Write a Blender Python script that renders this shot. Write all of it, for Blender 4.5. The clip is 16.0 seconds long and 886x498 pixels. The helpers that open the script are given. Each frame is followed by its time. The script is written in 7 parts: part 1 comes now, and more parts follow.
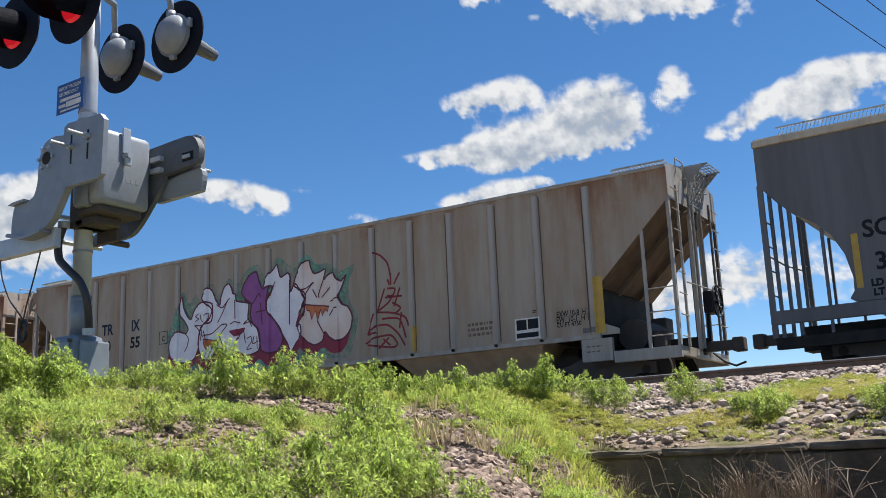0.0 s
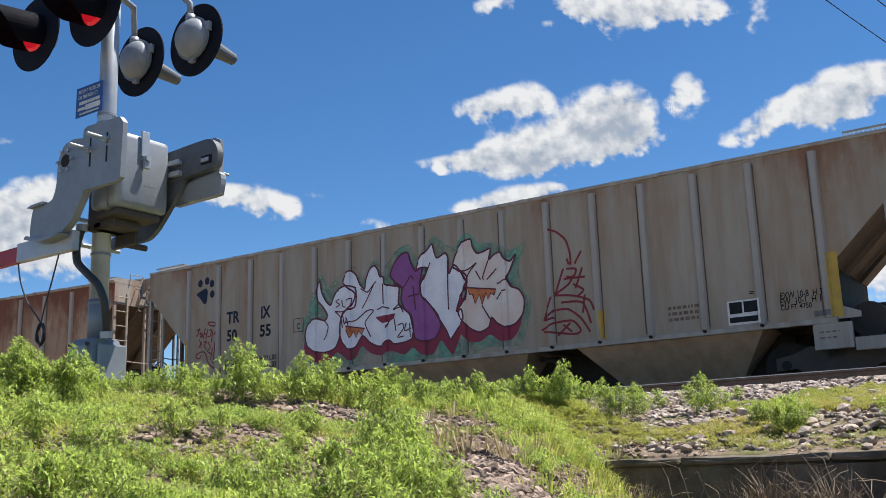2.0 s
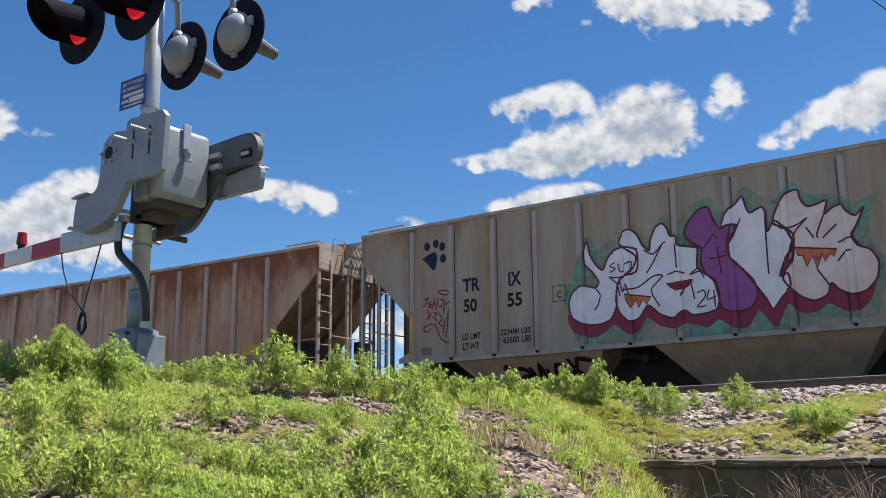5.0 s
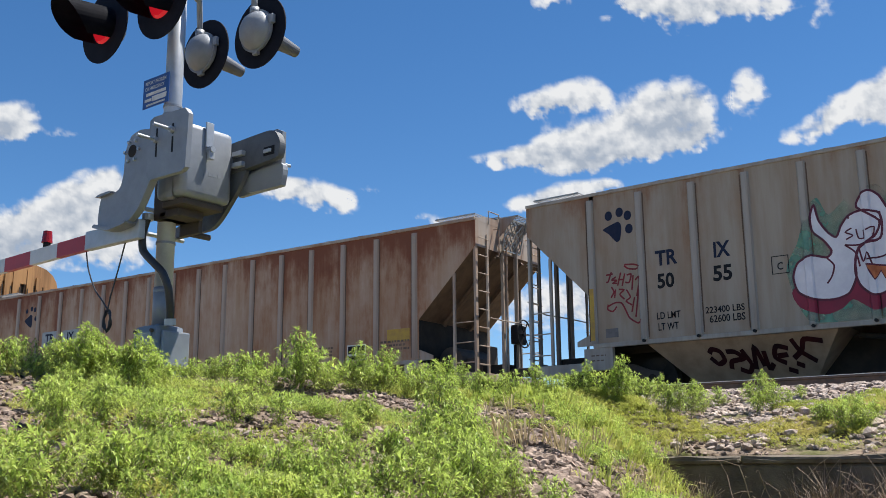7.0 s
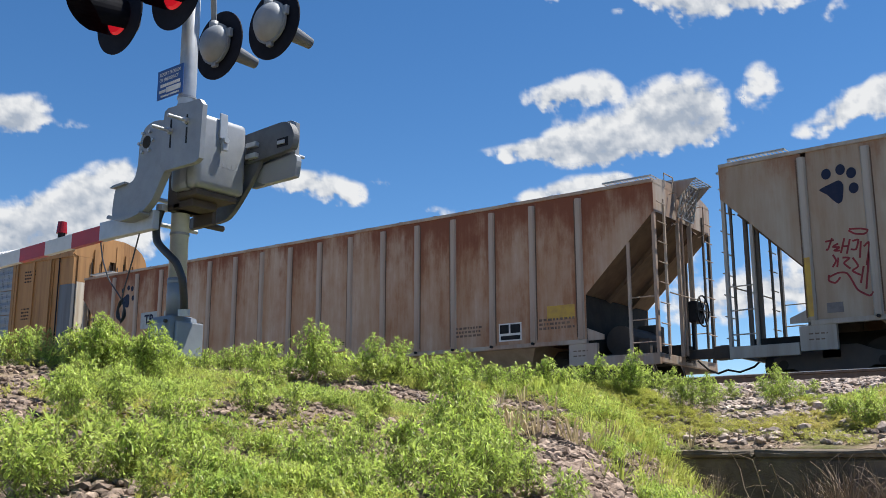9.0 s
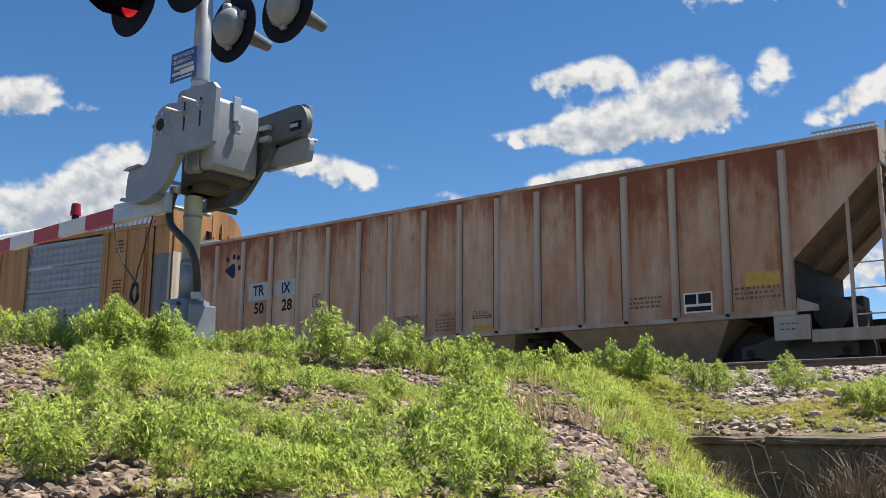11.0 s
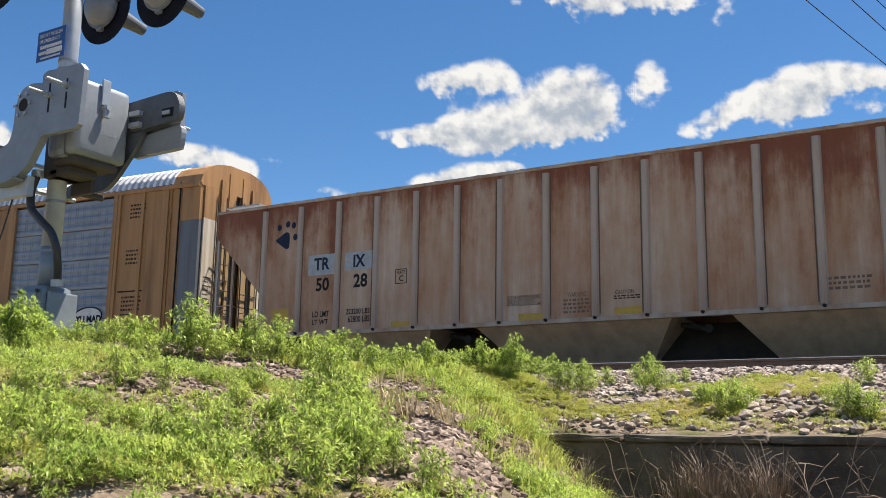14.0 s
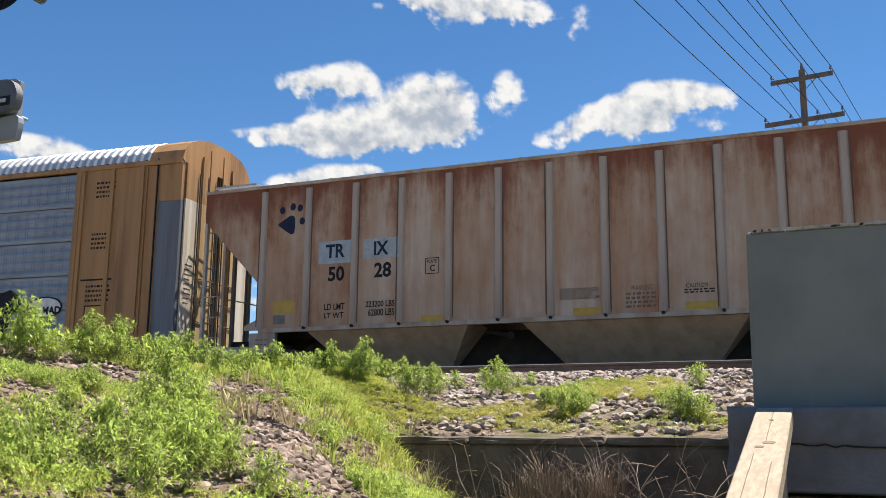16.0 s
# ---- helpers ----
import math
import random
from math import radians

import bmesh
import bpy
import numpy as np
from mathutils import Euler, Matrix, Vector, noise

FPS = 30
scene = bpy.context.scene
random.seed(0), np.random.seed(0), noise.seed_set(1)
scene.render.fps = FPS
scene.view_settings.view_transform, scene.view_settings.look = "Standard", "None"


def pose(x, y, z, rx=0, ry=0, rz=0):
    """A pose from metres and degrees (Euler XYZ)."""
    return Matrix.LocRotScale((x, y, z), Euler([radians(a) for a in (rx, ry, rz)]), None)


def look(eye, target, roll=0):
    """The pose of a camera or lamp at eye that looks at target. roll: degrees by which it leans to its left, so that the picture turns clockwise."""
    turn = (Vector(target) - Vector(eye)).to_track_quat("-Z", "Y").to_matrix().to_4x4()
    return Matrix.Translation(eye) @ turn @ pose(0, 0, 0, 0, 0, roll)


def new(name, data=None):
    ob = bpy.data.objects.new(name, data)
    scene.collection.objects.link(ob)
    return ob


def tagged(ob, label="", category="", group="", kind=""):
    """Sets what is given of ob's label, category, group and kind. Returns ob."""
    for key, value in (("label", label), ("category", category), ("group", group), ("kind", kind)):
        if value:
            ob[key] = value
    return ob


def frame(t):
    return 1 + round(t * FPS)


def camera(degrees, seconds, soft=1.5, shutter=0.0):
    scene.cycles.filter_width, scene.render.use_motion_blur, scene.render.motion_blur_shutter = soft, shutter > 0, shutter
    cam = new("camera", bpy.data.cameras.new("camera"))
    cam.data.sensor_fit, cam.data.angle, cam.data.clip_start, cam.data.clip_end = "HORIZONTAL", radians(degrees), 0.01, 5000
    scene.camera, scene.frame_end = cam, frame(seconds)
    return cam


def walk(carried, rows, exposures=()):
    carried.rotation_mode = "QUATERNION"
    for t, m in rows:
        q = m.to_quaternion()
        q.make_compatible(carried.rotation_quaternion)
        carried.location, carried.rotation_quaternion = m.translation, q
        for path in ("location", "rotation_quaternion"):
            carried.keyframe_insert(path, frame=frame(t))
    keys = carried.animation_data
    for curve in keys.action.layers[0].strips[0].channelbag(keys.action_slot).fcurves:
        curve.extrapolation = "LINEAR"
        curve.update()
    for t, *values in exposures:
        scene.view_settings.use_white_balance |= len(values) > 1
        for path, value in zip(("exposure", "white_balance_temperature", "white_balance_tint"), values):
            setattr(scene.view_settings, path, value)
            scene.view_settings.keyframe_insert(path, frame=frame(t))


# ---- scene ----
EYE = 1.5
PATH = [
    (0, 0.052, -0.014, -0.001, 33.99, 12.12, 2.33), (0.5, 0.026, -0.010, 0.010, 34.39, 12.23, 2.30),
    (1, 0.007, 0.004, 0.011, 34.64, 12.40, 2.19), (1.5, -0.006, 0.003, 0.008, 34.68, 12.44, 1.94),
    (2, -0.007, 0.003, 0.012, 34.68, 12.44, 1.81), (2.5, -0.001, -0.002, 0.010, 34.65, 12.45, 1.68),
    (3, 0.004, -0.003, 0.002, 34.79, 12.45, 1.44), (3.5, 0.002, -0.002, 0.000, 35.10, 12.45, 1.10),
    (4, 0.002, -0.008, -0.002, 35.55, 12.45, 0.80), (6.5, -0.015, -0.005, 0.000, 37.67, 12.16, 0.42),
    (7, -0.016, -0.005, -0.004, 37.81, 12.17, 0.46), (7.5, -0.014, -0.008, -0.006, 37.87, 12.16, 0.43),
    (8, -0.017, -0.007, -0.008, 37.94, 12.12, 0.36), (8.5, -0.023, -0.008, -0.007, 38.13, 11.96, 0.23),
    (9, -0.028, -0.008, -0.009, 38.43, 11.75, 0.10), (11.5, -0.039, -0.018, -0.010, 38.91, 10.73, -0.49),
    (12, -0.032, -0.022, -0.009, 38.49, 10.66, -0.72), (12.5, -0.020, -0.021, -0.012, 37.66, 10.69, -0.89),
    (13, 0.000, -0.019, -0.017, 36.22, 10.71, -0.94), (13.5, 0.022, -0.009, -0.021, 34.19, 10.73, -1.00),
    (14, 0.044, 0.004, -0.025, 31.92, 10.79, -0.89), (14.5, 0.056, 0.012, -0.024, 29.55, 10.83, -0.81),
    (15, 0.072, 0.012, -0.025, 27.39, 10.89, -0.66), (15.5, 0.090, 0.006, -0.027, 25.40, 10.98, -0.56),
    (16, 0.106, 0.009, -0.027, 23.56, 11.07, -0.56)]
cam = camera(48.5, 16.0, soft=0.7)
walk(cam, [(t, pose(x, y, z + EYE, 90 + p, r, w)) for t, x, y, z, w, p, r in PATH], [(0, 0.4, 6500, 10), (9, 0.4, 6500, 10), (12, 0.43, 6850, 10), (14.5, 0.54, 6900, 10), (16, 0.54, 6800, 10)])

# ---- sky and sun: high sun behind the train, a little towards the bridge end ----
SUN_AZ, SUN_EL = 32.0, 66.5          # degrees from +Y towards +X, and up
world = bpy.data.worlds.new("sky")
scene.world = world
world.use_nodes = True
wn = world.node_tree.nodes
sky = wn.new("ShaderNodeTexSky")
sky.sky_type, sky.sun_disc = 'NISHITA', False
sky.sun_elevation, sky.sun_rotation = radians(SUN_EL), radians(SUN_AZ)
sky.air_density, sky.dust_density, sky.ozone_density = 1.0, 0.2, 3.0
sky.altitude = 2000.0
tone = wn.new("ShaderNodeHueSaturation")
tone.inputs["Saturation"].default_value = 1.23
world.node_tree.links.new(sky.outputs[0], tone.inputs["Color"])
world.node_tree.links.new(tone.outputs[0], wn["Background"].inputs[0])
wn["Background"].inputs[1].default_value = 0.104
sun = new("sun", bpy.data.lights.new("sun", 'SUN'))
sun.data.energy, sun.data.angle, sun.data.color = 6.6, radians(0.5), (1.0, 0.95, 0.87)
_d = Vector((math.sin(radians(SUN_AZ)) * math.cos(radians(SUN_EL)), math.cos(radians(SUN_AZ)) * math.cos(radians(SUN_EL)), math.sin(radians(SUN_EL))))
sun.matrix_world = look(_d * 50, (0, 0, 0))


# ---- materials ----
def mat(name, col, rough=0.6, metal=0.0, col2=None, scale=4.0, stretch=(1, 1, 1), bump=0.0, bscale=40.0, spec=0.5,
        col3=None, scale3=0.8, lo=0.4, hi=0.65, lo3=0.52, hi3=0.7, rand=0.0, island=0.0, trans=0.0):
    """Principled material: base colour broken up by noise at two scales, optional bump and piece-to-piece variation."""
    m = bpy.data.materials.new(name)
    m.use_nodes = True
    nt = m.node_tree
    N, L = nt.nodes, nt.links
    b = N["Principled BSDF"]
    b.inputs["Roughness"].default_value, b.inputs["Metallic"].default_value = rough, metal
    b.inputs["Specular IOR Level"].default_value = spec
    tc = N.new("ShaderNodeTexCoord")
    mp = N.new("ShaderNodeMapping")
    mp.inputs["Scale"].default_value = stretch
    L.new(tc.outputs["Object"], mp.inputs[0])

    def ns(sc, detail=6.0, vec=None):
        n = N.new("ShaderNodeTexNoise")
        n.inputs["Scale"].default_value, n.inputs["Detail"].default_value, n.inputs["Roughness"].default_value = sc, detail, 0.65
        L.new(vec or mp.outputs[0], n.inputs["Vector"])
        return n.outputs["Fac"]

    def ramp(src, a, c):
        r = N.new("ShaderNodeMapRange")
        r.inputs["From Min"].default_value, r.inputs["From Max"].default_value = a, c
        L.new(src, r.inputs["Value"])
        return r.outputs[0]

    def mix(fac, a, c, mode='MIX'):
        x = N.new("ShaderNodeMix")
        x.data_type, x.blend_type = 'RGBA', mode
        for sock, v in ((x.inputs["Factor"], fac), (x.inputs["A"], a), (x.inputs["B"], c)):
            if isinstance(v, (tuple, list)):
                sock.default_value = (*v, 1)
            elif isinstance(v, (int, float)):
                sock.default_value = v
            else:
                L.new(v, sock)
        return x.outputs["Result"]

    c2 = col2 or tuple(v * 0.8 for v in col)
    out = mix(ramp(ns(scale), lo, hi), col, c2)
    if col3:
        out = mix(ramp(ns(scale3, 8.0), lo3, hi3), out, col3)
    if rand or island:
        src = N.new("ShaderNodeObjectInfo").outputs["Random"] if rand else N.new("ShaderNodeNewGeometry").outputs["Random Per Island"]
        k = rand or island
        r = N.new("ShaderNodeMapRange")
        r.inputs["To Min"].default_value, r.inputs["To Max"].default_value = 1 - k, 1 + k
        L.new(src, r.inputs["Value"])
        h = N.new("ShaderNodeHueSaturation")
        L.new(r.outputs[0], h.inputs["Value"])
        L.new(out, h.inputs["Color"])
        out = h.outputs[0]
    L.new(out, b.inputs["Base Color"])
    if bump:
        bp = N.new("ShaderNodeBump")
        bp.inputs["Strength"].default_value, bp.inputs["Distance"].default_value = bump, 0.02
        L.new(ns(bscale, 5.0, tc.outputs["Object"]), bp.inputs["Height"])
        L.new(bp.outputs[0], b.inputs["Normal"])
    if trans:
        t = N.new("ShaderNodeBsdfTranslucent")
        L.new(out, t.inputs["Color"])
        s = N.new("ShaderNodeMixShader")
        s.inputs[0].default_value = trans
        L.new(b.outputs[0], s.inputs[1])
        L.new(t.outputs[0], s.inputs[2])
        L.new(s.outputs[0], N["Material Output"].inputs["Surface"])
    return m


def rusty_paint(name, pale, mid, rust, deep, amount, along):
    """Weathered car paint: streaky grime, rust creeping from each panel's seams, deep rust runs under the roof edge."""
    m = mat(name, pale, 0.62, 0, mid, 1.1, (2.4, 2.4, 0.22), 0.07, 30, 0.3)
    N, L = m.node_tree.nodes, m.node_tree.links
    b = N["Principled BSDF"]
    base = b.inputs["Base Color"].links[0].from_socket
    tc = N.new("ShaderNodeTexCoord")
    gen, ob = N.new("ShaderNodeSeparateXYZ"), N.new("ShaderNodeSeparateXYZ")
    L.new(tc.outputs["Generated"], gen.inputs[0])
    L.new(tc.outputs["Object"], ob.inputs[0])

    def m2(op, a, c):
        n = N.new("ShaderNodeMath")
        n.operation = op
        for i, v in enumerate((a, c)):
            if isinstance(v, (int, float)):
                n.inputs[i].default_value = v
            else:
                L.new(v, n.inputs[i])
        return n.outputs[0]

    def cloudy(scale, stretch, detail):
        mp = N.new("ShaderNodeMapping")
        mp.inputs["Scale"].default_value = stretch
        L.new(tc.outputs["Object"], mp.inputs[0])
        n = N.new("ShaderNodeTexNoise")
        n.inputs["Scale"].default_value, n.inputs["Detail"].default_value, n.inputs["Roughness"].default_value = scale, detail, 0.68
        L.new(mp.outputs[0], n.inputs["Vector"])
        return n.outputs["Fac"]

    def blend(fac, lo, hi, a, col):
        r = N.new("ShaderNodeMapRange")
        r.interpolation_type = 'SMOOTHSTEP'
        r.inputs["From Min"].default_value, r.inputs["From Max"].default_value = lo, hi
        L.new(fac, r.inputs["Value"])
        x = N.new("ShaderNodeMix")
        x.data_type = 'RGBA'
        L.new(r.outputs[0], x.inputs["Factor"])
        L.new(a, x.inputs["A"])
        x.inputs["B"].default_value = (*col, 1)
        return x.outputs["Result"]

    seam = m2('POWER', m2('ABSOLUTE', m2('MULTIPLY', m2('SUBTRACT', gen.outputs[0], 0.5), 2.0), 0.0), 3.0)
    top = m2('POWER', gen.outputs[2], 3.0)
    blot = cloudy(0.85, (1.0, 1.0, 0.55), 9.0)
    run = cloudy(2.2, (2.6, 2.6, 0.25), 8.0)
    per = m2('MULTIPLY', m2('SUBTRACT', N.new("ShaderNodeObjectInfo").outputs["Random"], 0.5), 0.15)
    far = m2('MULTIPLY', m2('ABSOLUTE', m2('SUBTRACT', ob.outputs[0], 5.5), 0.0), along)
    lvl = m2('ADD', m2('ADD', m2('MULTIPLY', blot, 0.9), m2('MULTIPLY', run, 0.42)), m2('ADD', m2('ADD', per, far), amount))
    lvl = m2('ADD', lvl, m2('ADD', m2('MULTIPLY', seam, 0.16), m2('MULTIPLY', top, 0.10)))
    out = blend(lvl, 0.52, 1.04, base, rust)
    out = blend(m2('ADD', lvl, m2('MULTIPLY', top, 0.24)), 0.86, 1.16, out, deep)
    L.new(out, b.inputs["Base Color"])
    return m


V = (2.4, 2.4, 0.16)      # vertical streaks
M_GREY = rusty_paint("weathered_grey_paint", (0.37, 0.33, 0.272), (0.30, 0.242, 0.18), (0.28, 0.165, 0.09), (0.24, 0.125, 0.075), -0.18, 0.012)
M_GREYRIB = mat("grey_rib_paint", (0.37, 0.345, 0.305), 0.5, 0, (0.28, 0.24, 0.195), 1.6, V, 0.05, 30)
M_RUST = rusty_paint("rusty_brown_paint", (0.52, 0.435, 0.355), (0.43, 0.31, 0.215), (0.34, 0.175, 0.09), (0.20, 0.068, 0.034), 0.05, 0.010)
M_RUSTRIB = mat("rust_stained_rib_paint", (0.42, 0.365, 0.31), 0.6, 0, (0.32, 0.205, 0.14), 1.0, V, 0.06, 30)
# rust brown, darkened to hold the shade under the overhanging ends
M_SLOPE = mat("shaded_rusty_slope", (0.145, 0.095, 0.06), 0.75, 0, (0.085, 0.055, 0.036), 1.5, V, 0.08, 25)
M_TAN = mat("dusty_tan_steel", (0.43, 0.335, 0.24), 0.7, 0, (0.33, 0.25, 0.175), 1.5, V, 0.08, 25)
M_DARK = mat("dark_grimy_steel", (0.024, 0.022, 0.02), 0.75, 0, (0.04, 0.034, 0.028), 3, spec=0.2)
M_IRON = mat("brown_grimy_iron", (0.075, 0.06, 0.05), 0.75, 0, (0.06, 0.05, 0.045), 5)
M_GRATE = mat("galvanised_grating", (0.45, 0.45, 0.43), 0.45, 0.4, (0.33, 0.31, 0.28), 6)
M_BLACK = mat("black_paint", (0.010, 0.011, 0.014), 0.6, 0, (0.018, 0.018, 0.021), 8, spec=0.2)
M_WHITE = mat("white_stencil_paint", (0.72, 0.72, 0.70), 0.6, 0, (0.55, 0.54, 0.52), 8)
M_YELLOW = mat("yellow_stencil_paint", (0.50, 0.33, 0.05), 0.6, 0, (0.40, 0.25, 0.06), 6)
M_DIRT = mat("dry_soil", (0.15, 0.11, 0.078), 0.95, 0, (0.28, 0.215, 0.16), 16, (1, 1, 1), 1.0, 42, 0.2, (0.11, 0.12, 0.035), 1.3, 0.4, 0.6, 0.5, 0.62)
M_CONC = mat("old_concrete", (0.18, 0.15, 0.115), 0.9, 0, (0.10, 0.082, 0.062), 3, (1, 1, 1), 0.5, 50, 0.3, (0.08, 0.065, 0.05), 1.3, 0.4, 0.65, 0.5, 0.68)
M_GALV = mat("galvanised_steel", (0.46, 0.49, 0.53), 0.42, 0.25, (0.36, 0.39, 0.43), 5, (1, 1, 1), 0.05, 60)
M_ALU = mat("silver_grey_cast_housing", (0.275, 0.30, 0.335), 0.5, 0.15, (0.21, 0.23, 0.26), 3, (1, 1, 1), 0.08, 90)
M_RAIL = mat("worn_rail_steel", (0.13, 0.09, 0.07), 0.6, 0.3, (0.08, 0.06, 0.05), 8)
M_SHINE = mat("polished_rail_head", (0.72, 0.71, 0.70), 0.45, 0.4, (0.66, 0.65, 0.64), 8)


# ---- mesh helpers ----
def box(bm, x0, x1, y0, y1, z0, z1, bevel=0.0):
    g = bmesh.ops.create_cube(bm, size=1.0, matrix=Matrix.Translation(((x0 + x1) / 2, (y0 + y1) / 2, (z0 + z1) / 2)) @ Matrix.Diagonal((abs(x1 - x0), abs(y1 - y0), abs(z1 - z0), 1)))
    if bevel:
        es = list({e for v in g["verts"] for e in v.link_edges})
        bmesh.ops.bevel(bm, geom=es, offset=bevel, segments=2, affect='EDGES', profile=0.6)
    return bm


def beam(bm, a, b, w, d=None, bevel=0.0, up=(0, 0, 1)):
    """A rectangular bar from a to b."""
    a, b = Vector(a), Vector(b)
    z = (b - a).normalized()
    x = z.cross(Vector(up))
    x = x.normalized() if x.length > 1e-4 else Vector((1, 0, 0))
    y = z.cross(x)
    m = Matrix((x, y, z)).transposed().to_4x4()
    m.translation = (a + b) / 2
    g = bmesh.ops.create_cube(bm, size=1.0, matrix=m @ Matrix.Diagonal((w, d or w, (b - a).length, 1)))
    if bevel:
        bmesh.ops.bevel(bm, geom=list({e for v in g["verts"] for e in v.link_edges}), offset=bevel, segments=1, affect='EDGES')
    return bm


def rod(bm, a, b, r, r2=None, seg=10, caps=True):
    """A round bar from a to b."""
    a, b = Vector(a), Vector(b)
    q = (b - a).to_track_quat('Z', 'Y').to_matrix().to_4x4()
    q.translation = (a + b) / 2
    bmesh.ops.create_cone(bm, segments=seg, radius1=r, radius2=r if r2 is None else r2, depth=(b - a).length, cap_ends=caps, matrix=q)
    return bm


def tube(bm, pts, r, seg=8):
    """A bent round bar through pts."""
    pts = [Vector(p) for p in pts]
    rings = []
    for i, p in enumerate(pts):
        d = (pts[min(i + 1, len(pts) - 1)] - pts[max(i - 1, 0)]).normalized()
        x = d.cross(Vector((0.31, 0.17, 0.94))).normalized()
        y = d.cross(x)
        rings.append([bm.verts.new(p + r * (math.cos(k * math.tau / seg) * x + math.sin(k * math.tau / seg) * y)) for k in range(seg)])
    for a, b in zip(rings, rings[1:]):
        for k in range(seg):
            bm.faces.new((a[k], a[(k + 1) % seg], b[(k + 1) % seg], b[k]))
    bm.faces.new(rings[0][::-1])
    bm.faces.new(rings[-1])
    return bm


def prism(bm, outline, y0, y1):
    """Extrudes an (x, z) outline from y0 to y1."""
    a = [bm.verts.new((x, y0, z)) for x, z in outline]
    b = [bm.verts.new((x, y1, z)) for x, z in outline]
    n = len(a)
    bm.faces.new(a)
    bm.faces.new(b[::-1])
    for i in range(n):
        bm.faces.new((a[i], b[i], b[(i + 1) % n], a[(i + 1) % n]))
    bmesh.ops.recalc_face_normals(bm, faces=bm.faces[:])
    return bm


def curve_pts(pts, n=6, closed=False):
    """A smooth line through 2D points; low tension keeps the corners crisp."""
    P = [Vector(p) for p in pts]
    out, m = [], len(P)
    for i in range(m if closed else m - 1):
        g = (lambda k: P[k % m]) if closed else (lambda k: P[max(0, min(m - 1, k))])
        a, b, c, d = g(i - 1), g(i), g(i + 1), g(i + 2)
        for j in range(n):
            t = j / n
            u, v = (c - a) * 0.36, (d - b) * 0.36
            out.append((2 * t ** 3 - 3 * t * t + 1) * b + (t ** 3 - 2 * t * t + t) * u + (3 * t * t - 2 * t ** 3) * c + (t ** 3 - t * t) * v)
    if not closed:
        out.append(P[-1])
    return out


def finish(bm, name, material, smooth=False):
    me = bpy.data.meshes.new(name)
    if smooth:
        for f in bm.faces:
            f.smooth = True
    bm.to_mesh(me)
    bm.free()
    me.materials.append(material)
    return me


def part(name, bm, material, parent, label="", smooth=False):
    ob = new(name, finish(bm, name, material, smooth))
    ob.parent = parent
    return tagged(ob, label)


def thing(name, label, category, m=None, group="", kind=""):
    ob = new(name)
    ob.empty_display_size = 0.2
    ob.matrix_basis = m or Matrix()
    return tagged(ob, label, category, group, kind)


def single(name, bm, material, label, category, m=None, group="", kind="", smooth=False):
    ob = new(name, finish(bm, name, material, smooth))
    ob.matrix_basis = m or Matrix()
    return tagged(ob, label, category, group, kind)


def B():
    return bmesh.new()


def lettering(text, size, bold=0.0):
    """Flat letters in the x-z plane, readable from -y, as a bmesh; origin at the left end of the base line."""
    cu = bpy.data.curves.new("t", 'FONT')
    cu.body, cu.size, cu.offset, cu.resolution_u = text, size, bold, 3
    ob = bpy.data.objects.new("t", cu)
    me = ob.to_mesh()
    bm = B()
    bm.from_mesh(me)
    ob.to_mesh_clear()
    bpy.data.objects.remove(ob)
    bpy.data.curves.remove(cu)
    bmesh.ops.transform(bm, matrix=pose(0, 0, 0, 90), verts=bm.verts[:])
    return bm


# ---- ground ----
RAIL = 2.63                 # top of rail
NEAR_TRACK, FAR_TRACK = 15.08, 19.035
WALL_Y, WALL_L, WALL_R = 8.1, -4.3, -0.75


def sstep(a, b, v):
    t = max(0.0, min(1.0, (v - a) / (b - a)))
    return t * t * (3 - 2 * t)


def height(x, y):
    """Height of the embankment: a weedy slope by the crossing mast, falling to a walled-off hollow towards the bridge."""
    d = math.hypot(x, y)
    az = math.degrees(math.atan2(-x, y)) if d > 0.01 else 0
    top = 0.48 + 0.16 * sstep(36, 50, az)
    left = top - 0.160 * (7.8 - d) if d < 7.8 else top + 0.18 * sstep(7.8, 11, d)
    if d < 2.7:
        left -= 0.5 * (2.7 - d)
    if y < 8.08:
        right = -0.75 - 0.1 * max(0, 4 - y)
    else:
        right = 0.02 + 0.38 * sstep(7.9, 10.2, y) + 0.47 * sstep(9.4, 13.2, y)
    k = sstep(8.1, 9.3, y)
    w = sstep(19, 33, az) if y < 8.08 else (1 - k) * sstep(25, 33, az) + k * sstep(21, 30, az)
    if y < 0 or az > 100 or az < -20:
        w *= 0.0 if az < 0 else 1
    z = right + (left - right) * w
    z = max(z, -1.5)
    if y > 11:                                  # level bed under the tracks
        z += (0.85 - z) * sstep(11, 13.3, y)
    if y > 22:
        z += (-0.4 - z) * sstep(22, 27, y)
    if y < 11:
        z += 0.05 * noise.noise((x * 0.9, y * 0.9, 0)) + 0.03 * noise.noise((x * 2.7, y * 2.7, 3))
    return z + EYE


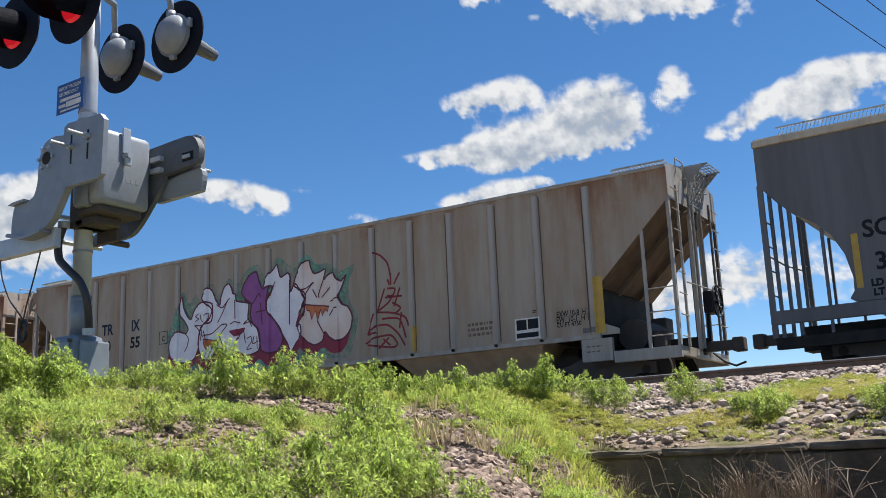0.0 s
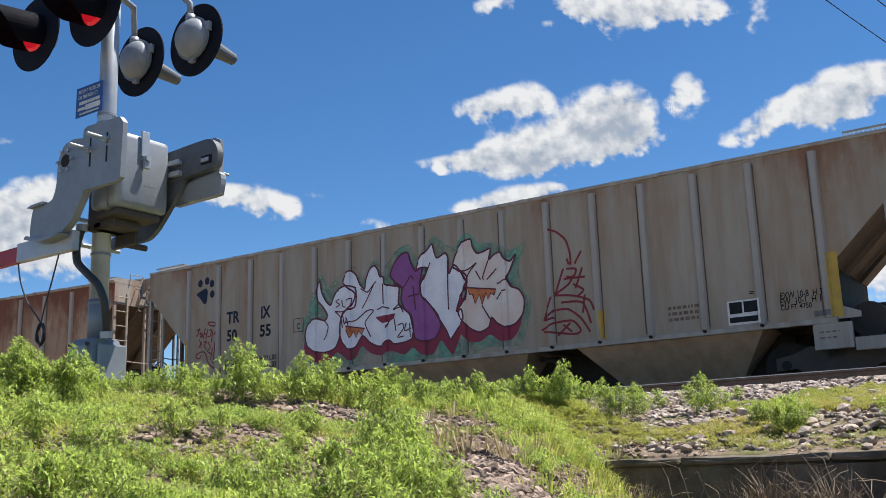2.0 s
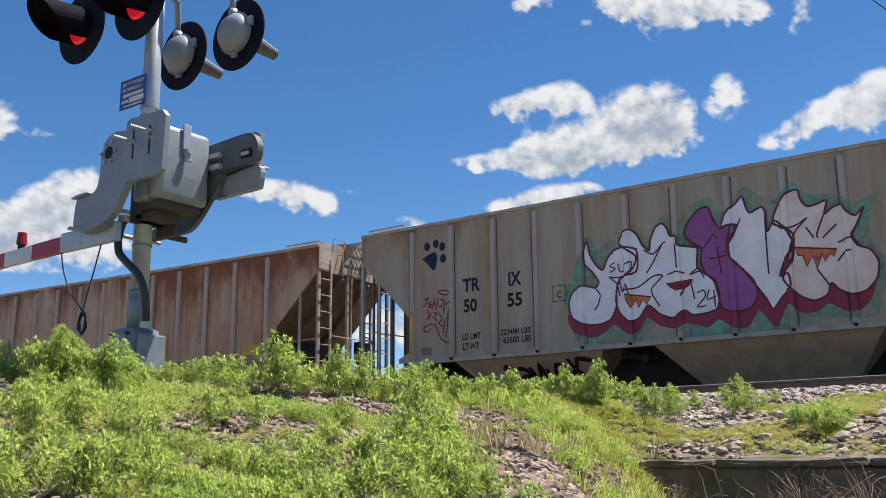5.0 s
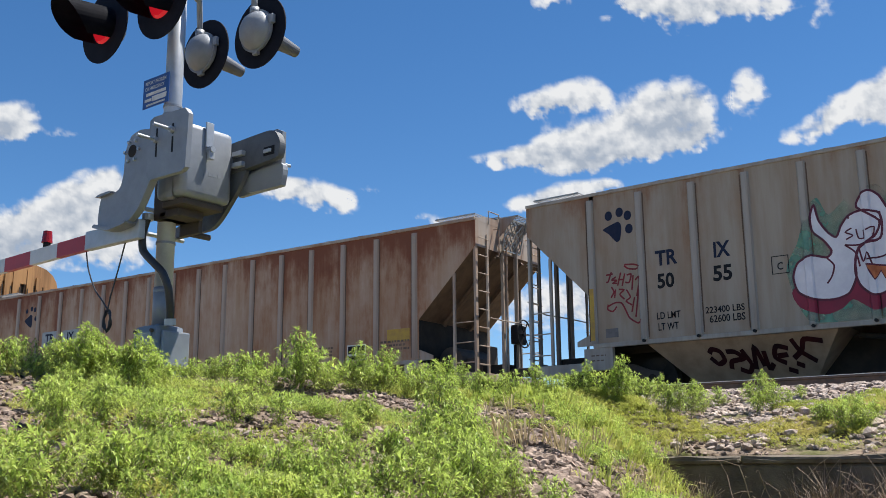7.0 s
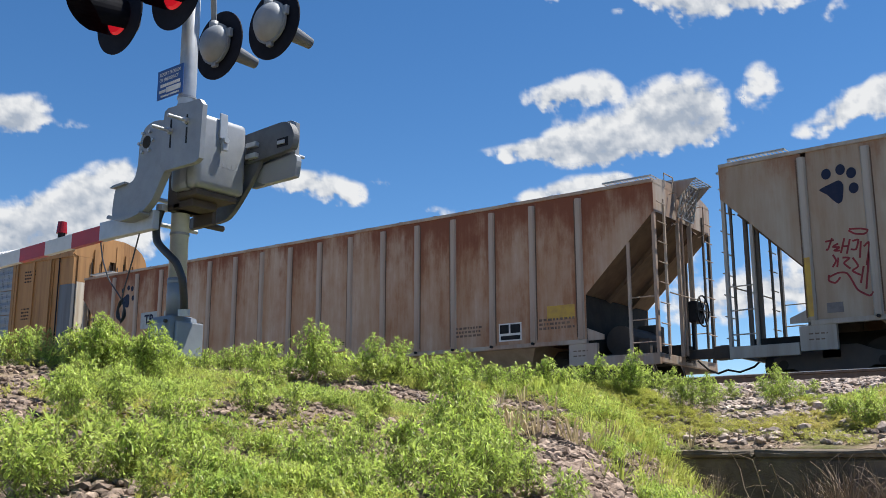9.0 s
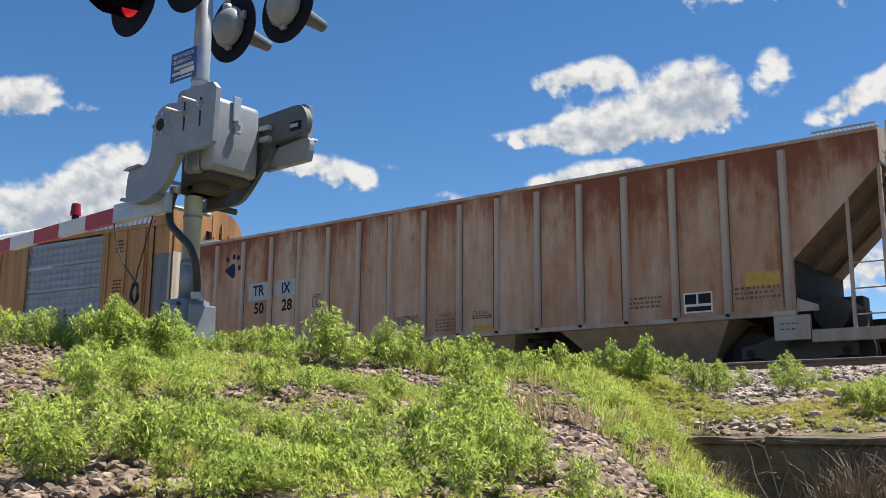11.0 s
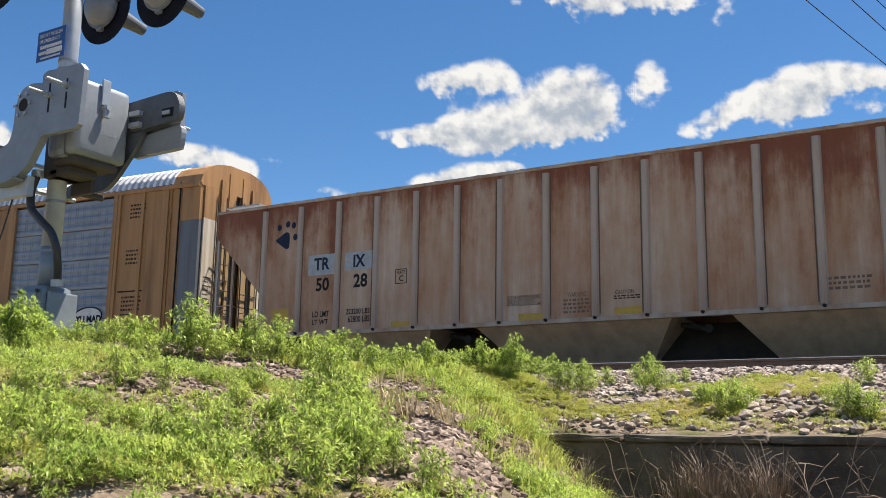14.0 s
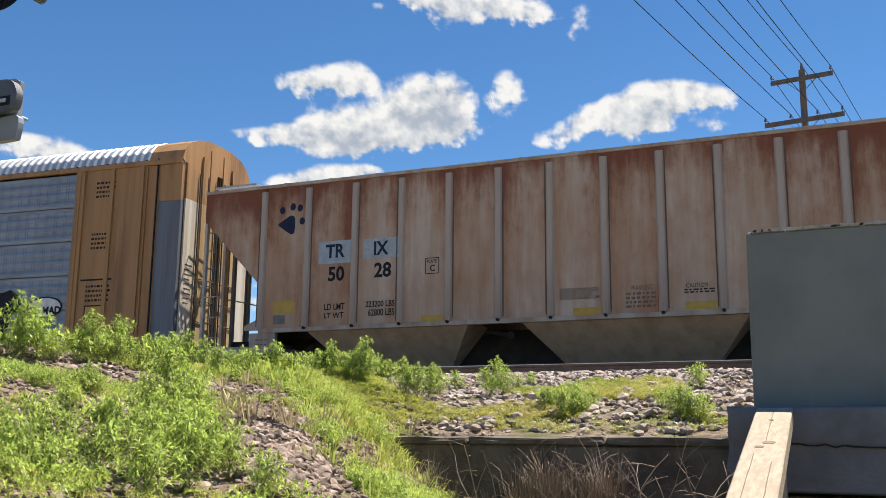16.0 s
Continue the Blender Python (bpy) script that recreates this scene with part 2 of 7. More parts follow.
def ground_sheet():
    xs = [-3000, -800, -300, -120, -60, -40, -30, -24, -20] + [-18 + 0.2 * i for i in range(130)] + [8.5, 10, 14, 20, 30, 60, 120, 300, 800, 3000]
    ys = [-3000, -800, -300, -100, -40, -20, -10, -6, -3] + [-1 + 0.2 * i for i in range(46)] + [8.07, 8.11] + [8.3 + 0.25 * i for i in range(24)] + [15, 18, 21, 22, 24, 26, 28, 35, 50, 100, 300, 800, 3000]
    vs = [(x, y, height(x, y)) for y in ys for x in xs]
    n = len(xs)
    fs = [(j * n + i, j * n + i + 1, (j + 1) * n + i + 1, (j + 1) * n + i) for j in range(len(ys) - 1) for i in range(n - 1)]
    me = bpy.data.meshes.new("ground")
    me.from_pydata(vs, [], fs)
    for p in me.polygons:
        p.use_smooth = True
    me.materials.append(M_DIRT)
    return tagged(new("ground", me), "dry stony embankment soil with sparse weeds", "ground", kind="structure")


ground = ground_sheet()


def make_track(y, label):
    t = thing("railway_track", label, "track", pose(0, y, RAIL))
    for s in (-1, 1):
        c = s * 0.755
        prof = [(-0.075, -0.175), (0.075, -0.175), (0.075, -0.16), (0.012, -0.14), (0.012, -0.045), (0.036, -0.035), (0.036, 0), (-0.036, 0), (-0.036, -0.035), (-0.012, -0.045), (-0.012, -0.14), (-0.075, -0.16)]
        bm = B()
        prism(bm, [(c + a, z) for a, z in prof], -45, 90)
        bmesh.ops.transform(bm, matrix=pose(0, 0, 0, 0, 0, 90), verts=bm.verts[:])
        rail = part("rail", bm, M_RAIL, t, "rust-brown steel rail")
        part("rail_head", box(B(), -90, 45, -c - 0.038, -c + 0.033, -0.005, 0.004), M_SHINE, rail, "polished running surface")
    return t


near_track = make_track(NEAR_TRACK, "empty near railway track on stone ballast")
far_track = make_track(FAR_TRACK, "railway track carrying the freight train")


# ---- freight cars; each car's origin is its first side rib, on the track's centre line, at rail height ----
NRIB = 16
RX = [-0.09, 1.02, 2.15] + [3.22 + 1.047 * k for k in range(12)] + [15.88]      # rib places; the end panels are a little wider
LEFT, RIGHT, XR = -1.65, 17.58, RX[-1]
BOT, TOP, HALF = 1.12, 4.22, 1.5
RIB_OUT, RIB_BASE, RIB_FACE = 0.045, 0.165, 0.105


def skin(x):
    """How far the ribbed side stands out at x."""
    u = min(abs(x - r) for r in RX)
    return RIB_OUT * max(0.0, min(1.0, (RIB_BASE / 2 - u) / ((RIB_BASE - RIB_FACE) / 2)))


def wrap(bm, lift=0.004, flat=False):
    """Lays a flat x-z mesh onto the ribbed near side, as paint follows it."""
    bm.normal_update()
    if not flat:
        bmesh.ops.triangulate(bm, faces=bm.faces[:])
        x0, x1 = min(v.co.x for v in bm.verts), max(v.co.x for v in bm.verts)
        for k in range(NRIB):
            for u in (-RIB_BASE / 2, -RIB_FACE / 2, RIB_FACE / 2, RIB_BASE / 2):
                x = RX[k] + u
                if x0 < x < x1:
                    bmesh.ops.bisect_plane(bm, geom=bm.verts[:] + bm.edges[:] + bm.faces[:], plane_co=(x, 0, 0), plane_no=(1, 0, 0))
    for v in bm.verts:
        v.co.y = -HALF - lift - (0 if flat else skin(v.co.x))
    bmesh.ops.recalc_face_normals(bm, faces=bm.faces[:])
    if bm.faces and sum(f.normal.y * f.calc_area() for f in bm.faces) > 0:
        bmesh.ops.reverse_faces(bm, faces=bm.faces[:])
    return bm


def stencil(car, text, x, z, size, material, bold=0.0, lift=0.006, name="lettering", wide=0.0):
    bm = lettering(text, size, bold)
    if wide:
        w = max(v.co.x for v in bm.verts)
        bmesh.ops.scale(bm, vec=(wide / w, 1, 1), verts=bm.verts[:])
    bmesh.ops.translate(bm, vec=(x, 0, z), verts=bm.verts[:])
    return part(name, wrap(bm, lift, flat=True), material, car)


def patch(car, name, x0, x1, z0, z1, material, lift=0.004, label=""):
    bm = B()
    bm.faces.new([bm.verts.new((x, 0, z)) for x, z in ((x0, z0), (x1, z0), (x1, z1), (x0, z1))])
    return part(name, wrap(bm, lift), material, car, label)


def bars(car, x0, x1, z, rows, h, gap, material, seed=0):
    """Small print too fine to read, as short bars."""
    rnd = random.Random(seed)
    bm = B()
    for r in range(rows):
        x = x0
        end = x1 - rnd.random() * (x1 - x0) * 0.35
        while x < end:
            w = rnd.uniform(0.03, 0.10)
            bm.faces.new([bm.verts.new((a, 0, b)) for a, b in ((x, z), (min(x + w, x1), z), (min(x + w, x1), z + h), (x, z + h))])
            x += w + 0.03
        z -= gap
    return tagged(part("small_print", wrap(bm, 0.006, flat=True), material, car), kind="stuff")


def ring_stroke(bm, pts, w, closed=False):
    """A painted line of width w along 2D points, in the x-z plane."""
    n = len(pts)
    L, R = [], []
    for i in range(n):
        a = pts[(i - 1) % n] if closed else pts[max(i - 1, 0)]
        b = pts[(i + 1) % n] if closed else pts[min(i + 1, n - 1)]
        d = (b - a)
        d = d.normalized() if d.length > 1e-6 else Vector((1, 0))
        o = Vector((-d.y, d.x)) * w / 2
        L.append(bm.verts.new((pts[i].x + o.x, 0, pts[i].y + o.y)))
        R.append(bm.verts.new((pts[i].x - o.x, 0, pts[i].y - o.y)))
    for i in range(n if closed else n - 1):
        j = (i + 1) % n
        bm.faces.new((L[i], L[j], R[j], R[i]))
    return bm


def make_truck(car, x):
    """Three-piece bogie with two wheelsets."""
    bm = B()
    for s in (-1, 1):
        y = s * 0.98
        prism(bm, [(x - 1.05, 0.34), (x - 1.05, 0.56), (x - 0.75, 0.62), (x - 0.45, 0.74), (x + 0.45, 0.74), (x + 0.75, 0.62), (x + 1.05, 0.56), (x + 1.05, 0.34), (x + 0.7, 0.36), (x + 0.4, 0.2), (x - 0.4, 0.2), (x - 0.7, 0.36)], y - 0.07, y + 0.07)
        for k in (-0.12, 0.0, 0.12):
            rod(bm, (x + k, y - s * 0.02, 0.3), (x + k, y - s * 0.02, 0.62), 0.05, seg=8)
    box(bm, x - 0.18, x + 0.18, -1.05, 1.05, 0.5, 0.72, 0.02)
    truck = part("truck", bm, M_IRON, car, "grimy cast-steel bogie frame")
    sets = []
    for o in (-0.87, 0.87):
        w = B()
        for s in (-1, 1):
            rod(w, (0, s * 0.70, 0), (0, s * 0.83, 0), 0.43, seg=28)
            rod(w, (0, s * 0.67, 0), (0, s * 0.70, 0), 0.455, seg=28)
            rod(w, (0, s * 0.83, 0), (0, s * 1.06, 0), 0.09, seg=10)
            box(w, -0.03, 0.03, s * 0.831, s * 0.845, 0.1, 0.33)
            box(w, -0.33, -0.1, s * 0.831, s * 0.845, -0.03, 0.03)
        rod(w, (0, -0.7, 0), (0, 0.7, 0), 0.08, seg=10)
        ws = part("wheelset", w, M_DARK, truck, "steel wheels on one axle")
        ws.location = (x + o, 0, 0.43)
        sets.append(ws)
    return sets


def coupler(car, x, s):
    bm = B()
    box(bm, min(x, x + s * 0.62), max(x, x + s * 0.62), -0.08, 0.08, 0.74, 0.94, 0.02)
    box(bm, min(x + s * 0.55, x + s * 0.78), max(x + s * 0.55, x + s * 0.78), -0.14, 0.14, 0.70, 0.98, 0.04)
    return part("coupler", bm, M_IRON, car, "cast knuckle coupler")


def ladder_rungs(car, material, a, b, zs, r=0.013):
    for z in zs:
        part("rung", rod(B(), (a[0], a[1], z), (b[0], b[1], z), r, seg=6), material, car)


def grating(bm, x0, x1, y0, y1, z, step=0.06):
    box(bm, x0, x1, y0, y0 + 0.02, z - 0.03, z + 0.01)
    box(bm, x0, x1, y1 - 0.02, y1, z - 0.03, z + 0.01)
    n = int((x1 - x0) / step)
    for i in range(n + 1):
        x = x0 + (x1 - x0) * i / n
        box(bm, x - 0.008, x + 0.008, y0, y1, z - 0.02, z)
    for k in range(1, 4):
        y = y0 + (y1 - y0) * k / 4
        box(bm, x0, x1, y - 0.005, y + 0.005, z - 0.015, z - 0.002)
    return bm


def covered_hopper(m, label, m_side, m_rib, group):
    """Ribbed three-bay covered hopper with open sloped ends."""
    car = thing("covered_hopper", label, "freight car", m, group)
    first = None
    for k in range(NRIB - 1):
        bm = box(B(), RX[k], RX[k + 1], -HALF, -HALF + 0.012, BOT, TOP)
        part("side_panel", bm, m_side, car)
    end = [(0, BOT), (0, TOP), (LEFT, TOP), (LEFT, 3.60), (-0.12, 2.07), (-0.12, BOT)]
    for flip in (False, True):
        o = [(XR - x, z) if flip else (x, z) for x, z in end]
        if flip:
            o[2], o[3] = (RIGHT, TOP), (RIGHT, 3.62)
        part("end_panel", prism(B(), o, -HALF, -HALF + 0.012), m_side, car)
        part("end_panel", prism(B(), o, HALF - 0.012, HALF), m_side, car)
        a, b, c = o[4], o[3], o[2]
        bm = B()
        s = 1 if flip else -1
        prism(bm, [a, b, (b[0] - s * 0.05, b[1] + 0.02), (a[0] - s * 0.05, a[1] + 0.02)], -HALF + 0.014, HALF - 0.014)
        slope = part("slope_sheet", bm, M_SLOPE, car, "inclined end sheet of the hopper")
        part("end_sheet", box(B(), b[0] - 0.012, b[0], -HALF + 0.014, HALF - 0.014, b[1], TOP), m_rib, car, "pale upper end sheet")
        for y in (-0.55, 0.55):
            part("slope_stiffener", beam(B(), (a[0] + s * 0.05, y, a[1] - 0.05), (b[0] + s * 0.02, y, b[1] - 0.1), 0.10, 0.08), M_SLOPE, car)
        box_x = a[0] - s * 0.02
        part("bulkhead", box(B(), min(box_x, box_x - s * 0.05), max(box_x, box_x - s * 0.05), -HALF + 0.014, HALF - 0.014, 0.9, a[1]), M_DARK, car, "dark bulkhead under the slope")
    part("far_side", box(B(), 0, XR, HALF - 0.012, HALF, BOT, TOP), m_side, car)
    # ribs with a dark bolt foot
    hat = B()
    pr = [(-RIB_BASE / 2, 0), (-RIB_FACE / 2, -RIB_OUT), (RIB_FACE / 2, -RIB_OUT), (RIB_BASE / 2, 0)]
    lo = [hat.verts.new((x, y, 0)) for x, y in pr]
    hi = [hat.verts.new((x, y, 2.98)) for x, y in pr]
    for i in range(3):
        hat.faces.new((lo[i], lo[i + 1], hi[i + 1], hi[i]))
    hat.faces.new(lo[::-1])
    hat.faces.new(hi)
    hat_me = finish(hat, "rib", m_rib)
    seam_me = finish(box(B(), -0.011, 0.011, -0.007, 0.004, 0.05, 2.95), "seam", M_SEAM)
    bolt_me = finish(rod(B(), (0, -0.075, 0), (0, -0.02, 0), 0.032, seg=8), "jacking_foot", M_BLACK)
    for k in range(NRIB):
        r = new("rib", hat_me)
        r.parent, r.location = car, (RX[k], -HALF, BOT + 0.03)
        seam = new("seam", seam_me)
        seam.parent, seam.location = r, ((1 if (k * 7) % 3 else -1) * (RIB_BASE / 2 + 0.012), 0, 0)
        if 0 < k < 15:
            f = new("drain_foot", bolt_me)
            f.parent, f.location = r, (0, 0, -0.02)
    part("side_sill", box(B(), -0.12, XR + 0.12, -HALF - 0.02, -HALF + 0.08, BOT - 0.06, BOT + 0.03, 0.01), m_rib, car)
    part("top_chord", box(B(), LEFT, RIGHT, -HALF - 0.035, -HALF + 0.05, TOP - 0.01, TOP + 0.06, 0.01), m_rib, car)
    # roof
    bm = B()
    sec = [(-1.49, 4.26), (-1.1, 4.36), (-0.5, 4.43), (0.5, 4.43), (1.1, 4.36), (1.49, 4.26), (1.49, 4.2), (-1.49, 4.2)]
    prism(bm, [(y, z) for y, z in sec], 0, RIGHT - LEFT)
    bmesh.ops.transform(bm, matrix=Matrix(((0, 1, 0, LEFT), (1, 0, 0, 0), (0, 0, 1, 0), (0, 0, 0, 1))), verts=bm.verts[:])
    bmesh.ops.recalc_face_normals(bm, faces=bm.faces[:])
    part("roof", bm, m_rib, car)
    part("running_board", grating(B(), LEFT, RIGHT, -0.42, 0.42, 4.49, 0.12), M_GRATE, car, "galvanised roof walkway")
    for x0, x1 in ((LEFT + 0.15, LEFT + 1.25), (RIGHT - 1.15, RIGHT - 0.05)):
        part("corner_grating", grating(B(), x0, x1, -1.42, -0.43, 4.39, 0.075), M_GRATE, car, "galvanised grating at the roof's corner")
    clamp = finish(tube(B(), [(-0.14, 0, 0), (-0.12, 0, 0.035), (0, -0.02, 0.04), (0.12, 0, 0.035), (0.14, 0, 0)], 0.012, 6), "hatch_bracket", M_IRON)
    for k in range(15):
        c = new("hatch_bracket", clamp)
        c.parent, c.location = car, (RX[k] + 0.45, -1.40, 4.27)
    # outlet bays
    for a, b in ((0.98, 4.69), (5.71, 9.97), (10.99, 14.75)):
        bm = B()
        t = [bm.verts.new(c) for c in ((a, -1.46, BOT), (b, -1.46, BOT), (b, 1.46, BOT), (a, 1.46, BOT))]
        u = [bm.verts.new(c) for c in ((a + 0.75, -0.55, 0.24), (b - 0.75, -0.55, 0.24), (b - 0.75, 0.55, 0.24), (a + 0.75, 0.55, 0.24))]
        bm.faces.new(t)
        bm.faces.new(u[::-1])
        for i in range(4):
            bm.faces.new((t[i], u[i], u[(i + 1) % 4], t[(i + 1) % 4]))
        bmesh.ops.recalc_face_normals(bm, faces=bm.faces[:])
        bay = part("hopper_bay", bm, M_TAN, car, "tapered discharge bay below the side sill")
        part("outlet_gate", box(B(), a + 0.8, b - 0.8, -0.5, 0.5, 0.14, 0.25, 0.01), M_IRON, bay)
    for x in (5.35, 10.45):
        bm = rod(B(), (x - 0.5, -0.9, 0.98), (x + 0.12, -1.15, 0.86), 0.05, seg=8)
        rod(bm, (x + 0.1, -1.2, 0.86), (x + 0.1, -1.08, 0.86), 0.08, seg=10)
        part("air_pipe", bm, M_DARK, car, "stub pipe between the bays")
    part("centre_sill", box(B(), 0.9, 15.0, -0.4, 0.4, 0.30, 1.05, 0.02), M_DARK, car, "dark frame beam along the underside")
    # ends: platform, posts, ladders
    for flip in (False, True):
        X = (lambda x: XR - x) if flip else (lambda x: x)
        s = 1 if flip else -1
        e = X(LEFT) if not flip else RIGHT
        bm = box(B(), min(e, X(-0.36)), max(e, X(-0.36)), -HALF, -HALF + 0.10, 0.56, 0.78, 0.01)
        box(bm, min(e, X(-0.36)), max(e, X(-0.36)), HALF - 0.10, HALF, 0.56, 0.78, 0.01)
        box(bm, min(e, e - s * 0.1), max(e, e - s * 0.1), -HALF + 0.102, HALF - 0.102, 0.6, 0.78, 0.01)
        platform = part("end_platform", bm, m_rib, car, "grey end sill with open deck")
        bm = prism(B(), [(X(-0.34), 0.62), (X(0.30), 0.62), (X(0.30), BOT - 0.062), (X(-0.34), BOT - 0.062)], -HALF - 0.005, -HALF + 0.10)
        part("bolster_plate", bm, m_rib, car, "stencilled plate above the bogie")
        part("gusset", prism(B(), [(X(-0.13), BOT), (X(-0.13), BOT + 0.25), (X(-0.5), BOT + 0.1), (X(-0.5), BOT)], -HALF + 0.01, -HALF + 0.05), m_rib, car)
        # far-side and left-end posts carry their shade in a darker colour
        for y in (-HALF + 0.05, HALF - 0.05):
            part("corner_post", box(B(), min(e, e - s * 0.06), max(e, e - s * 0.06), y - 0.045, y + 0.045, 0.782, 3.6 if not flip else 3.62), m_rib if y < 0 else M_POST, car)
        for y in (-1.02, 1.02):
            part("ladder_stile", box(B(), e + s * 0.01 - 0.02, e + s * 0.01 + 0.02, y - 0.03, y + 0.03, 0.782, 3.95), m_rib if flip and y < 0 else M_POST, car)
        for sy in (-1, 1):
            ladder_rungs(car, m_rib, (e + s * 0.05, sy * 1.45), (e + s * 0.05, sy * 1.02), [0.95 + 0.41 * i for i in range(8)])
        inner = X(-1.1)
        for y in (-HALF + 0.03, HALF - 0.03):
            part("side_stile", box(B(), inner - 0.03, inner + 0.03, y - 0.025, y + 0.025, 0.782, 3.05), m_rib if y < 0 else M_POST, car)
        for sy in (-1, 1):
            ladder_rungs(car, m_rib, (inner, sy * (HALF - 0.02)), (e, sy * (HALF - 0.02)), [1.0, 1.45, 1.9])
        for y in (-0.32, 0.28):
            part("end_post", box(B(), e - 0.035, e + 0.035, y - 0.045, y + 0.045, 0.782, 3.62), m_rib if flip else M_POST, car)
        bm = tube(B(), [(e + s * 0.06, -1.0, 2.02), (e + s * 0.12, -0.6, 2.0), (e + s * 0.12, 0.3, 2.02), (e + s * 0.05, 1.0, 2.0)], 0.016, 6)
        part("grab_rail", bm, m_rib, car)
        part("end_step", grating(B(), min(e, e + s * 0.5), max(e, e + s * 0.5), -0.42, 0.42, 4.46, 0.07), M_GRATE, car, "galvanised grating overhanging the end")
        bm = B()                      # diagonal lattice in a frame, leaning out under the walkway
        lean = lambda z: e + s * (0.05 + 0.16 * (z - 3.7) / 0.72)
        for y in (-0.4, 0.4):
            beam(bm, (lean(3.7), y, 3.7), (lean(4.42), y, 4.42), 0.03, 0.03)
        for z in (3.7, 4.42):
            beam(bm, (lean(z), -0.4, z), (lean(z), 0.4, z), 0.03, 0.03)
        for i in range(9):
            u = -0.72 + 0.18 * i
            for w in (-1, 1):
                a, b = max(0.0, -0.4 - u), min(0.72, 0.4 - u)
                if b > a:
                    beam(bm, (lean(3.7 + a), w * (u + a), 3.7 + a), (lean(3.7 + b), w * (u + b), 3.7 + b), 0.028, 0.012)
        part("step_mesh", bm, M_GRATE, car, "galvanised lattice step panel below the walkway")
        for y in (-0.43, 0.43):
            part("walkway_bracket", prism(B(), [(e, 4.44), (e + s * 0.46, 4.44), (e, 4.0)], y - 0.008, y + 0.008), m_rib, car)
            part("end_grab", tube(B(), [(e + s * 0.02, y * 1.7, 4.12), (e + s * 0.16, y * 1.7, 4.12), (e + s * 0.16, y * 1.7, 3.5), (e + s * 0.04, y * 1.7, 3.45)], 0.016, 6), m_rib, car)
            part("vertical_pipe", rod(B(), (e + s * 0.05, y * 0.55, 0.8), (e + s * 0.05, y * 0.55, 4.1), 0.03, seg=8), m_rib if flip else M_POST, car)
        bm = tube(B(), [(e + s * 0.02, -0.95, 4.22), (e + s * 0.02, -0.95, 4.52), (e + s * 0.02, -0.5, 4.52), (e + s * 0.02, -0.5, 4.42)], 0.014, 6)
        part("roof_grab", bm, m_rib, car)
        coupler(car, e, s)
        part("draft_sill", box(B(), min(e, X(0.95)), max(e, X(0.95)), -0.25, 0.25, 0.66, 1.04, 0.02), M_DARK, car)
        bm = tube(B(), [(e + s * 0.02, 0.35, 0.75), (e + s * 0.25, 0.33, 0.55), (e + s * 0.5, 0.2, 0.45), (e + s * 0.72, 0.1, 0.5)], 0.022, 6)
        part("air_hose", bm, M_BLACK, car, "black brake hose")
        if flip:                      # hand brake
            bm = B()
            n = 24
            ring = [(e + 0.28, 0.12 + 0.32 * math.cos(i * math.tau / n), 1.75 + 0.32 * math.sin(i * math.tau / n)) for i in range(n + 1)]
            tube(bm, ring, 0.018, 6)
            for i in range(6):
                an = i * math.tau / 6
                beam(bm, (e + 0.28, 0.12, 1.75), (e + 0.28, 0.12 + 0.32 * math.cos(an), 1.75 + 0.32 * math.sin(an)), 0.025, 0.012)
            part("brake_wheel", bm, M_BLACK, car, "black spoked hand-brake wheel")
            bm = box(B(), e + 0.05, e + 0.24, -0.12, 0.3, 1.5, 1.95, 0.04)
            rod(bm, (e + 0.2, 0.12, 1.75), (e + 0.3, 0.12, 1.75), 0.05)
            box(bm, e + 0.06, e + 0.12, 0.0, 0.06, 0.8, 1.5)
            part("brake_housing", bm, M_BLACK, car, "black brake gear housing")
            bm = rod(B(), (X(-0.5), -0.75, 1.15), (X(-0.5), 0.5, 1.15), 0.32, seg=20)
            box(bm, X(-0.5) - 0.2, X(-0.5) + 0.25, 0.5, 0.95, 0.8, 1.6, 0.04)
            box(bm, X(-0.95) - 0.12, X(-0.95) + 0.12, -0.6, -0.2, 0.8, 1.2, 0.03)
            box(bm, X(-0.5) - 0.35, X(-0.5) + 0.35, -1.3, 1.3, 0.74, 0.82)
            part("brake_reservoir", bm, M_IRON, car, "grimy cylindrical air reservoir")
    sets = make_truck(car, 0.05) + make_truck(car, XR - 0.05)
    return car, sets


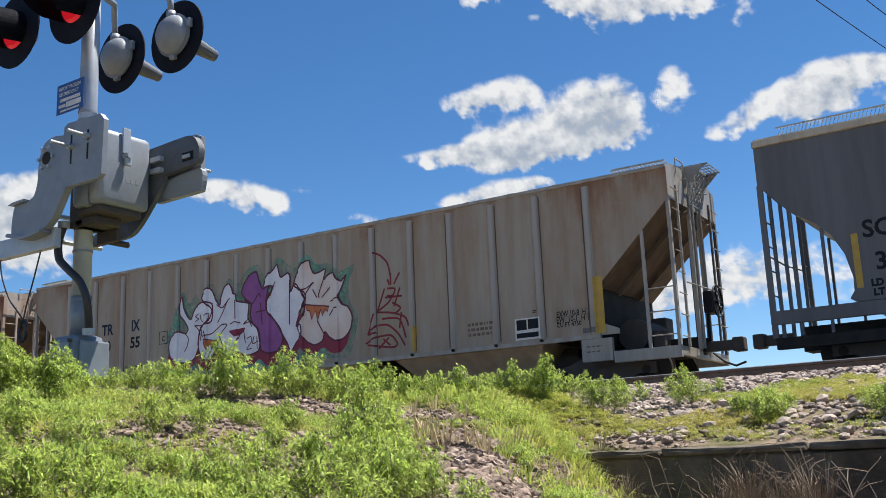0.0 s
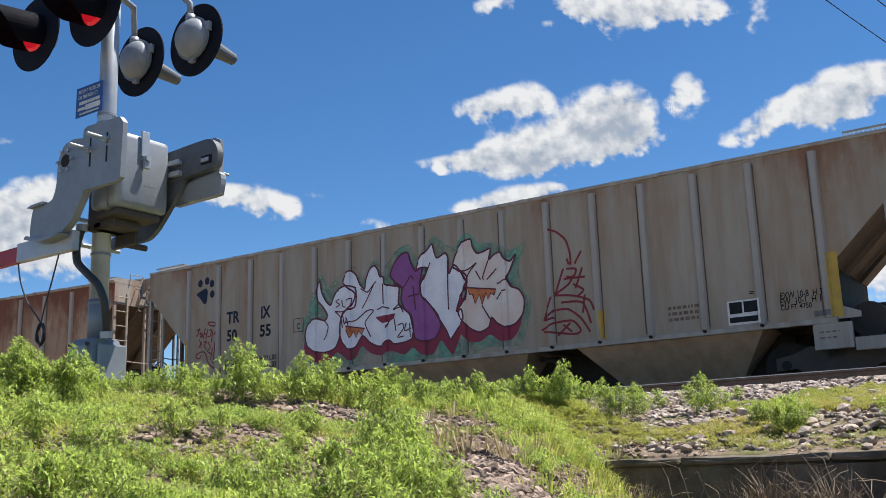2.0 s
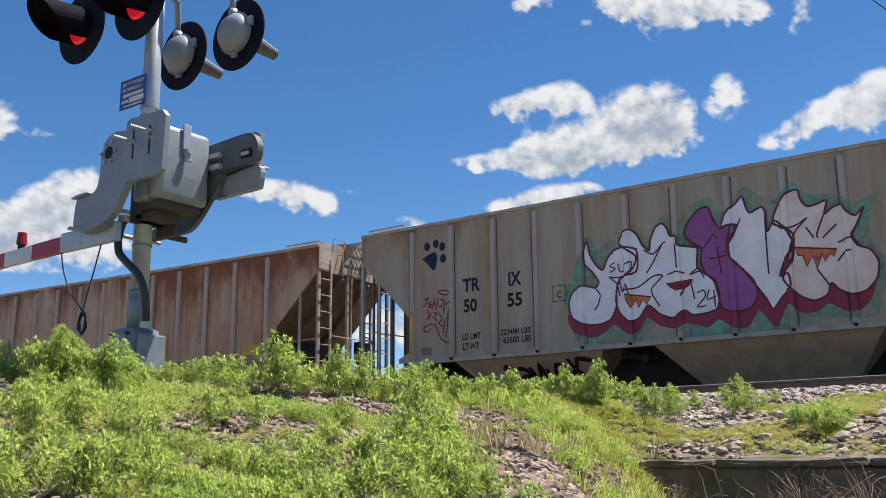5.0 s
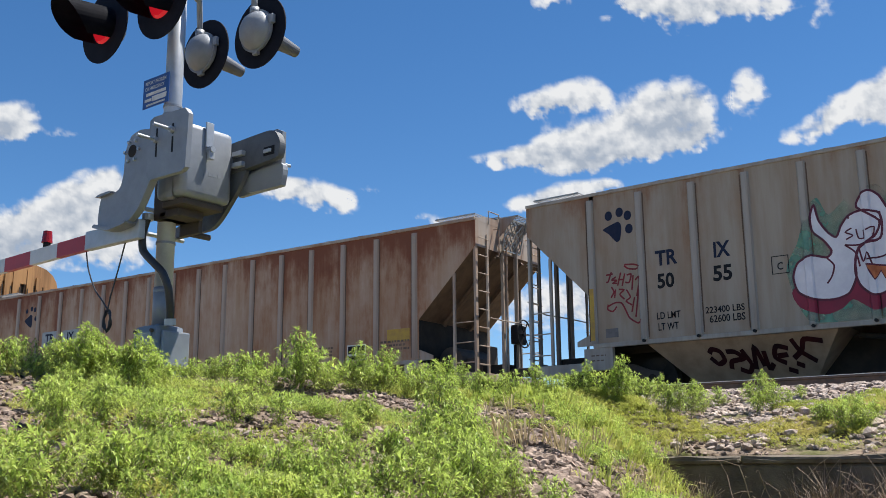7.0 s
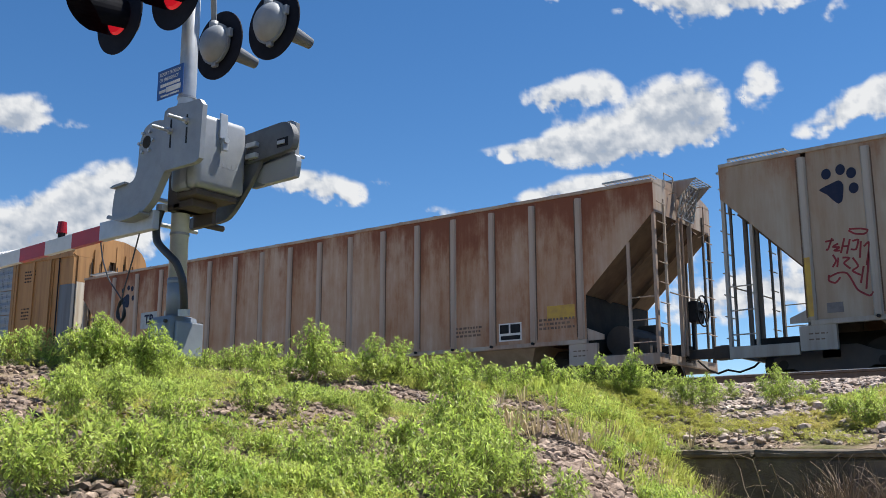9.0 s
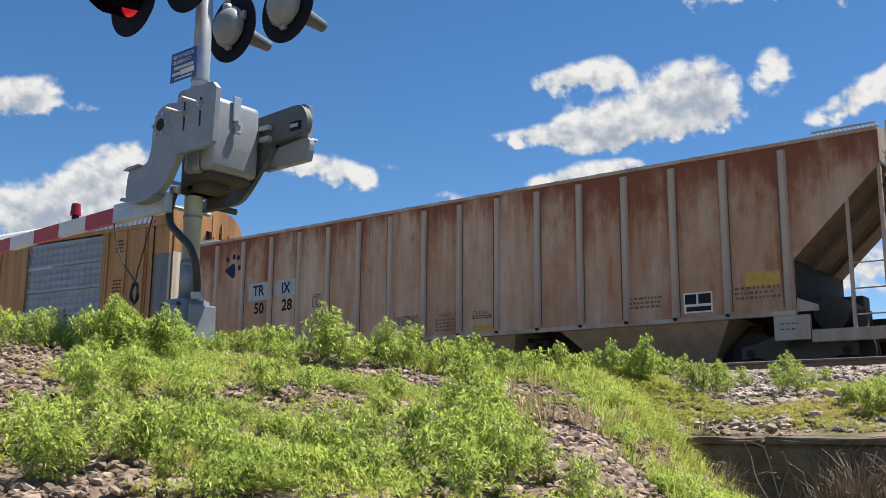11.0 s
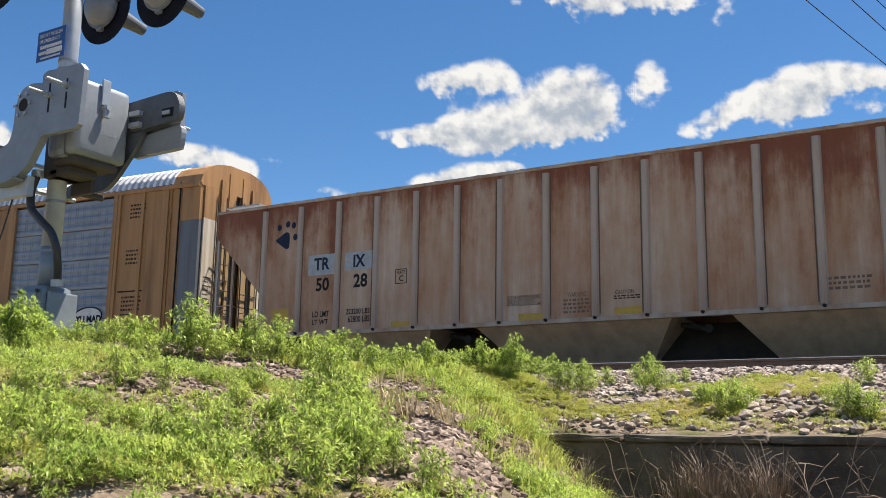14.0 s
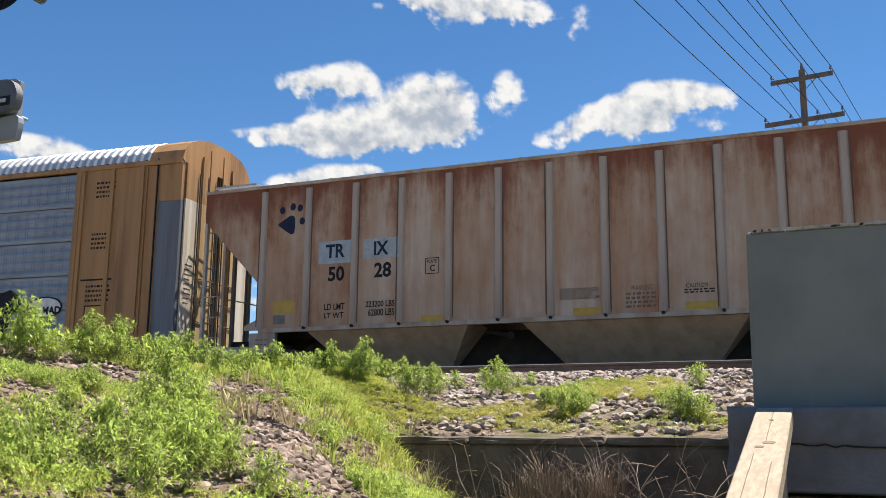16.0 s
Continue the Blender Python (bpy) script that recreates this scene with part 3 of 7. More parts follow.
def autorack(m, label):
    """Tall enclosed car carrier; origin at its leading end, body towards -x."""
    car = thing("autorack", label, "freight car", m)
    L, H, EAVE, FL = -27.0, 1.55, 5.20, 0.95
    # side: solid bays between screened bays
    screens = [(-2.85 - 6.85 * i, -6.75 - 6.85 * i) for i in range(4)]
    edges = [0.0]
    for a, b in screens:
        edges += [a, b]
    edges.append(L)
    for i in range(0, len(edges) - 1, 2):
        a, b = edges[i], edges[i + 1]
        if i == 0:
            a = -0.95
        for s in (-1, 1):
            body = part("solid_panel", box(B(), b, a, s * H - 0.02, s * H + 0.02, FL, EAVE - 0.1), M_ORANGE, car, "orange-yellow steel side panel")
        for x in ((b + 0.12), (a + b) / 2, a - 0.12):
            part("side_post", box(B(), x - 0.05, x + 0.05, -H - 0.07, -H - 0.021, FL, EAVE - 0.1), M_ORANGE, body)
    for s in (-1, 1):
        part("top_rail", box(B(), L, -0.02, s * H - 0.06, s * H + 0.06, EAVE - 0.1, EAVE + 0.02, 0.01), M_ORANGE, car)
        part("side_sill", box(B(), L, -0.02, s * H - 0.08, s * H + 0.08, FL - 0.25, FL), M_IRON, car)
    for a, b in screens:
        n = 5
        h = (EAVE - 0.14 - FL) / n
        for k in range(n):
            z0 = FL + k * h
            bm = B()
            nf = 14                      # folded sheet: shallow ridges
            pr = []
            for j in range(nf + 1):
                z = z0 + 0.012 + (h - 0.024) * j / nf
                pr.append((-H - 0.005 - (0.014 if j % 4 in (1, 2) else 0.0), z))
            va = [bm.verts.new((b + 0.03, y, z)) for y, z in pr]
            vb = [bm.verts.new((a - 0.03, y, z)) for y, z in pr]
            for j in range(nf):
                bm.faces.new((va[j], vb[j], vb[j + 1], va[j + 1]))
            sheet = part("screen_sheet", bm, M_SCREEN, car, "galvanised perforated screen sheet")
            bm = B()
            x, c = b + 0.14, 0
            while x < a - 0.1:
                for j in range(11):
                    z = z0 + 0.10 + (h - 0.16) * j / 11
                    box(bm, x, x + 0.012, -H - 0.0245, -H - 0.016, z, z + 0.03)
                c += 1
                x += 0.07 if c % 2 else 0.21
            tagged(part("perforation", bm, M_BLUEGREY, sheet), kind="stuff")
        part("far_screen", box(B(), b, a, H - 0.02, H, FL, EAVE - 0.14), M_SCREEN, car)
        for x in (a, b):
            part("screen_post", box(B(), x - 0.07, x + 0.07, -H - 0.09, -H - 0.022, FL, EAVE - 0.1, 0.01), M_ORANGE, car)
    for x0, z, w in ((-2.36, 4.76, 0.55), (-2.4, 3.52, 0.62), (-2.45, 2.28, 0.7)):
        for r in range(4):
            rnd = random.Random(int(x0 * 100 + z * 10 + r))
            bm, x = B(), x0
            while x < x0 + w - rnd.random() * 0.15:
                u = rnd.uniform(0.03, 0.09)
                box(bm, x, x + u, -H - 0.0245, -H - 0.0215, z - r * 0.11, z - r * 0.11 + 0.05)
                x += u + 0.03
            tagged(part("small_print", bm, M_BLACK, car), kind="stuff")
    part("clearance_line", box(B(), -2.62, -1.75, -H - 0.0245, -H - 0.0215, 2.44, 2.48), M_BLACK, car)
    plq = part("warning_placard", box(B(), -2.45, -1.85, -H - 0.026, -H - 0.0215, 1.55, 1.86), M_BLACK, car, "yellow warning placard with black border")
    part("placard_face", box(B(), -2.42, -1.88, -H - 0.029, -H - 0.0265, 1.58, 1.83), M_YELLOW, plq)
    # sprayed speech bubble on the nearest screen
    bub = B()
    bub.faces.new([bub.verts.new((-3.56 + 0.46 * math.cos(a * math.tau / 18) * (1.15 if math.cos(a * math.tau / 18) < 0 else 1), -H - 0.028, 1.86 + 0.24 * math.sin(a * math.tau / 18))) for a in range(18)])
    bub.normal_update()
    bubble = part("sprayed_bubble", bub, M_WHITE, car, "white sprayed speech bubble")
    rim = [(-3.56 + 0.46 * math.cos(a * math.tau / 18) * (1.15 if math.cos(a * math.tau / 18) < 0 else 1), -H - 0.03, 1.86 + 0.24 * math.sin(a * math.tau / 18)) for a in range(19)]
    part("bubble_rim", tube(B(), rim, 0.018, 5), M_BLACK, bubble)
    bm = lettering("YU MAD", 0.24, 0.012)
    bmesh.ops.translate(bm, vec=(-4.02, -H - 0.033, 1.70), verts=bm.verts[:])
    part("bubble_text", bm, M_BLACK, bubble)
    for cx, cz, r1, mt in ((-4.75, 1.98, 0.46, M_BLACK), (-5.3, 2.05, 0.42, M_BLACK), (-5.1, 1.5, 0.5, M_BLACK), (-4.9, 1.45, 0.4, M_ORANGEPALE), (-3.6, 1.36, 0.36, M_SPRAYG)):
        bm = B()
        bm.faces.new([bm.verts.new((cx + r1 * math.cos(a * math.tau / 14), -H - 0.028 - 0.001 * r1, cz + 0.7 * r1 * math.sin(a * math.tau / 14) * (1 + 0.2 * math.sin(3 * a)))) for a in range(14)])
        bm.normal_update()
        part("sprayed_blot", bm, mt, car)
    # corrugated arched roof
    sec = [(-1.58, 5.2), (-1.5, 5.42), (-1.3, 5.64), (-0.95, 5.80), (-0.45, 5.90), (0.45, 5.90), (0.95, 5.80), (1.25, 5.62), (1.42, 5.40), (1.48, 5.2)]
    bm = B()
    rows = []
    n = int(-(L + 0.9) / 0.055)
    for i in range(n + 1):
        x = -0.9 - 0.055 * i
        w = (0.0, 0.035, 0.035, 0.0)[i % 4]
        rows.append([bm.verts.new((x, y * (1 + w * 0.4), z + w)) for y, z in sec])
    for a, b in zip(rows, rows[1:]):
        for k in range(len(sec) - 1):
            bm.faces.new((a[k], a[k + 1], b[k + 1], b[k]))
    part("roof", bm, M_ROOF, car, "silver corrugated arched roof")
    bm = B()
    prism(bm, [(y, z + 0.02) for y, z in sec] + [(1.5, 5.15), (-1.5, 5.15)], 0, 0.95)
    bmesh.ops.transform(bm, matrix=Matrix(((0, 1, 0, -0.95), (1, 0, 0, 0), (0, 0, 1, 0), (0, 0, 0, 1))), verts=bm.verts[:])
    bmesh.ops.recalc_face_normals(bm, faces=bm.faces[:])
    part("end_hood", bm, M_ORANGE, car, "orange end hood of the roof")
    # end: corner posts and folding doors with deep vertical folds
    for s in (-1, 1):
        y0, y1 = sorted((s * 1.55, s * 1.40))
        part("corner_post", box(B(), -0.62, -0.02, y0, y1, FL, 4.22, 0.01), M_BLUEGREY, car, "grey-blue painted corner post")
        part("corner_post", box(B(), -0.62, -0.02, y0, y1, 4.222, 5.2, 0.01), M_ORANGE, car)
        part("recess", box(B(), -0.95, -0.62, y0 + 0.02, y1 - 0.02, FL, 5.2), M_ORANGE, car, "recessed orange door frame")
        part("door_rod", rod(B(), (-0.66, s * 1.58, FL), (-0.66, s * 1.58, 5.25), 0.022, seg=8), M_BLACK, car)
        for k, (a, b) in enumerate(((1.40, 0.86), (0.78, 0.52), (0.43, 0.14))):
            a, b = s * a, s * b
            for z0, z1, mt in ((FL, 4.30, M_DOORWHITE if k == 0 else M_ORANGEPALE), (4.302, (5.14, 5.45, 5.7)[k], M_ORANGE)):
                part("door_panel", box(B(), -0.02, 0.02 + 0.03 * (k % 2), min(a, b), max(a, b), z0, z1), mt, car)
                # strip with the fold's shade in its colour
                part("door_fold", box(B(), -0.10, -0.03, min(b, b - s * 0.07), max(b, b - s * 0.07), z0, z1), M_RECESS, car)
            part("hinge_rod", rod(B(), (0.05, b + s * 0.03, FL), (0.05, b + s * 0.03, 5.0), 0.018, seg=6), M_IRON, car)
        for r in range(9):
            bm, rnd = B(), random.Random(r)
            box(bm, 0.021, 0.024, -1.30, -1.30 + rnd.uniform(0.18, 0.32), 2.75 - 0.11 * r, 2.775 - 0.11 * r)
            if s < 0:
                tagged(part("small_print", bm, M_RECESS, car), kind="stuff")
        ladder_rungs(car, M_IRON, (0.07, s * 0.80), (0.07, s * 0.15), (1.5, 2.0, 2.5))
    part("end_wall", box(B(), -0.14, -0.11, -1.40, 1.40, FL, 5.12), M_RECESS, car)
    part("end_sill", box(B(), -0.6, 0.05, -1.5, 1.5, 0.72, 0.945, 0.02), M_IRON, car)
    part("floor_deck", box(B(), L, -0.62, -1.45, 1.45, 0.8, 0.94), M_DARK, car)
    part("far_end", box(B(), L, L + 0.05, -1.5, 1.5, FL, 5.6), M_ORANGE, car)
    coupler(car, 0.0, 1)
    return car, make_truck(car, -2.6) + make_truck(car, -24.4)


M_ORANGE = mat("orange_yellow_paint", (0.40, 0.215, 0.085), 0.55, 0, (0.31, 0.165, 0.065), 1.4, V, 0.05, 30, 0.4, (0.20, 0.10, 0.04), 0.7)
M_ORANGEPALE = mat("faded_yellow_paint", (0.48, 0.34, 0.18), 0.6, 0, (0.38, 0.25, 0.12), 1.4, V)
M_SPRAYG = mat("green_spray_paint", (0.10, 0.22, 0.17), 0.6, 0, (0.07, 0.15, 0.12), 3)
M_SCREEN = mat("galvanised_screen", (0.26, 0.30, 0.355), 0.5, 0.3, (0.20, 0.23, 0.27), 1.6, (1, 1, 4), 0.05, 30)
M_ROOF = mat("zinc_roof", (0.55, 0.56, 0.57), 0.4, 0.5, (0.45, 0.45, 0.45), 2)
M_BLUEGREY = mat("bluegrey_paint", (0.14, 0.16, 0.19), 0.55, 0, (0.10, 0.10, 0.11), 2, V)
# darkened orange for shade in door folds and end wall; also small print
M_RECESS = mat("brown_print_and_recess_shade", (0.12, 0.07, 0.035), 0.7, 0, (0.07, 0.045, 0.03), 2, V)
M_DOORWHITE = mat("dirty_white_paint", (0.68, 0.64, 0.56), 0.6, 0, (0.45, 0.36, 0.26), 1.5, V)

# dark copy of the rib paint: shade of the backlit and far-side posts
M_POST = mat("shaded_end_post_paint", (0.15, 0.14, 0.125), 0.65, 0, (0.10, 0.085, 0.07), 1.6, V, 0.05, 30)
M_SEAM = mat("rust_dark_seam", (0.07, 0.045, 0.03), 0.8, 0, (0.20, 0.13, 0.09), 2.2, V)
SPEED, START, PITCH = 2.06, -24.0, 20.7
car_a, sets_a = covered_hopper(pose(START, FAR_TRACK, RAIL), "grey weathered covered hopper car with purple and white graffiti", M_GREY, M_GREYRIB, "freight train")
car_b, sets_b = covered_hopper(pose(START - PITCH, FAR_TRACK, RAIL), "rust-streaked brown covered hopper car with paw mark", M_RUST, M_RUSTRIB, "freight train")
car_k, sets_k = autorack(pose(START - PITCH - 2.4, FAR_TRACK, RAIL), "orange autorack with silver screens and corrugated roof")
tagged(car_k, group="freight train")
M_DGREY = mat("dark_grey_paint", (0.125, 0.125, 0.13), 0.5, 0, (0.095, 0.093, 0.096), 1.5, V, 0.04)


# ---- paint on the cars ----
M_NAVY = mat("dark_blue_lettering", (0.012, 0.02, 0.05), 0.6, 0, (0.02, 0.026, 0.055), 8, spec=0.2)
M_MARK = mat("grey_square", (0.30, 0.285, 0.25), 0.6, 0, (0.27, 0.25, 0.22), 5)
M_MARK2 = mat("rusty_square", (0.40, 0.33, 0.27), 0.6, 0, (0.35, 0.28, 0.22), 5)
M_PLACARD = mat("placard_metal", (0.16, 0.15, 0.15), 0.5, 0.3, (0.11, 0.10, 0.10), 7)
M_FIELD = mat("pale_blue_field", (0.36, 0.42, 0.46), 0.6, 0, (0.28, 0.31, 0.33), 6)
M_FADED = mat("faded_lettering", (0.12, 0.08, 0.06), 0.7, 0, (0.20, 0.14, 0.10), 7)
M_SPRAYW = mat("white_spray_paint", (0.78, 0.78, 0.83), 0.55, 0, (0.66, 0.66, 0.72), 2.5)
M_SPRAYC = mat("cream_spray_paint", (0.72, 0.66, 0.62), 0.55, 0, (0.66, 0.50, 0.42), 1.2)
M_SPRAYP = mat("purple_spray_paint", (0.29, 0.09, 0.29), 0.55, 0, (0.22, 0.06, 0.23), 2)
M_SPRAYR = mat("maroon_spray_paint", (0.26, 0.015, 0.045), 0.55, 0, (0.19, 0.015, 0.04), 2)
M_SPRAYO = mat("orange_spray_paint", (0.60, 0.19, 0.06), 0.55, 0, (0.38, 0.10, 0.03), 4)
M_SPRAYL = mat("dark_outline_paint", (0.085, 0.010, 0.028), 0.55, 0, (0.13, 0.012, 0.035), 2)
M_TAGR = mat("red_tag_paint", (0.24, 0.018, 0.025), 0.6, 0, (0.16, 0.013, 0.02), 4)
M_TAGB = mat("black_red_tag_paint", (0.018, 0.008, 0.012), 0.6, 0, (0.055, 0.01, 0.012), 1.2, spec=0.2)


def misty(name, col):
    """Thin sprayed mist that lets the paint below show through."""
    m = mat(name, col, 0.6, 0, tuple(c * 0.8 for c in col), 3)
    N, L = m.node_tree.nodes, m.node_tree.links
    tc = N.new("ShaderNodeTexCoord")
    n = N.new("ShaderNodeTexNoise")
    n.inputs["Scale"].default_value, n.inputs["Detail"].default_value = 1.7, 6
    L.new(tc.outputs["Object"], n.inputs["Vector"])
    r = N.new("ShaderNodeMapRange")
    r.inputs["From Min"].default_value, r.inputs["From Max"].default_value = 0.36, 0.72
    L.new(n.outputs["Fac"], r.inputs["Value"])
    L.new(r.outputs[0], N["Principled BSDF"].inputs["Alpha"])
    return m


M_MIST = misty("teal_spray_mist", (0.17, 0.42, 0.30))


def painted(car, name, outline, material, lift, label="", line=None, width=0.04):
    pts = curve_pts(outline, 4, True)
    bm = B()
    bm.faces.new([bm.verts.new((p.x, 0, p.y)) for p in pts])
    p = part(name, wrap(bm, lift), material, car, label)
    if line:
        part("outline", wrap(ring_stroke(B(), pts, width, True), lift + 0.003), line, p)
    return p


def strokes(car, name, lines, material, width, lift, label=""):
    for ln in lines:
        part(name, wrap(ring_stroke(B(), curve_pts(ln, 4), width), lift), material, car, label)


def paw(car, pad, toes):
    p = painted(car, "paw_pad", pad, M_NAVY, 0.006, "dark blue painted paw mark")
    for x, z, r in toes:
        bm = B()
        bm.faces.new([bm.verts.new((x + r * 0.85 * math.cos(a * math.tau / 14), 0, z + r * math.sin(a * math.tau / 14))) for a in range(14)])
        part("paw_toe", wrap(bm, 0.006), M_NAVY, p)


# ---- markings on the grey car ----
stencil(car_a, "TR", 1.33, 2.58, 0.41, M_NAVY, 0.012, 0.007, "lettering", 0.46)
stencil(car_a, "IX", 2.51, 2.59, 0.41, M_NAVY, 0.012, 0.007, "lettering", 0.34)
stencil(car_a, "50", 1.34, 2.13, 0.39, M_BLACK, 0.012, 0.007, "lettering", 0.36)
stencil(car_a, "55", 2.48, 2.14, 0.40, M_BLACK, 0.012, 0.007, "lettering", 0.38)
stencil(car_a, "LD LMT", 1.29, 1.52, 0.19, M_BLACK, 0.003, 0.007, "lettering", 0.50)
stencil(car_a, "LT WT", 1.31, 1.3, 0.20, M_BLACK, 0.003, 0.007, "lettering", 0.43)
stencil(car_a, "223400 LBS", 2.29, 1.54, 0.17, M_BLACK, 0.003, 0.007, "lettering", 0.76)
stencil(car_a, "62600 LBS", 2.36, 1.36, 0.19, M_BLACK, 0.003, 0.007, "lettering", 0.69)
part("plate_mark", wrap(ring_stroke(B(), [Vector(p) for p in ((3.61, 2.13), (3.91, 2.13), (3.91, 2.45), (3.61, 2.45))], 0.022, True), 0.006, flat=True), M_BLACK, car_a, "stencilled square mark")
stencil(car_a, "C", 3.7, 2.2, 0.19, M_BLACK, 0.003, 0.007, "lettering", 0.11)
patch(car_a, "placard", 0.17, 0.45, 1.25, 1.43, M_PLACARD, 0.005, "grey metal placard")
patch(car_a, "consolidated_stencil", 14.13, 14.72, 1.19, 1.63, M_WHITE, 0.005, "black and white stencil panel")
patch(car_a, "stencil_field", 14.17, 14.4, 1.39, 1.6, M_BLACK, 0.01, "")
patch(car_a, "stencil_field", 14.43, 14.69, 1.4, 1.6, M_BLACK, 0.01, "")
patch(car_a, "stencil_field", 14.16, 14.68, 1.23, 1.33, M_BLACK, 0.01, "")
bars(car_a, 13.01, 13.67, 1.60, 3, 0.060, 0.110, M_FADED, 3)
bars(car_a, 14.55, 14.7, 1.75, 2, 0.017, 0.030, M_BLACK, 5)
stencil(car_a, "EXW 10-8  H 3-10", 15.08, 1.56, 0.17, M_BLACK, 0.002, 0.007, "lettering", 0.88)
stencil(car_a, "EW  10-1  H 14-0", 15.07, 1.45, 0.17, M_BLACK, 0.002, 0.007, "lettering", 0.88)
stencil(car_a, "CU FT 4750", 15.07, 1.36, 0.13, M_BLACK, 0.002, 0.007, "lettering", 0.54)
patch(car_a, "tag_plate", 15.63, 15.92, 1.19, 1.29, M_PLACARD, 0.005, "")
patch(car_a, "rib_stripe", 11.59, 11.73, 1.2, 1.75, M_YELLOW, 0.005, "faded yellow stripe")
patch(car_a, "rib_stripe", 15.92, 16.11, 1.16, 2.28, M_YELLOW, 0.005, "faded yellow stripe")
patch(car_a, "end_stripe", -0.17, -0.05, 1.21, 2.27, M_YELLOW, 0.005, "faded yellow stripe")
# ---- markings on the rusty car ----
patch(car_b, "mark_field", 1.3, 2.07, 2.45, 2.93, M_FIELD, 0.005, "pale blue repainted field")
patch(car_b, "mark_field", 2.36, 3.2, 2.5, 2.91, M_FIELD, 0.005, "pale blue repainted field")
stencil(car_b, "TR", 1.48, 2.58, 0.39, M_NAVY, 0.012, 0.007, "lettering", 0.45)
stencil(car_b, "IX", 2.59, 2.57, 0.39, M_NAVY, 0.012, 0.007, "lettering", 0.35)
stencil(car_b, "50", 1.54, 2.09, 0.41, M_BLACK, 0.012, 0.007, "lettering", 0.39)
stencil(car_b, "28", 2.62, 2.11, 0.41, M_BLACK, 0.012, 0.007, "lettering", 0.39)
stencil(car_b, "LD LMT", 1.47, 1.48, 0.19, M_BLACK, 0.003, 0.007, "lettering", 0.49)
stencil(car_b, "LT WT", 1.47, 1.31, 0.16, M_BLACK, 0.003, 0.007, "lettering", 0.47)
stencil(car_b, "223200 LBS", 2.44, 1.5, 0.17, M_BLACK, 0.003, 0.007, "lettering", 0.66)
stencil(car_b, "62800 LBS", 2.50, 1.32, 0.19, M_BLACK, 0.003, 0.007, "lettering", 0.60)
part("plate_mark", wrap(ring_stroke(B(), [Vector(p) for p in ((3.77, 2.11), (4.06, 2.11), (4.06, 2.42), (3.77, 2.42))], 0.022, True), 0.006, flat=True), M_BLACK, car_b, "stencilled square mark")
stencil(car_b, "C", 3.86, 2.16, 0.17, M_BLACK, 0.003, 0.007, "lettering", 0.12)
stencil(car_b, "PLATE", 3.8, 2.32, 0.10, M_BLACK, 0.001, 0.007, "lettering", 0.22)
patch(car_b, "yellow_patch", 0.22, 0.75, 1.44, 1.73, M_YELLOW, 0.005, "worn yellow paint patch")
patch(car_b, "placard", 0.24, 0.53, 1.23, 1.42, M_PLACARD, 0.005, "grey metal placard")
patch(car_b, "yellow_patch", 3.67, 4.17, 1.16, 1.28, M_YELLOW, 0.005, "worn yellow paint patch")
stencil(car_b, "CLOSE HOPPER SLIDES", 6.53, 1.59, 0.10, M_BLACK, 0.0, 0.007, "lettering", 0.74)
stencil(car_b, "AND ROOF HATCHES", 6.53, 1.52, 0.09, M_BLACK, 0.0, 0.007, "lettering", 0.63)
stencil(car_b, "AFTER UNLOADING CAR", 6.53, 1.45, 0.09, M_BLACK, 0.0, 0.007, "lettering", 0.76)
stencil(car_b, "CAUTION", 8.86, 1.56, 0.11, M_BLACK, 0.0, 0.007, "lettering", 0.38)
stencil(car_b, "WARNING", 7.87, 1.56, 0.14, M_FADED, 0.001, 0.007, "lettering", 0.40)
bars(car_b, 7.78, 8.34, 1.48, 4, 0.043, 0.078, M_FADED, 8)
bars(car_b, 8.83, 9.39, 1.51, 2, 0.025, 0.045, M_BLACK, 9)
patch(car_b, "yellow_patch", 6.79, 7.34, 1.15, 1.29, M_YELLOW, 0.005, "worn yellow paint patch")
patch(car_b, "yellow_patch", 8.84, 9.39, 1.17, 1.31, M_YELLOW, 0.005, "worn yellow paint patch")
patch(car_b, "consolidated_stencil", 13.86, 14.44, 1.23, 1.62, M_WHITE, 0.005, "black and white stencil panel")
patch(car_b, "stencil_field", 13.89, 14.12, 1.4, 1.59, M_BLACK, 0.01, "")
patch(car_b, "stencil_field", 14.16, 14.41, 1.4, 1.59, M_BLACK, 0.01, "")
patch(car_b, "stencil_field", 13.91, 14.41, 1.26, 1.35, M_BLACK, 0.01, "")
bars(car_b, 12.7, 13.42, 1.57, 3, 0.048, 0.087, M_FADED, 13)
bars(car_b, 14.88, 15.73, 1.59, 3, 0.049, 0.090, M_FADED, 14)
patch(car_b, "yellow_patch", 15.08, 15.74, 1.61, 1.9, M_YELLOW, 0.005, "worn yellow paint patch")
paw(car_a, [(0.2, 3.47), (0.4, 3.55), (0.55, 3.59), (0.62, 3.5), (0.61, 3.35), (0.58, 3.21), (0.51, 3.17), (0.43, 3.24), (0.33, 3.36)], [(0.34, 3.74, 0.1), (0.59, 3.78, 0.1), (0.77, 3.69, 0.1), (0.79, 3.41, 0.1)])
paw(car_b, [(0.27, 3.38), (0.41, 3.47), (0.58, 3.56), (0.68, 3.52), (0.7, 3.35), (0.68, 3.18), (0.6, 3.15), (0.47, 3.23)], [(0.37, 3.69, 0.08), (0.63, 3.75, 0.08), (0.81, 3.71, 0.08), (0.87, 3.42, 0.08)])
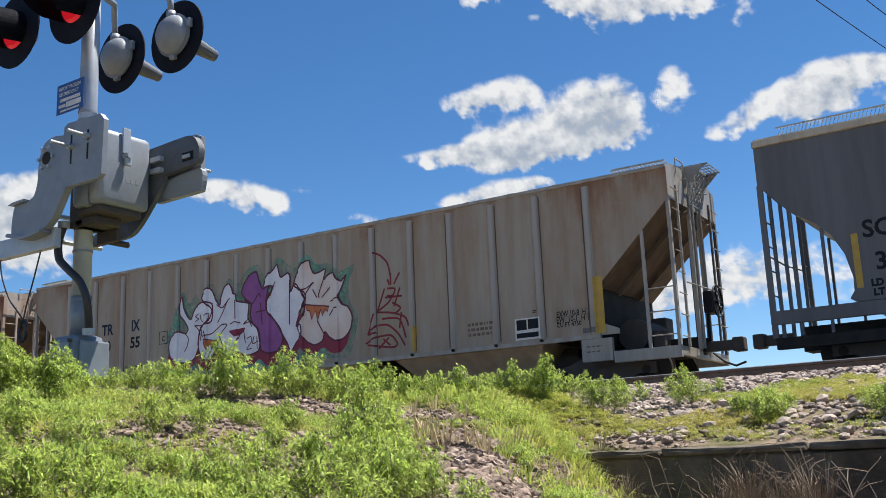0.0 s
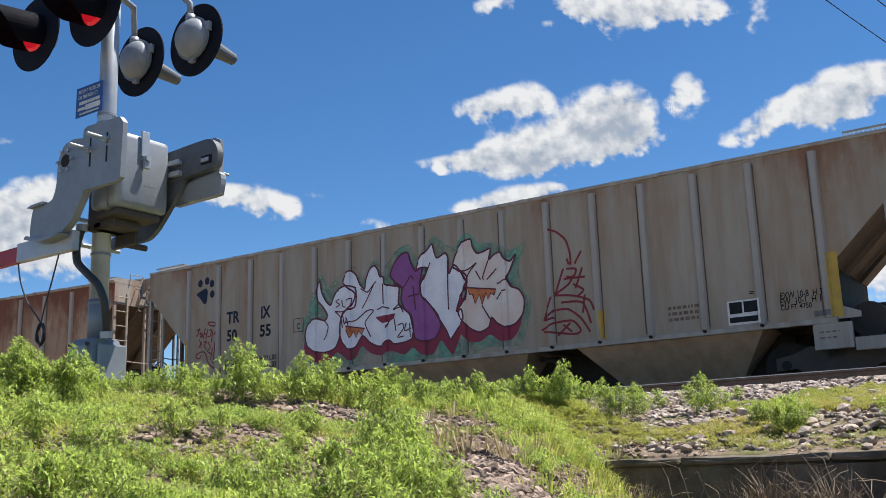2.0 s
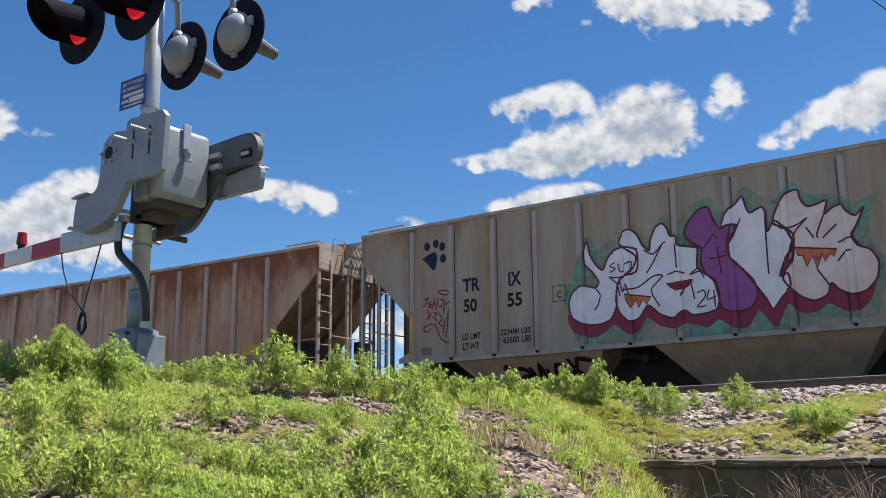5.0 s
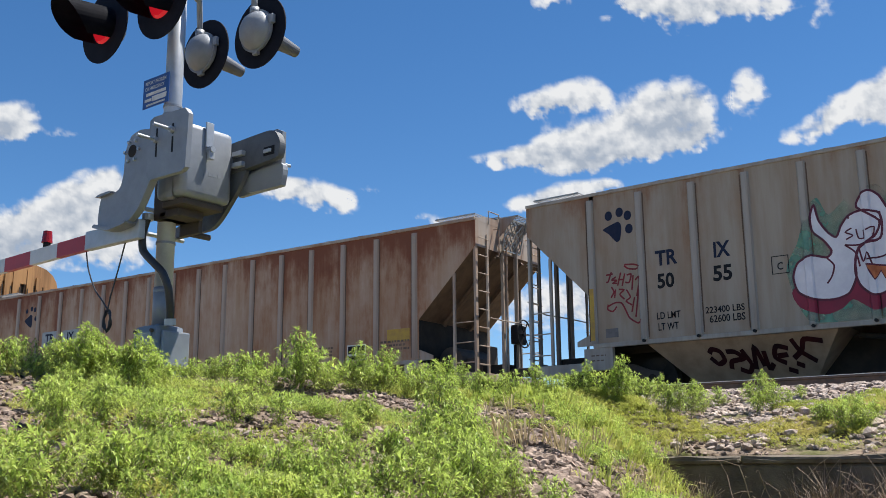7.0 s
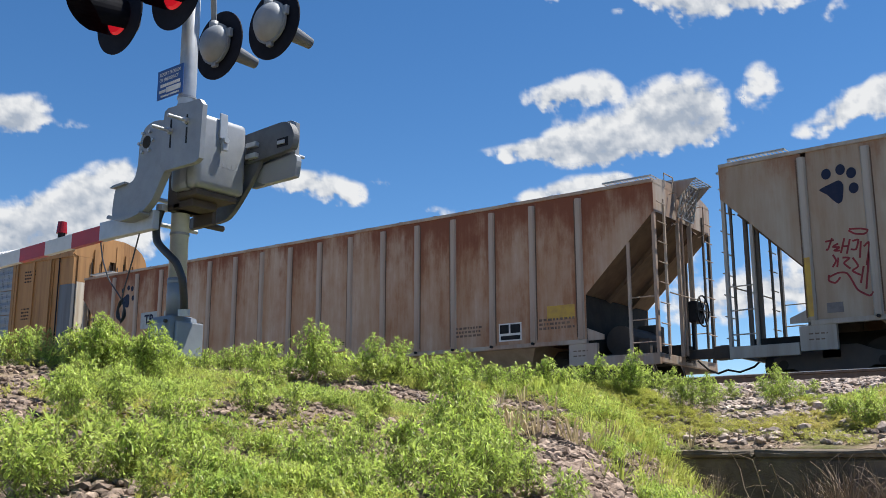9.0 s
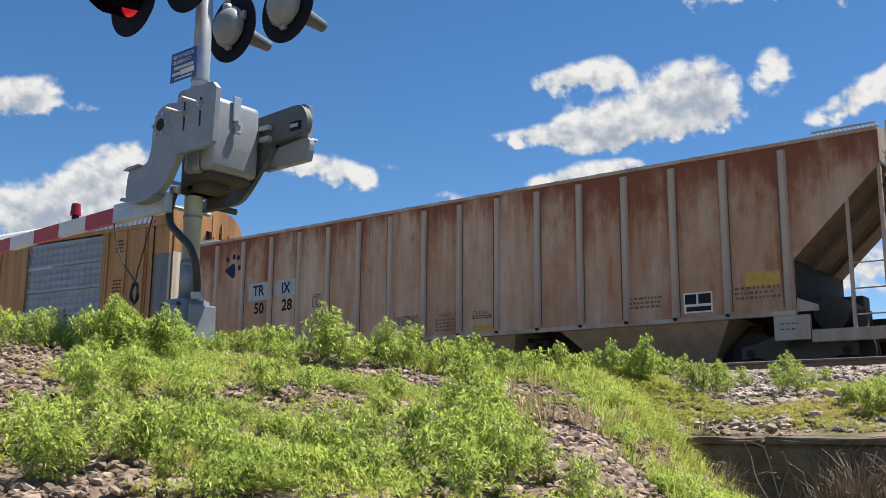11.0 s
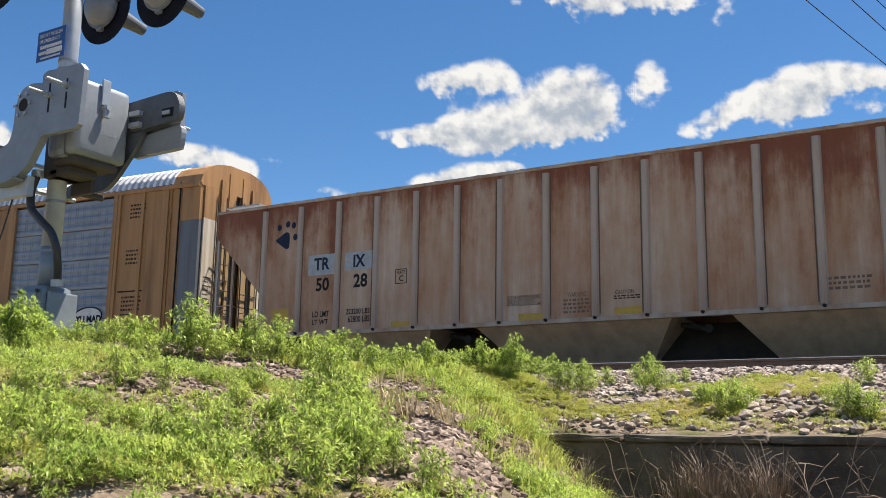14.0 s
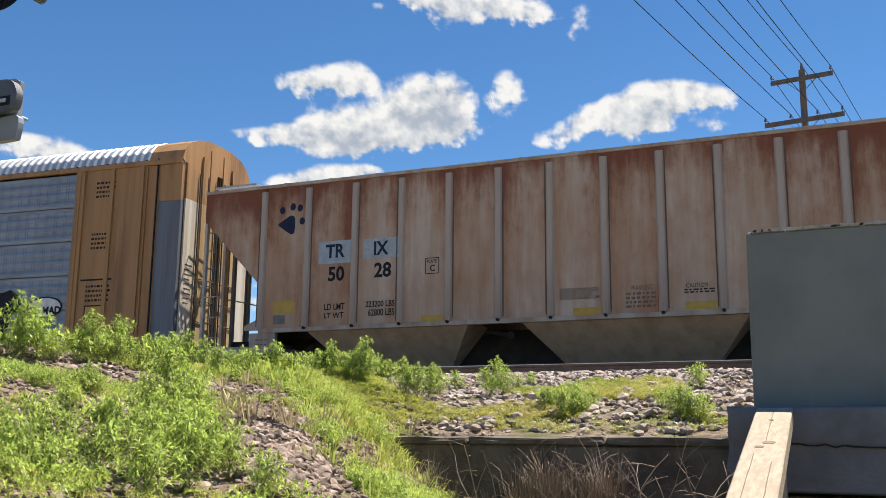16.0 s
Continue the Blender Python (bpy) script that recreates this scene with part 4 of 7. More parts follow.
# ---- graffiti on the grey car ----
HALO = [(3.86, 2.15), (4.09, 2.63), (4.3, 3.25), (4.51, 3.41), (4.68, 3.07), (5.07, 3.4), (5.51, 3.49), (5.75, 3.24), (6.09, 3.56), (6.36, 3.34), (6.66, 3.66), (7.07, 3.78), (7.32, 3.44), (7.71, 3.86), (8.05, 3.63), (8.29, 3.53), (8.62, 3.8), (8.91, 3.52), (9.33, 3.48), (9.66, 3.26), (10.07, 3.38), (9.87, 2.95), (9.9, 2.5), (10.12, 2.15), (10.0, 1.63), (9.8, 1.24), (9.01, 1.27), (8.27, 1.05), (7.53, 1.11), (6.21, 1.17), (5.08, 1.17), (4.18, 1.24)]
SHADOW = [(3.96, 1.82), (4.06, 1.47), (4.49, 1.31), (4.79, 1.4), (4.97, 1.53), (5.3, 1.31), (5.52, 1.37), (5.69, 1.6), (5.94, 1.42), (6.28, 1.34), (6.49, 1.43), (6.89, 1.31), (7.11, 1.44), (7.35, 1.27), (7.66, 1.26), (7.87, 1.53), (8.16, 1.19), (8.38, 1.6), (8.6, 1.42), (8.87, 1.41), (9.1, 1.53), (9.36, 1.37), (9.61, 1.38), (9.79, 1.56), (9.87, 1.88), (9.42, 2.24), (8.1, 2.4), (6.25, 2.14), (4.81, 2.05)]
LET_A = [(4.44, 3.29), (4.5, 3.0), (4.64, 2.76), (4.78, 2.65), (4.87, 2.83), (5.01, 3.0), (5.22, 3.06), (5.5, 2.99), (5.55, 2.81), (5.5, 2.53), (5.17, 2.46), (5.06, 2.21), (5.05, 1.9), (4.91, 1.64), (4.64, 1.56), (4.31, 1.6), (4.05, 1.75), (3.98, 2.03), (4.08, 2.28), (4.33, 2.38), (4.59, 2.31), (4.68, 2.42), (4.55, 2.63), (4.38, 2.81), (4.36, 3.08)]
LET_B = [(5.16, 3.13), (5.26, 3.35), (5.41, 3.39), (5.55, 3.27), (5.66, 3.04), (5.8, 2.91), (5.83, 3.1), (5.94, 3.34), (6.09, 3.42), (6.19, 3.3), (6.24, 3.15), (6.37, 3.11), (6.4, 2.94), (6.62, 2.88), (6.78, 2.82), (6.75, 2.47), (6.93, 2.3), (7.09, 2.17), (7.15, 1.89), (7.1, 1.65), (6.9, 1.58), (6.61, 1.57), (6.46, 1.67), (6.22, 1.55), (5.95, 1.65), (5.72, 1.84), (5.52, 1.61), (5.31, 1.57), (5.11, 1.75), (5.04, 2.03), (5.13, 2.39), (5.41, 2.58), (5.51, 2.84)]
LET_P = [(6.67, 2.96), (6.54, 3.13), (6.63, 3.36), (6.83, 3.56), (7.03, 3.59), (7.12, 3.34), (7.24, 3.14), (7.45, 3.17), (7.38, 2.86), (7.39, 2.6), (7.58, 2.36), (7.8, 2.1), (7.87, 1.82), (7.71, 1.59), (7.42, 1.55), (7.19, 1.64), (7.13, 1.89), (7.06, 2.17), (6.91, 2.33), (6.83, 2.55), (6.86, 2.81)]
LET_V = [(7.26, 3.18), (7.39, 3.43), (7.58, 3.58), (7.7, 3.69), (7.76, 3.47), (7.83, 3.35), (8.04, 3.43), (8.11, 3.31), (8.12, 2.95), (8.25, 3.14), (8.4, 3.02), (8.57, 2.85), (8.56, 2.62), (8.38, 2.36), (8.29, 2.11), (8.44, 2.14), (8.47, 1.92), (8.29, 1.72), (8.12, 1.53), (8.02, 1.72), (7.85, 1.98), (7.62, 2.32), (7.42, 2.54), (7.4, 2.84), (7.56, 3.17)]
LET_E = [(8.23, 3.09), (8.31, 3.35), (8.52, 3.61), (8.71, 3.64), (8.75, 3.47), (8.85, 3.31), (9.02, 3.32), (9.2, 3.36), (9.14, 3.12), (9.28, 3.22), (9.44, 3.25), (9.52, 3.11), (9.66, 3.02), (9.81, 3.16), (9.67, 2.87), (9.57, 2.68), (9.65, 2.49), (9.84, 2.4), (9.96, 2.17), (9.91, 1.89), (9.73, 1.7), (9.49, 1.65), (9.28, 1.76), (9.16, 1.89), (9.08, 1.69), (8.85, 1.61), (8.62, 1.71), (8.45, 1.89), (8.33, 2.08), (8.52, 2.35), (8.57, 2.68), (8.44, 2.97)]
MOUTH_B = [(8.59, 2.59), (9.3, 2.47), (9.24, 2.35), (9.17, 2.41), (9.09, 2.27), (9.05, 2.43), (8.94, 2.16), (8.89, 2.41), (8.77, 2.22), (8.72, 2.43), (8.64, 2.44)]
MOUTH_A = [(5.22, 2.11), (5.79, 2.0), (5.69, 1.86), (5.61, 1.97), (5.53, 1.81), (5.46, 1.97), (5.36, 1.82), (5.28, 1.98)]
LIPS = [(6.11, 2.22), (6.32, 2.23), (6.66, 2.25), (6.55, 2.11), (6.31, 2.06)]
LINES_A = [[(5.01, 3.0), (5.01, 2.94)], [(5.53, 3.0), (5.54, 2.65), (5.45, 2.5), (5.11, 2.46), (4.91, 2.49)], [(4.91, 2.49), (5.08, 2.33), (5.13, 2.08)], [(5.14, 2.39), (5.19, 2.16), (5.27, 2.31), (5.34, 2.09)], [(5.68, 2.94), (5.88, 2.83), (6.08, 3.01), (6.14, 3.04)]]
LINES_A += [[(6.08, 3.01), (5.87, 2.67), (5.72, 2.47)], [(5.25, 2.19), (5.54, 2.22), (5.86, 2.4), (6.05, 2.38), (5.8, 2.13), (5.96, 1.79)], [(6.35, 2.97), (6.36, 2.49)], [(6.15, 2.39), (6.33, 2.43), (6.5, 2.38)], [(6.75, 2.44), (6.6, 2.34), (6.8, 2.38), (6.88, 2.25)], [(4.57, 2.32), (4.7, 2.16), (4.65, 1.97), (4.56, 1.85)]]
LINES_B = [[(6.62, 2.94), (6.89, 2.81), (7.1, 3.05), (7.17, 2.96)], [(7.16, 2.81), (7.22, 2.27)], [(7.01, 2.59), (7.32, 2.61)], [(7.64, 3.27), (7.42, 2.83)], [(8.1, 3.26), (8.09, 2.63), (8.09, 2.17)], [(8.24, 3.1), (8.41, 2.96), (8.63, 2.99), (8.84, 3.1)], [(8.84, 3.1), (8.6, 2.85), (8.45, 2.35)]]
LINES_B += [[(9.13, 3.11), (8.99, 2.79), (9.0, 2.71)], [(8.81, 2.93), (8.93, 2.72)], [(9.08, 2.7), (9.33, 2.91)], [(9.33, 2.58), (9.56, 2.64), (9.69, 2.48)], [(8.59, 2.59), (9.3, 2.47)], [(9.3, 2.25), (9.43, 2.4), (9.55, 2.42)], [(8.94, 2.16), (9.14, 1.83)], [(6.4, 1.95), (6.59, 2.22), (6.67, 1.86)]]
NUM = [[(6.72, 1.97), (6.85, 2.01), (6.88, 1.89), (6.71, 1.71), (6.88, 1.72)], [(6.96, 2.01), (6.91, 1.83), (7.09, 1.88)], [(7.05, 2.0), (7.06, 1.68)], [(5.05, 2.77), (4.94, 2.71), (5.06, 2.64), (4.94, 2.58)], [(5.12, 2.74), (5.15, 2.58), (5.24, 2.57), (5.24, 2.71)], [(5.28, 2.7), (5.42, 2.74), (5.38, 2.54)]]
TAG_R = [[(10.59, 3.55), (10.77, 3.47), (10.97, 3.27), (11.05, 2.97), (11.05, 2.75)], [(10.97, 2.89), (11.01, 2.76)], [(11.14, 2.76), (11.3, 3.0)], [(10.88, 2.69), (10.67, 2.19)], [(10.95, 2.68), (11.16, 2.65), (11.1, 2.5), (10.94, 2.52)], [(11.3, 2.66), (11.13, 2.26)], [(10.88, 2.48), (11.35, 2.47)], [(10.67, 2.19), (10.98, 2.36), (11.1, 2.53)], [(10.66, 2.17), (11.06, 2.12), (11.41, 1.99), (11.5, 1.78)]]
TAG_R += [[(11.08, 2.35), (11.3, 2.21), (11.17, 2.1)], [(10.59, 2.15), (10.39, 1.69)], [(10.64, 1.87), (10.39, 1.69), (10.63, 1.72)], [(10.79, 2.01), (11.26, 1.96), (11.42, 1.53)], [(10.67, 1.87), (10.94, 1.86), (11.21, 1.65), (11.39, 1.36)], [(10.32, 1.49), (10.62, 1.61), (11.02, 1.62), (11.19, 1.42), (11.05, 1.35), (10.37, 1.46)], [(10.68, 1.35), (10.97, 1.58)], [(10.81, 1.56), (11.0, 1.4)], [(11.32, 2.11), (11.26, 1.75)]]
TAG_L = [[(0.65, 2.69), (0.85, 2.67), (0.97, 2.62), (0.89, 2.57), (0.73, 2.6), (0.64, 2.67)], [(0.23, 2.52), (0.38, 2.53)], [(0.35, 2.57), (0.27, 2.38), (0.23, 2.38)], [(0.45, 2.46), (0.35, 2.41), (0.47, 2.39), (0.37, 2.34), (0.47, 2.33)], [(0.56, 2.54), (0.48, 2.28)], [(0.65, 2.51), (0.58, 2.26)], [(0.5, 2.4), (0.62, 2.39)], [(0.69, 2.47), (0.79, 2.48), (0.74, 2.32), (0.65, 2.33)], [(0.83, 2.45), (0.79, 2.16)]]
TAG_L += [[(0.87, 2.35), (0.97, 2.41), (0.89, 2.02)], [(0.34, 2.27), (0.39, 2.16), (0.32, 2.05)], [(0.43, 2.21), (0.4, 2.04)], [(0.5, 2.2), (0.62, 2.18), (0.52, 2.1), (0.62, 1.99)], [(0.67, 2.18), (0.75, 2.02), (0.65, 1.95), (0.78, 1.86)], [(0.84, 2.01), (0.77, 1.72)], [(0.95, 2.24), (0.85, 1.61)], [(0.24, 1.88), (0.41, 1.94), (0.55, 1.92), (0.63, 1.78), (0.71, 1.61), (0.89, 1.49), (0.97, 1.55)], [(0.25, 1.92), (0.24, 1.82), (0.35, 1.77), (0.44, 1.86)]]
TAG_BAY = [[(2.17, 0.82), (2.25, 0.89), (2.39, 0.84), (2.41, 0.69), (2.27, 0.63), (2.16, 0.75)], [(2.5, 0.83), (2.66, 0.82), (2.79, 0.7), (2.54, 0.66), (2.48, 0.53)], [(2.64, 0.52), (2.8, 0.46), (2.92, 0.61)], [(2.8, 0.85), (2.89, 0.61)], [(2.94, 0.5), (3.06, 0.89), (3.12, 0.54)], [(3.2, 0.8), (3.19, 0.49), (3.3, 0.58)]]
TAG_BAY += [[(3.66, 0.81), (3.46, 0.86), (3.37, 0.68), (3.54, 0.57)], [(3.42, 0.7), (3.62, 0.71)], [(3.53, 0.47), (3.68, 0.41)], [(3.77, 0.96), (3.86, 0.75), (4.09, 0.57)], [(3.7, 0.64), (3.89, 0.77), (4.0, 0.94), (4.31, 0.89)], [(3.71, 0.56), (3.84, 0.5)]]
painted(car_a, "spray_halo", HALO, M_MIST, 0.004, "teal spray mist round the graffiti")
painted(car_a, "graffiti_shadow", SHADOW, M_SPRAYR, 0.007, "maroon drop shadow of the graffiti")
painted(car_a, "graffiti_letter", LET_E, M_SPRAYC, 0.010, "cream sprayed letter", M_SPRAYL)
painted(car_a, "graffiti_letter", LET_V, M_SPRAYW, 0.011, "white sprayed letter", M_SPRAYL)
painted(car_a, "graffiti_letter", LET_P, M_SPRAYP, 0.012, "purple sprayed letter", M_SPRAYL)
painted(car_a, "graffiti_letter", LET_B, M_SPRAYW, 0.013, "white sprayed letter", M_SPRAYL)
painted(car_a, "graffiti_letter", LET_A, M_SPRAYW, 0.014, "white sprayed letter", M_SPRAYL)
painted(car_a, "graffiti_lips", LIPS, M_SPRAYR, 0.018)
for o in (MOUTH_A, MOUTH_B):
    bm = B()
    bm.faces.new([bm.verts.new((x, 0, z)) for x, z in o])
    part("graffiti_teeth", wrap(bm, 0.018), M_SPRAYO, car_a, "orange sprayed teeth")
    part("outline", wrap(ring_stroke(B(), [Vector(p) for p in o], 0.03, True), 0.021), M_SPRAYL, car_a)
strokes(car_a, "graffiti_line", LINES_A, M_SPRAYL, 0.03, 0.019)
strokes(car_a, "graffiti_line", LINES_B, M_SPRAYL, 0.03, 0.019)
strokes(car_a, "graffiti_mark", NUM, M_SPRAYL, 0.026, 0.022)
strokes(car_a, "red_tag", TAG_R, M_TAGR, 0.045, 0.006, "red sprayed scrawl")
strokes(car_a, "red_tag", TAG_L, M_TAGR, 0.034, 0.006, "red sprayed scrawl")
# scrawl on the sloping face of the first bay
bm = B()
for ln in TAG_BAY:
    ring_stroke(bm, curve_pts(ln, 4), 0.085)
for v in bm.verts:
    v.co.y = -1.46 + (BOT - v.co.z) * (1.46 - 0.55) / (BOT - 0.24) - 0.012
bmesh.ops.recalc_face_normals(bm, faces=bm.faces[:])
part("bay_tag", bm, M_TAGB, car_a, "black and red scrawl on the discharge bay")
for c in (car_a, car_b):
    for x0 in (-0.3, XR - 0.32):
        bars(c, x0 + 0.12, x0 + 0.45, 0.90, 2, 0.025, 0.10, M_FADED, 21)


# ---- the leading grey hopper: smooth sides, rounded end openings ----
def smooth_hopper(m, label):
    car = thing("covered_hopper", label, "freight car", m, "freight train")
    L = 17.2
    cut = [(0, 3.50), (0.3, 3.14), (0.54, 2.90), (0.9, 2.66), (1.15, 2.41), (1.34, 2.03), (1.43, 1.62), (1.42, 1.38), (1.34, 1.26)]
    pts = [(0, 4.2)] + cut + [(1.5, 1.2), (L - 1.5, 1.2)] + [(L - x, z) for x, z in cut[::-1]] + [(L, 4.2)]
    for y0, y1 in ((-1.5, -1.47), (1.47, 1.5)):
        part("side_sheet", prism(B(), pts, y0, y1), M_DGREY, car, "smooth dark grey side sheet")
    for a, b in ((0.0, 0.05), (L - 0.05, L)):
        part("end_sheet", box(B(), a, b, -1.468, 1.468, 3.5, 4.2), M_DGREY, car)
    for s in (0, 1):
        X = (lambda x: L - x) if s else (lambda x: x)
        for (xa, za), (xb, zb) in zip(cut[:-1], cut[1:]):
            bm = prism(B(), [(X(xa), za + 0.03), (X(xb), zb + 0.03), (X(xb) , zb), (X(xa), za)], -1.44, 1.44)
            part("slope_sheet", bm, M_DGREY, car)
        bm = box(B(), min(X(-0.02), X(1.9)), max(X(-0.02), X(1.9)), -1.505, -1.4, 0.95, 1.19, 0.01)
        box(bm, min(X(-0.02), X(1.9)), max(X(-0.02), X(1.9)), 1.4, 1.505, 0.95, 1.19, 0.01)
        part("platform_beam", bm, M_DGREY, car, "grey end platform beam")
        part("lower_sill", box(B(), min(X(0.02), X(3.2)), max(X(0.02), X(3.2)), -1.45, -1.3, 0.52, 0.72, 0.01), M_DARK, car)
        for x in (0.03, 0.5, 1.0):
            for y in (-1.46, 1.46):
                top = 3.49 if x < 0.1 else (2.94 if x < 0.7 else 2.55)
                w = 0.05 if x < 0.1 else 0.025
                part("end_post", box(B(), X(x) - w, X(x) + w, y - 0.03, y + 0.03, 0.722, top), M_DGREY, car)
        for x, y in ((0.06, -1.0), (0.06, 1.0), (0.06, 0.3), (0.06, -0.3)):
            part("ladder_stile", box(B(), X(x) - 0.03, X(x) + 0.03, y - 0.03, y + 0.03, 0.75, 3.5), M_BLUEGREY, car)
        for z in (1.5, 1.95, 2.4, 2.85):
            for y in (-1, 1):
                part("rung", rod(B(), (X(0.03), y * 1.42, z), (X(0.03), y * 1.0, z), 0.014, seg=6), M_BLUEGREY, car)
        part("grab_rail", tube(B(), [(X(0.0), -1.4, 2.5), (X(-0.1), -0.9, 2.3), (X(-0.1), 0.3, 2.28), (X(0.0), 1.3, 2.3)], 0.016, 6), M_BLUEGREY, car)
        coupler(car, X(0.0), 1 if s else -1)
    part("eave_trim", box(B(), -0.02, L + 0.02, -1.56, -1.45, 4.2, 4.32, 0.02), M_TRIM, car, "sunlit tan roof edge")
    part("roof", box(B(), 0, L, -1.448, 1.5, 4.2, 4.38, 0.02), M_TRIM, car, "tan roof sheet")
    bm = box(B(), 0.3, L - 0.3, -0.95, -0.93, 4.5, 4.52)
    n = int((L - 0.6) / 0.07)
    for i in range(n):
        x = 0.3 + 0.07 * i
        beam(bm, (x, -0.94, 4.42), (x + 0.1, -0.94, 4.68), 0.012, 0.012)
    box(bm, 0.3, L - 0.3, -0.95, -0.93, 4.66, 4.69)
    tagged(part("walkway_mesh", bm, M_GRATE, car, "expanded metal roof walkway"), kind="stuff")
    part("walkway", box(B(), 0.3, L - 0.3, -0.92, 0.92, 4.40, 4.44), M_GRATE, car)
    part("centre_sill", box(B(), 0.2, L - 0.2, -0.3, 0.3, 0.55, 1.0), M_DARK, car)
    for a in (3.4, 7.0, 10.6):
        bm = B()
        prism(bm, [(a, 1.24), (a + 3.2, 1.24), (a + 2.2, 0.25), (a + 1.0, 0.25)], -1.2, 1.2)
        part("hopper_bay", bm, M_DGREY, car)
    patch(car, "door_stripe", 1.47, 1.58, 1.42, 2.36, M_YELLOW, 0.004, "worn yellow stripe")
    for text, x, z, sz in (("SC", 1.66, 2.27, 0.42), ("3", 1.80, 1.70, 0.42), ("LD LMT", 1.70, 1.43, 0.16), ("LT WT", 1.72, 1.27, 0.16)):
        stencil(car, text, x, z, sz, M_BLACK, 0.01, 0.004)
    return car, make_truck(car, 1.9) + make_truck(car, L - 1.9)


M_TRIM = mat("sunbleached_tan_paint", (0.50, 0.44, 0.34), 0.6, 0, (0.38, 0.31, 0.23), 2, V)
START_C = -4.68
car_c, sets_c = smooth_hopper(pose(START_C, FAR_TRACK, RAIL), "dark grey smooth-sided covered hopper car with rounded end openings")

# ---- bridge end: parapet, abutment, retaining wall ----
M_PARA = mat("grey_painted_concrete", (0.205, 0.213, 0.195), 0.75, 0, (0.17, 0.175, 0.16), 1.2, (1, 1, 1), 0.15, 45, 0.3, (0.13, 0.14, 0.135), 2.5, 0.4, 0.65, 0.62, 0.8)
M_CONC2 = mat("pale_cracked_concrete", (0.185, 0.185, 0.19), 0.9, 0, (0.13, 0.128, 0.13), 2.2, (1, 1, 1), 0.4, 40, 0.3, (0.16, 0.15, 0.14), 1.6, 0.4, 0.65, 0.6, 0.75)
M_RAWC = mat("broken_raw_concrete", (0.48, 0.44, 0.38), 0.95, 0, (0.36, 0.32, 0.27), 9, (1, 1, 1), 0.6, 70)


def slab(x0, x1, y0, y1, z0, z1, cell, rough, seed):
    """A concrete block with uneven faces and worn edges."""
    bm = box(B(), x0, x1, y0, y1, z0, z1, 0.025)
    bmesh.ops.subdivide_edges(bm, edges=[e for e in bm.edges if e.calc_length() > cell], cuts=max(2, int(2.0 / cell) // 2), use_grid_fill=True)
    for v in bm.verts:
        edge = (abs(v.co.x - x0) < 0.04) + (abs(v.co.y - y0) < 0.04) + (abs(v.co.z - z1) < 0.04)
        k = rough * (2.5 if edge >= 2 else 0.5)
        v.co += Vector((noise.noise((v.co.x * 9 + seed, v.co.y * 9, v.co.z * 9)), noise.noise((v.co.x * 9, v.co.y * 9 + seed, v.co.z * 9)), noise.noise((v.co.x * 9, v.co.y * 9, v.co.z * 9 + seed)))) * k
    return bm


parapet = single("bridge_parapet", slab(-0.76, 9.0, 8.0, 8.45, 0.24 + EYE, 1.63 + EYE, 0.3, 0.010, 1), M_PARA, "grey painted concrete bridge parapet with chipped edge", "parapet", kind="structure")
bm = B()
for i in range(70):
    x = -0.74 + i * 0.03 + random.random() * 0.02
    w = random.uniform(0.02, 0.05)
    bm2 = box(bm, x, x + w, 7.985, 8.02 + random.random() * 0.03, 1.618 + EYE + random.uniform(0, 0.008), 1.640 + EYE + random.uniform(0, 0.01))
tagged(part("chipped_edge", bm, M_RAWC, parapet, "pale broken concrete along the top edge"), kind="stuff")
abutment = single("bridge_abutment", slab(-0.93, 9.0, 7.72, 8.9, -0.38 + EYE, 0.235 + EYE, 0.3, 0.02, 2), M_CONC2, "cracked old concrete abutment under the parapet", "abutment", kind="structure")
crack = B()
pts = [Vector((-0.55 + 0.06 * i, 7.708, EYE - 0.02 + 0.02 * noise.noise((i * 0.9, 0, 5)) - 0.002 * i)) for i in range(22)]
tube(crack, pts, 0.006, 5)
part("crack", crack, M_DARK, abutment, "dark crack across the concrete")
footing = single("abutment_footing", slab(-0.85, 9.0, 7.95, 8.9, -1.8 + EYE, -0.385 + EYE, 0.4, 0.02, 3), M_CONC, "dark stained concrete footing", "footing", kind="structure")
for x0, x1 in ((WALL_L, -3.15), (-3.14, -1.95), (-1.94, -0.94)):
    cap = single("wall_cap", slab(x0, x1, 8.0, 8.32, -0.045 + EYE, 0.02 + EYE, 0.25, 0.009, x0), M_CONC, "weathered concrete coping of the retaining wall", "coping", kind="structure")
wall = single("retaining_wall", slab(WALL_L, -0.94, 8.04, 8.3, -1.8 + EYE, -0.055 + EYE, 0.3, 0.025, 4), M_CONC, "stained low concrete retaining wall", "wall", kind="structure")

# wooden handrail beside the abutment
M_WOOD = mat("pale_weathered_timber", (0.42, 0.345, 0.26), 0.75, 0, (0.33, 0.265, 0.195), 3, (10, 1, 10), 0.15, 60, 0.3, (0.33, 0.25, 0.17), 4, 0.4, 0.6, 0.62, 0.75)
M_KNOT = mat("timber_knot", (0.22, 0.16, 0.11), 0.8, 0, (0.14, 0.10, 0.07), 20)
rail_thing = thing("wooden_handrail", "pale weathered timber handrail running out from the abutment", "handrail")
RA, RB = Vector((-0.581, 7.62, 0.238 + EYE)), Vector((-0.425, 2.90, -0.813 + EYE))      # ends of the rail's upper face
RU = (RB - RA).normalized()
RN = Vector((1, 0, 0)).cross(RU).normalized()
RN = RN if RN.z > 0 else -RN
part("top_rail", beam(B(), RA - RN * 0.06, RB - RN * 0.06, 0.25, 0.12, 0.008), M_WOOD, rail_thing, "pale timber rail with a knot")
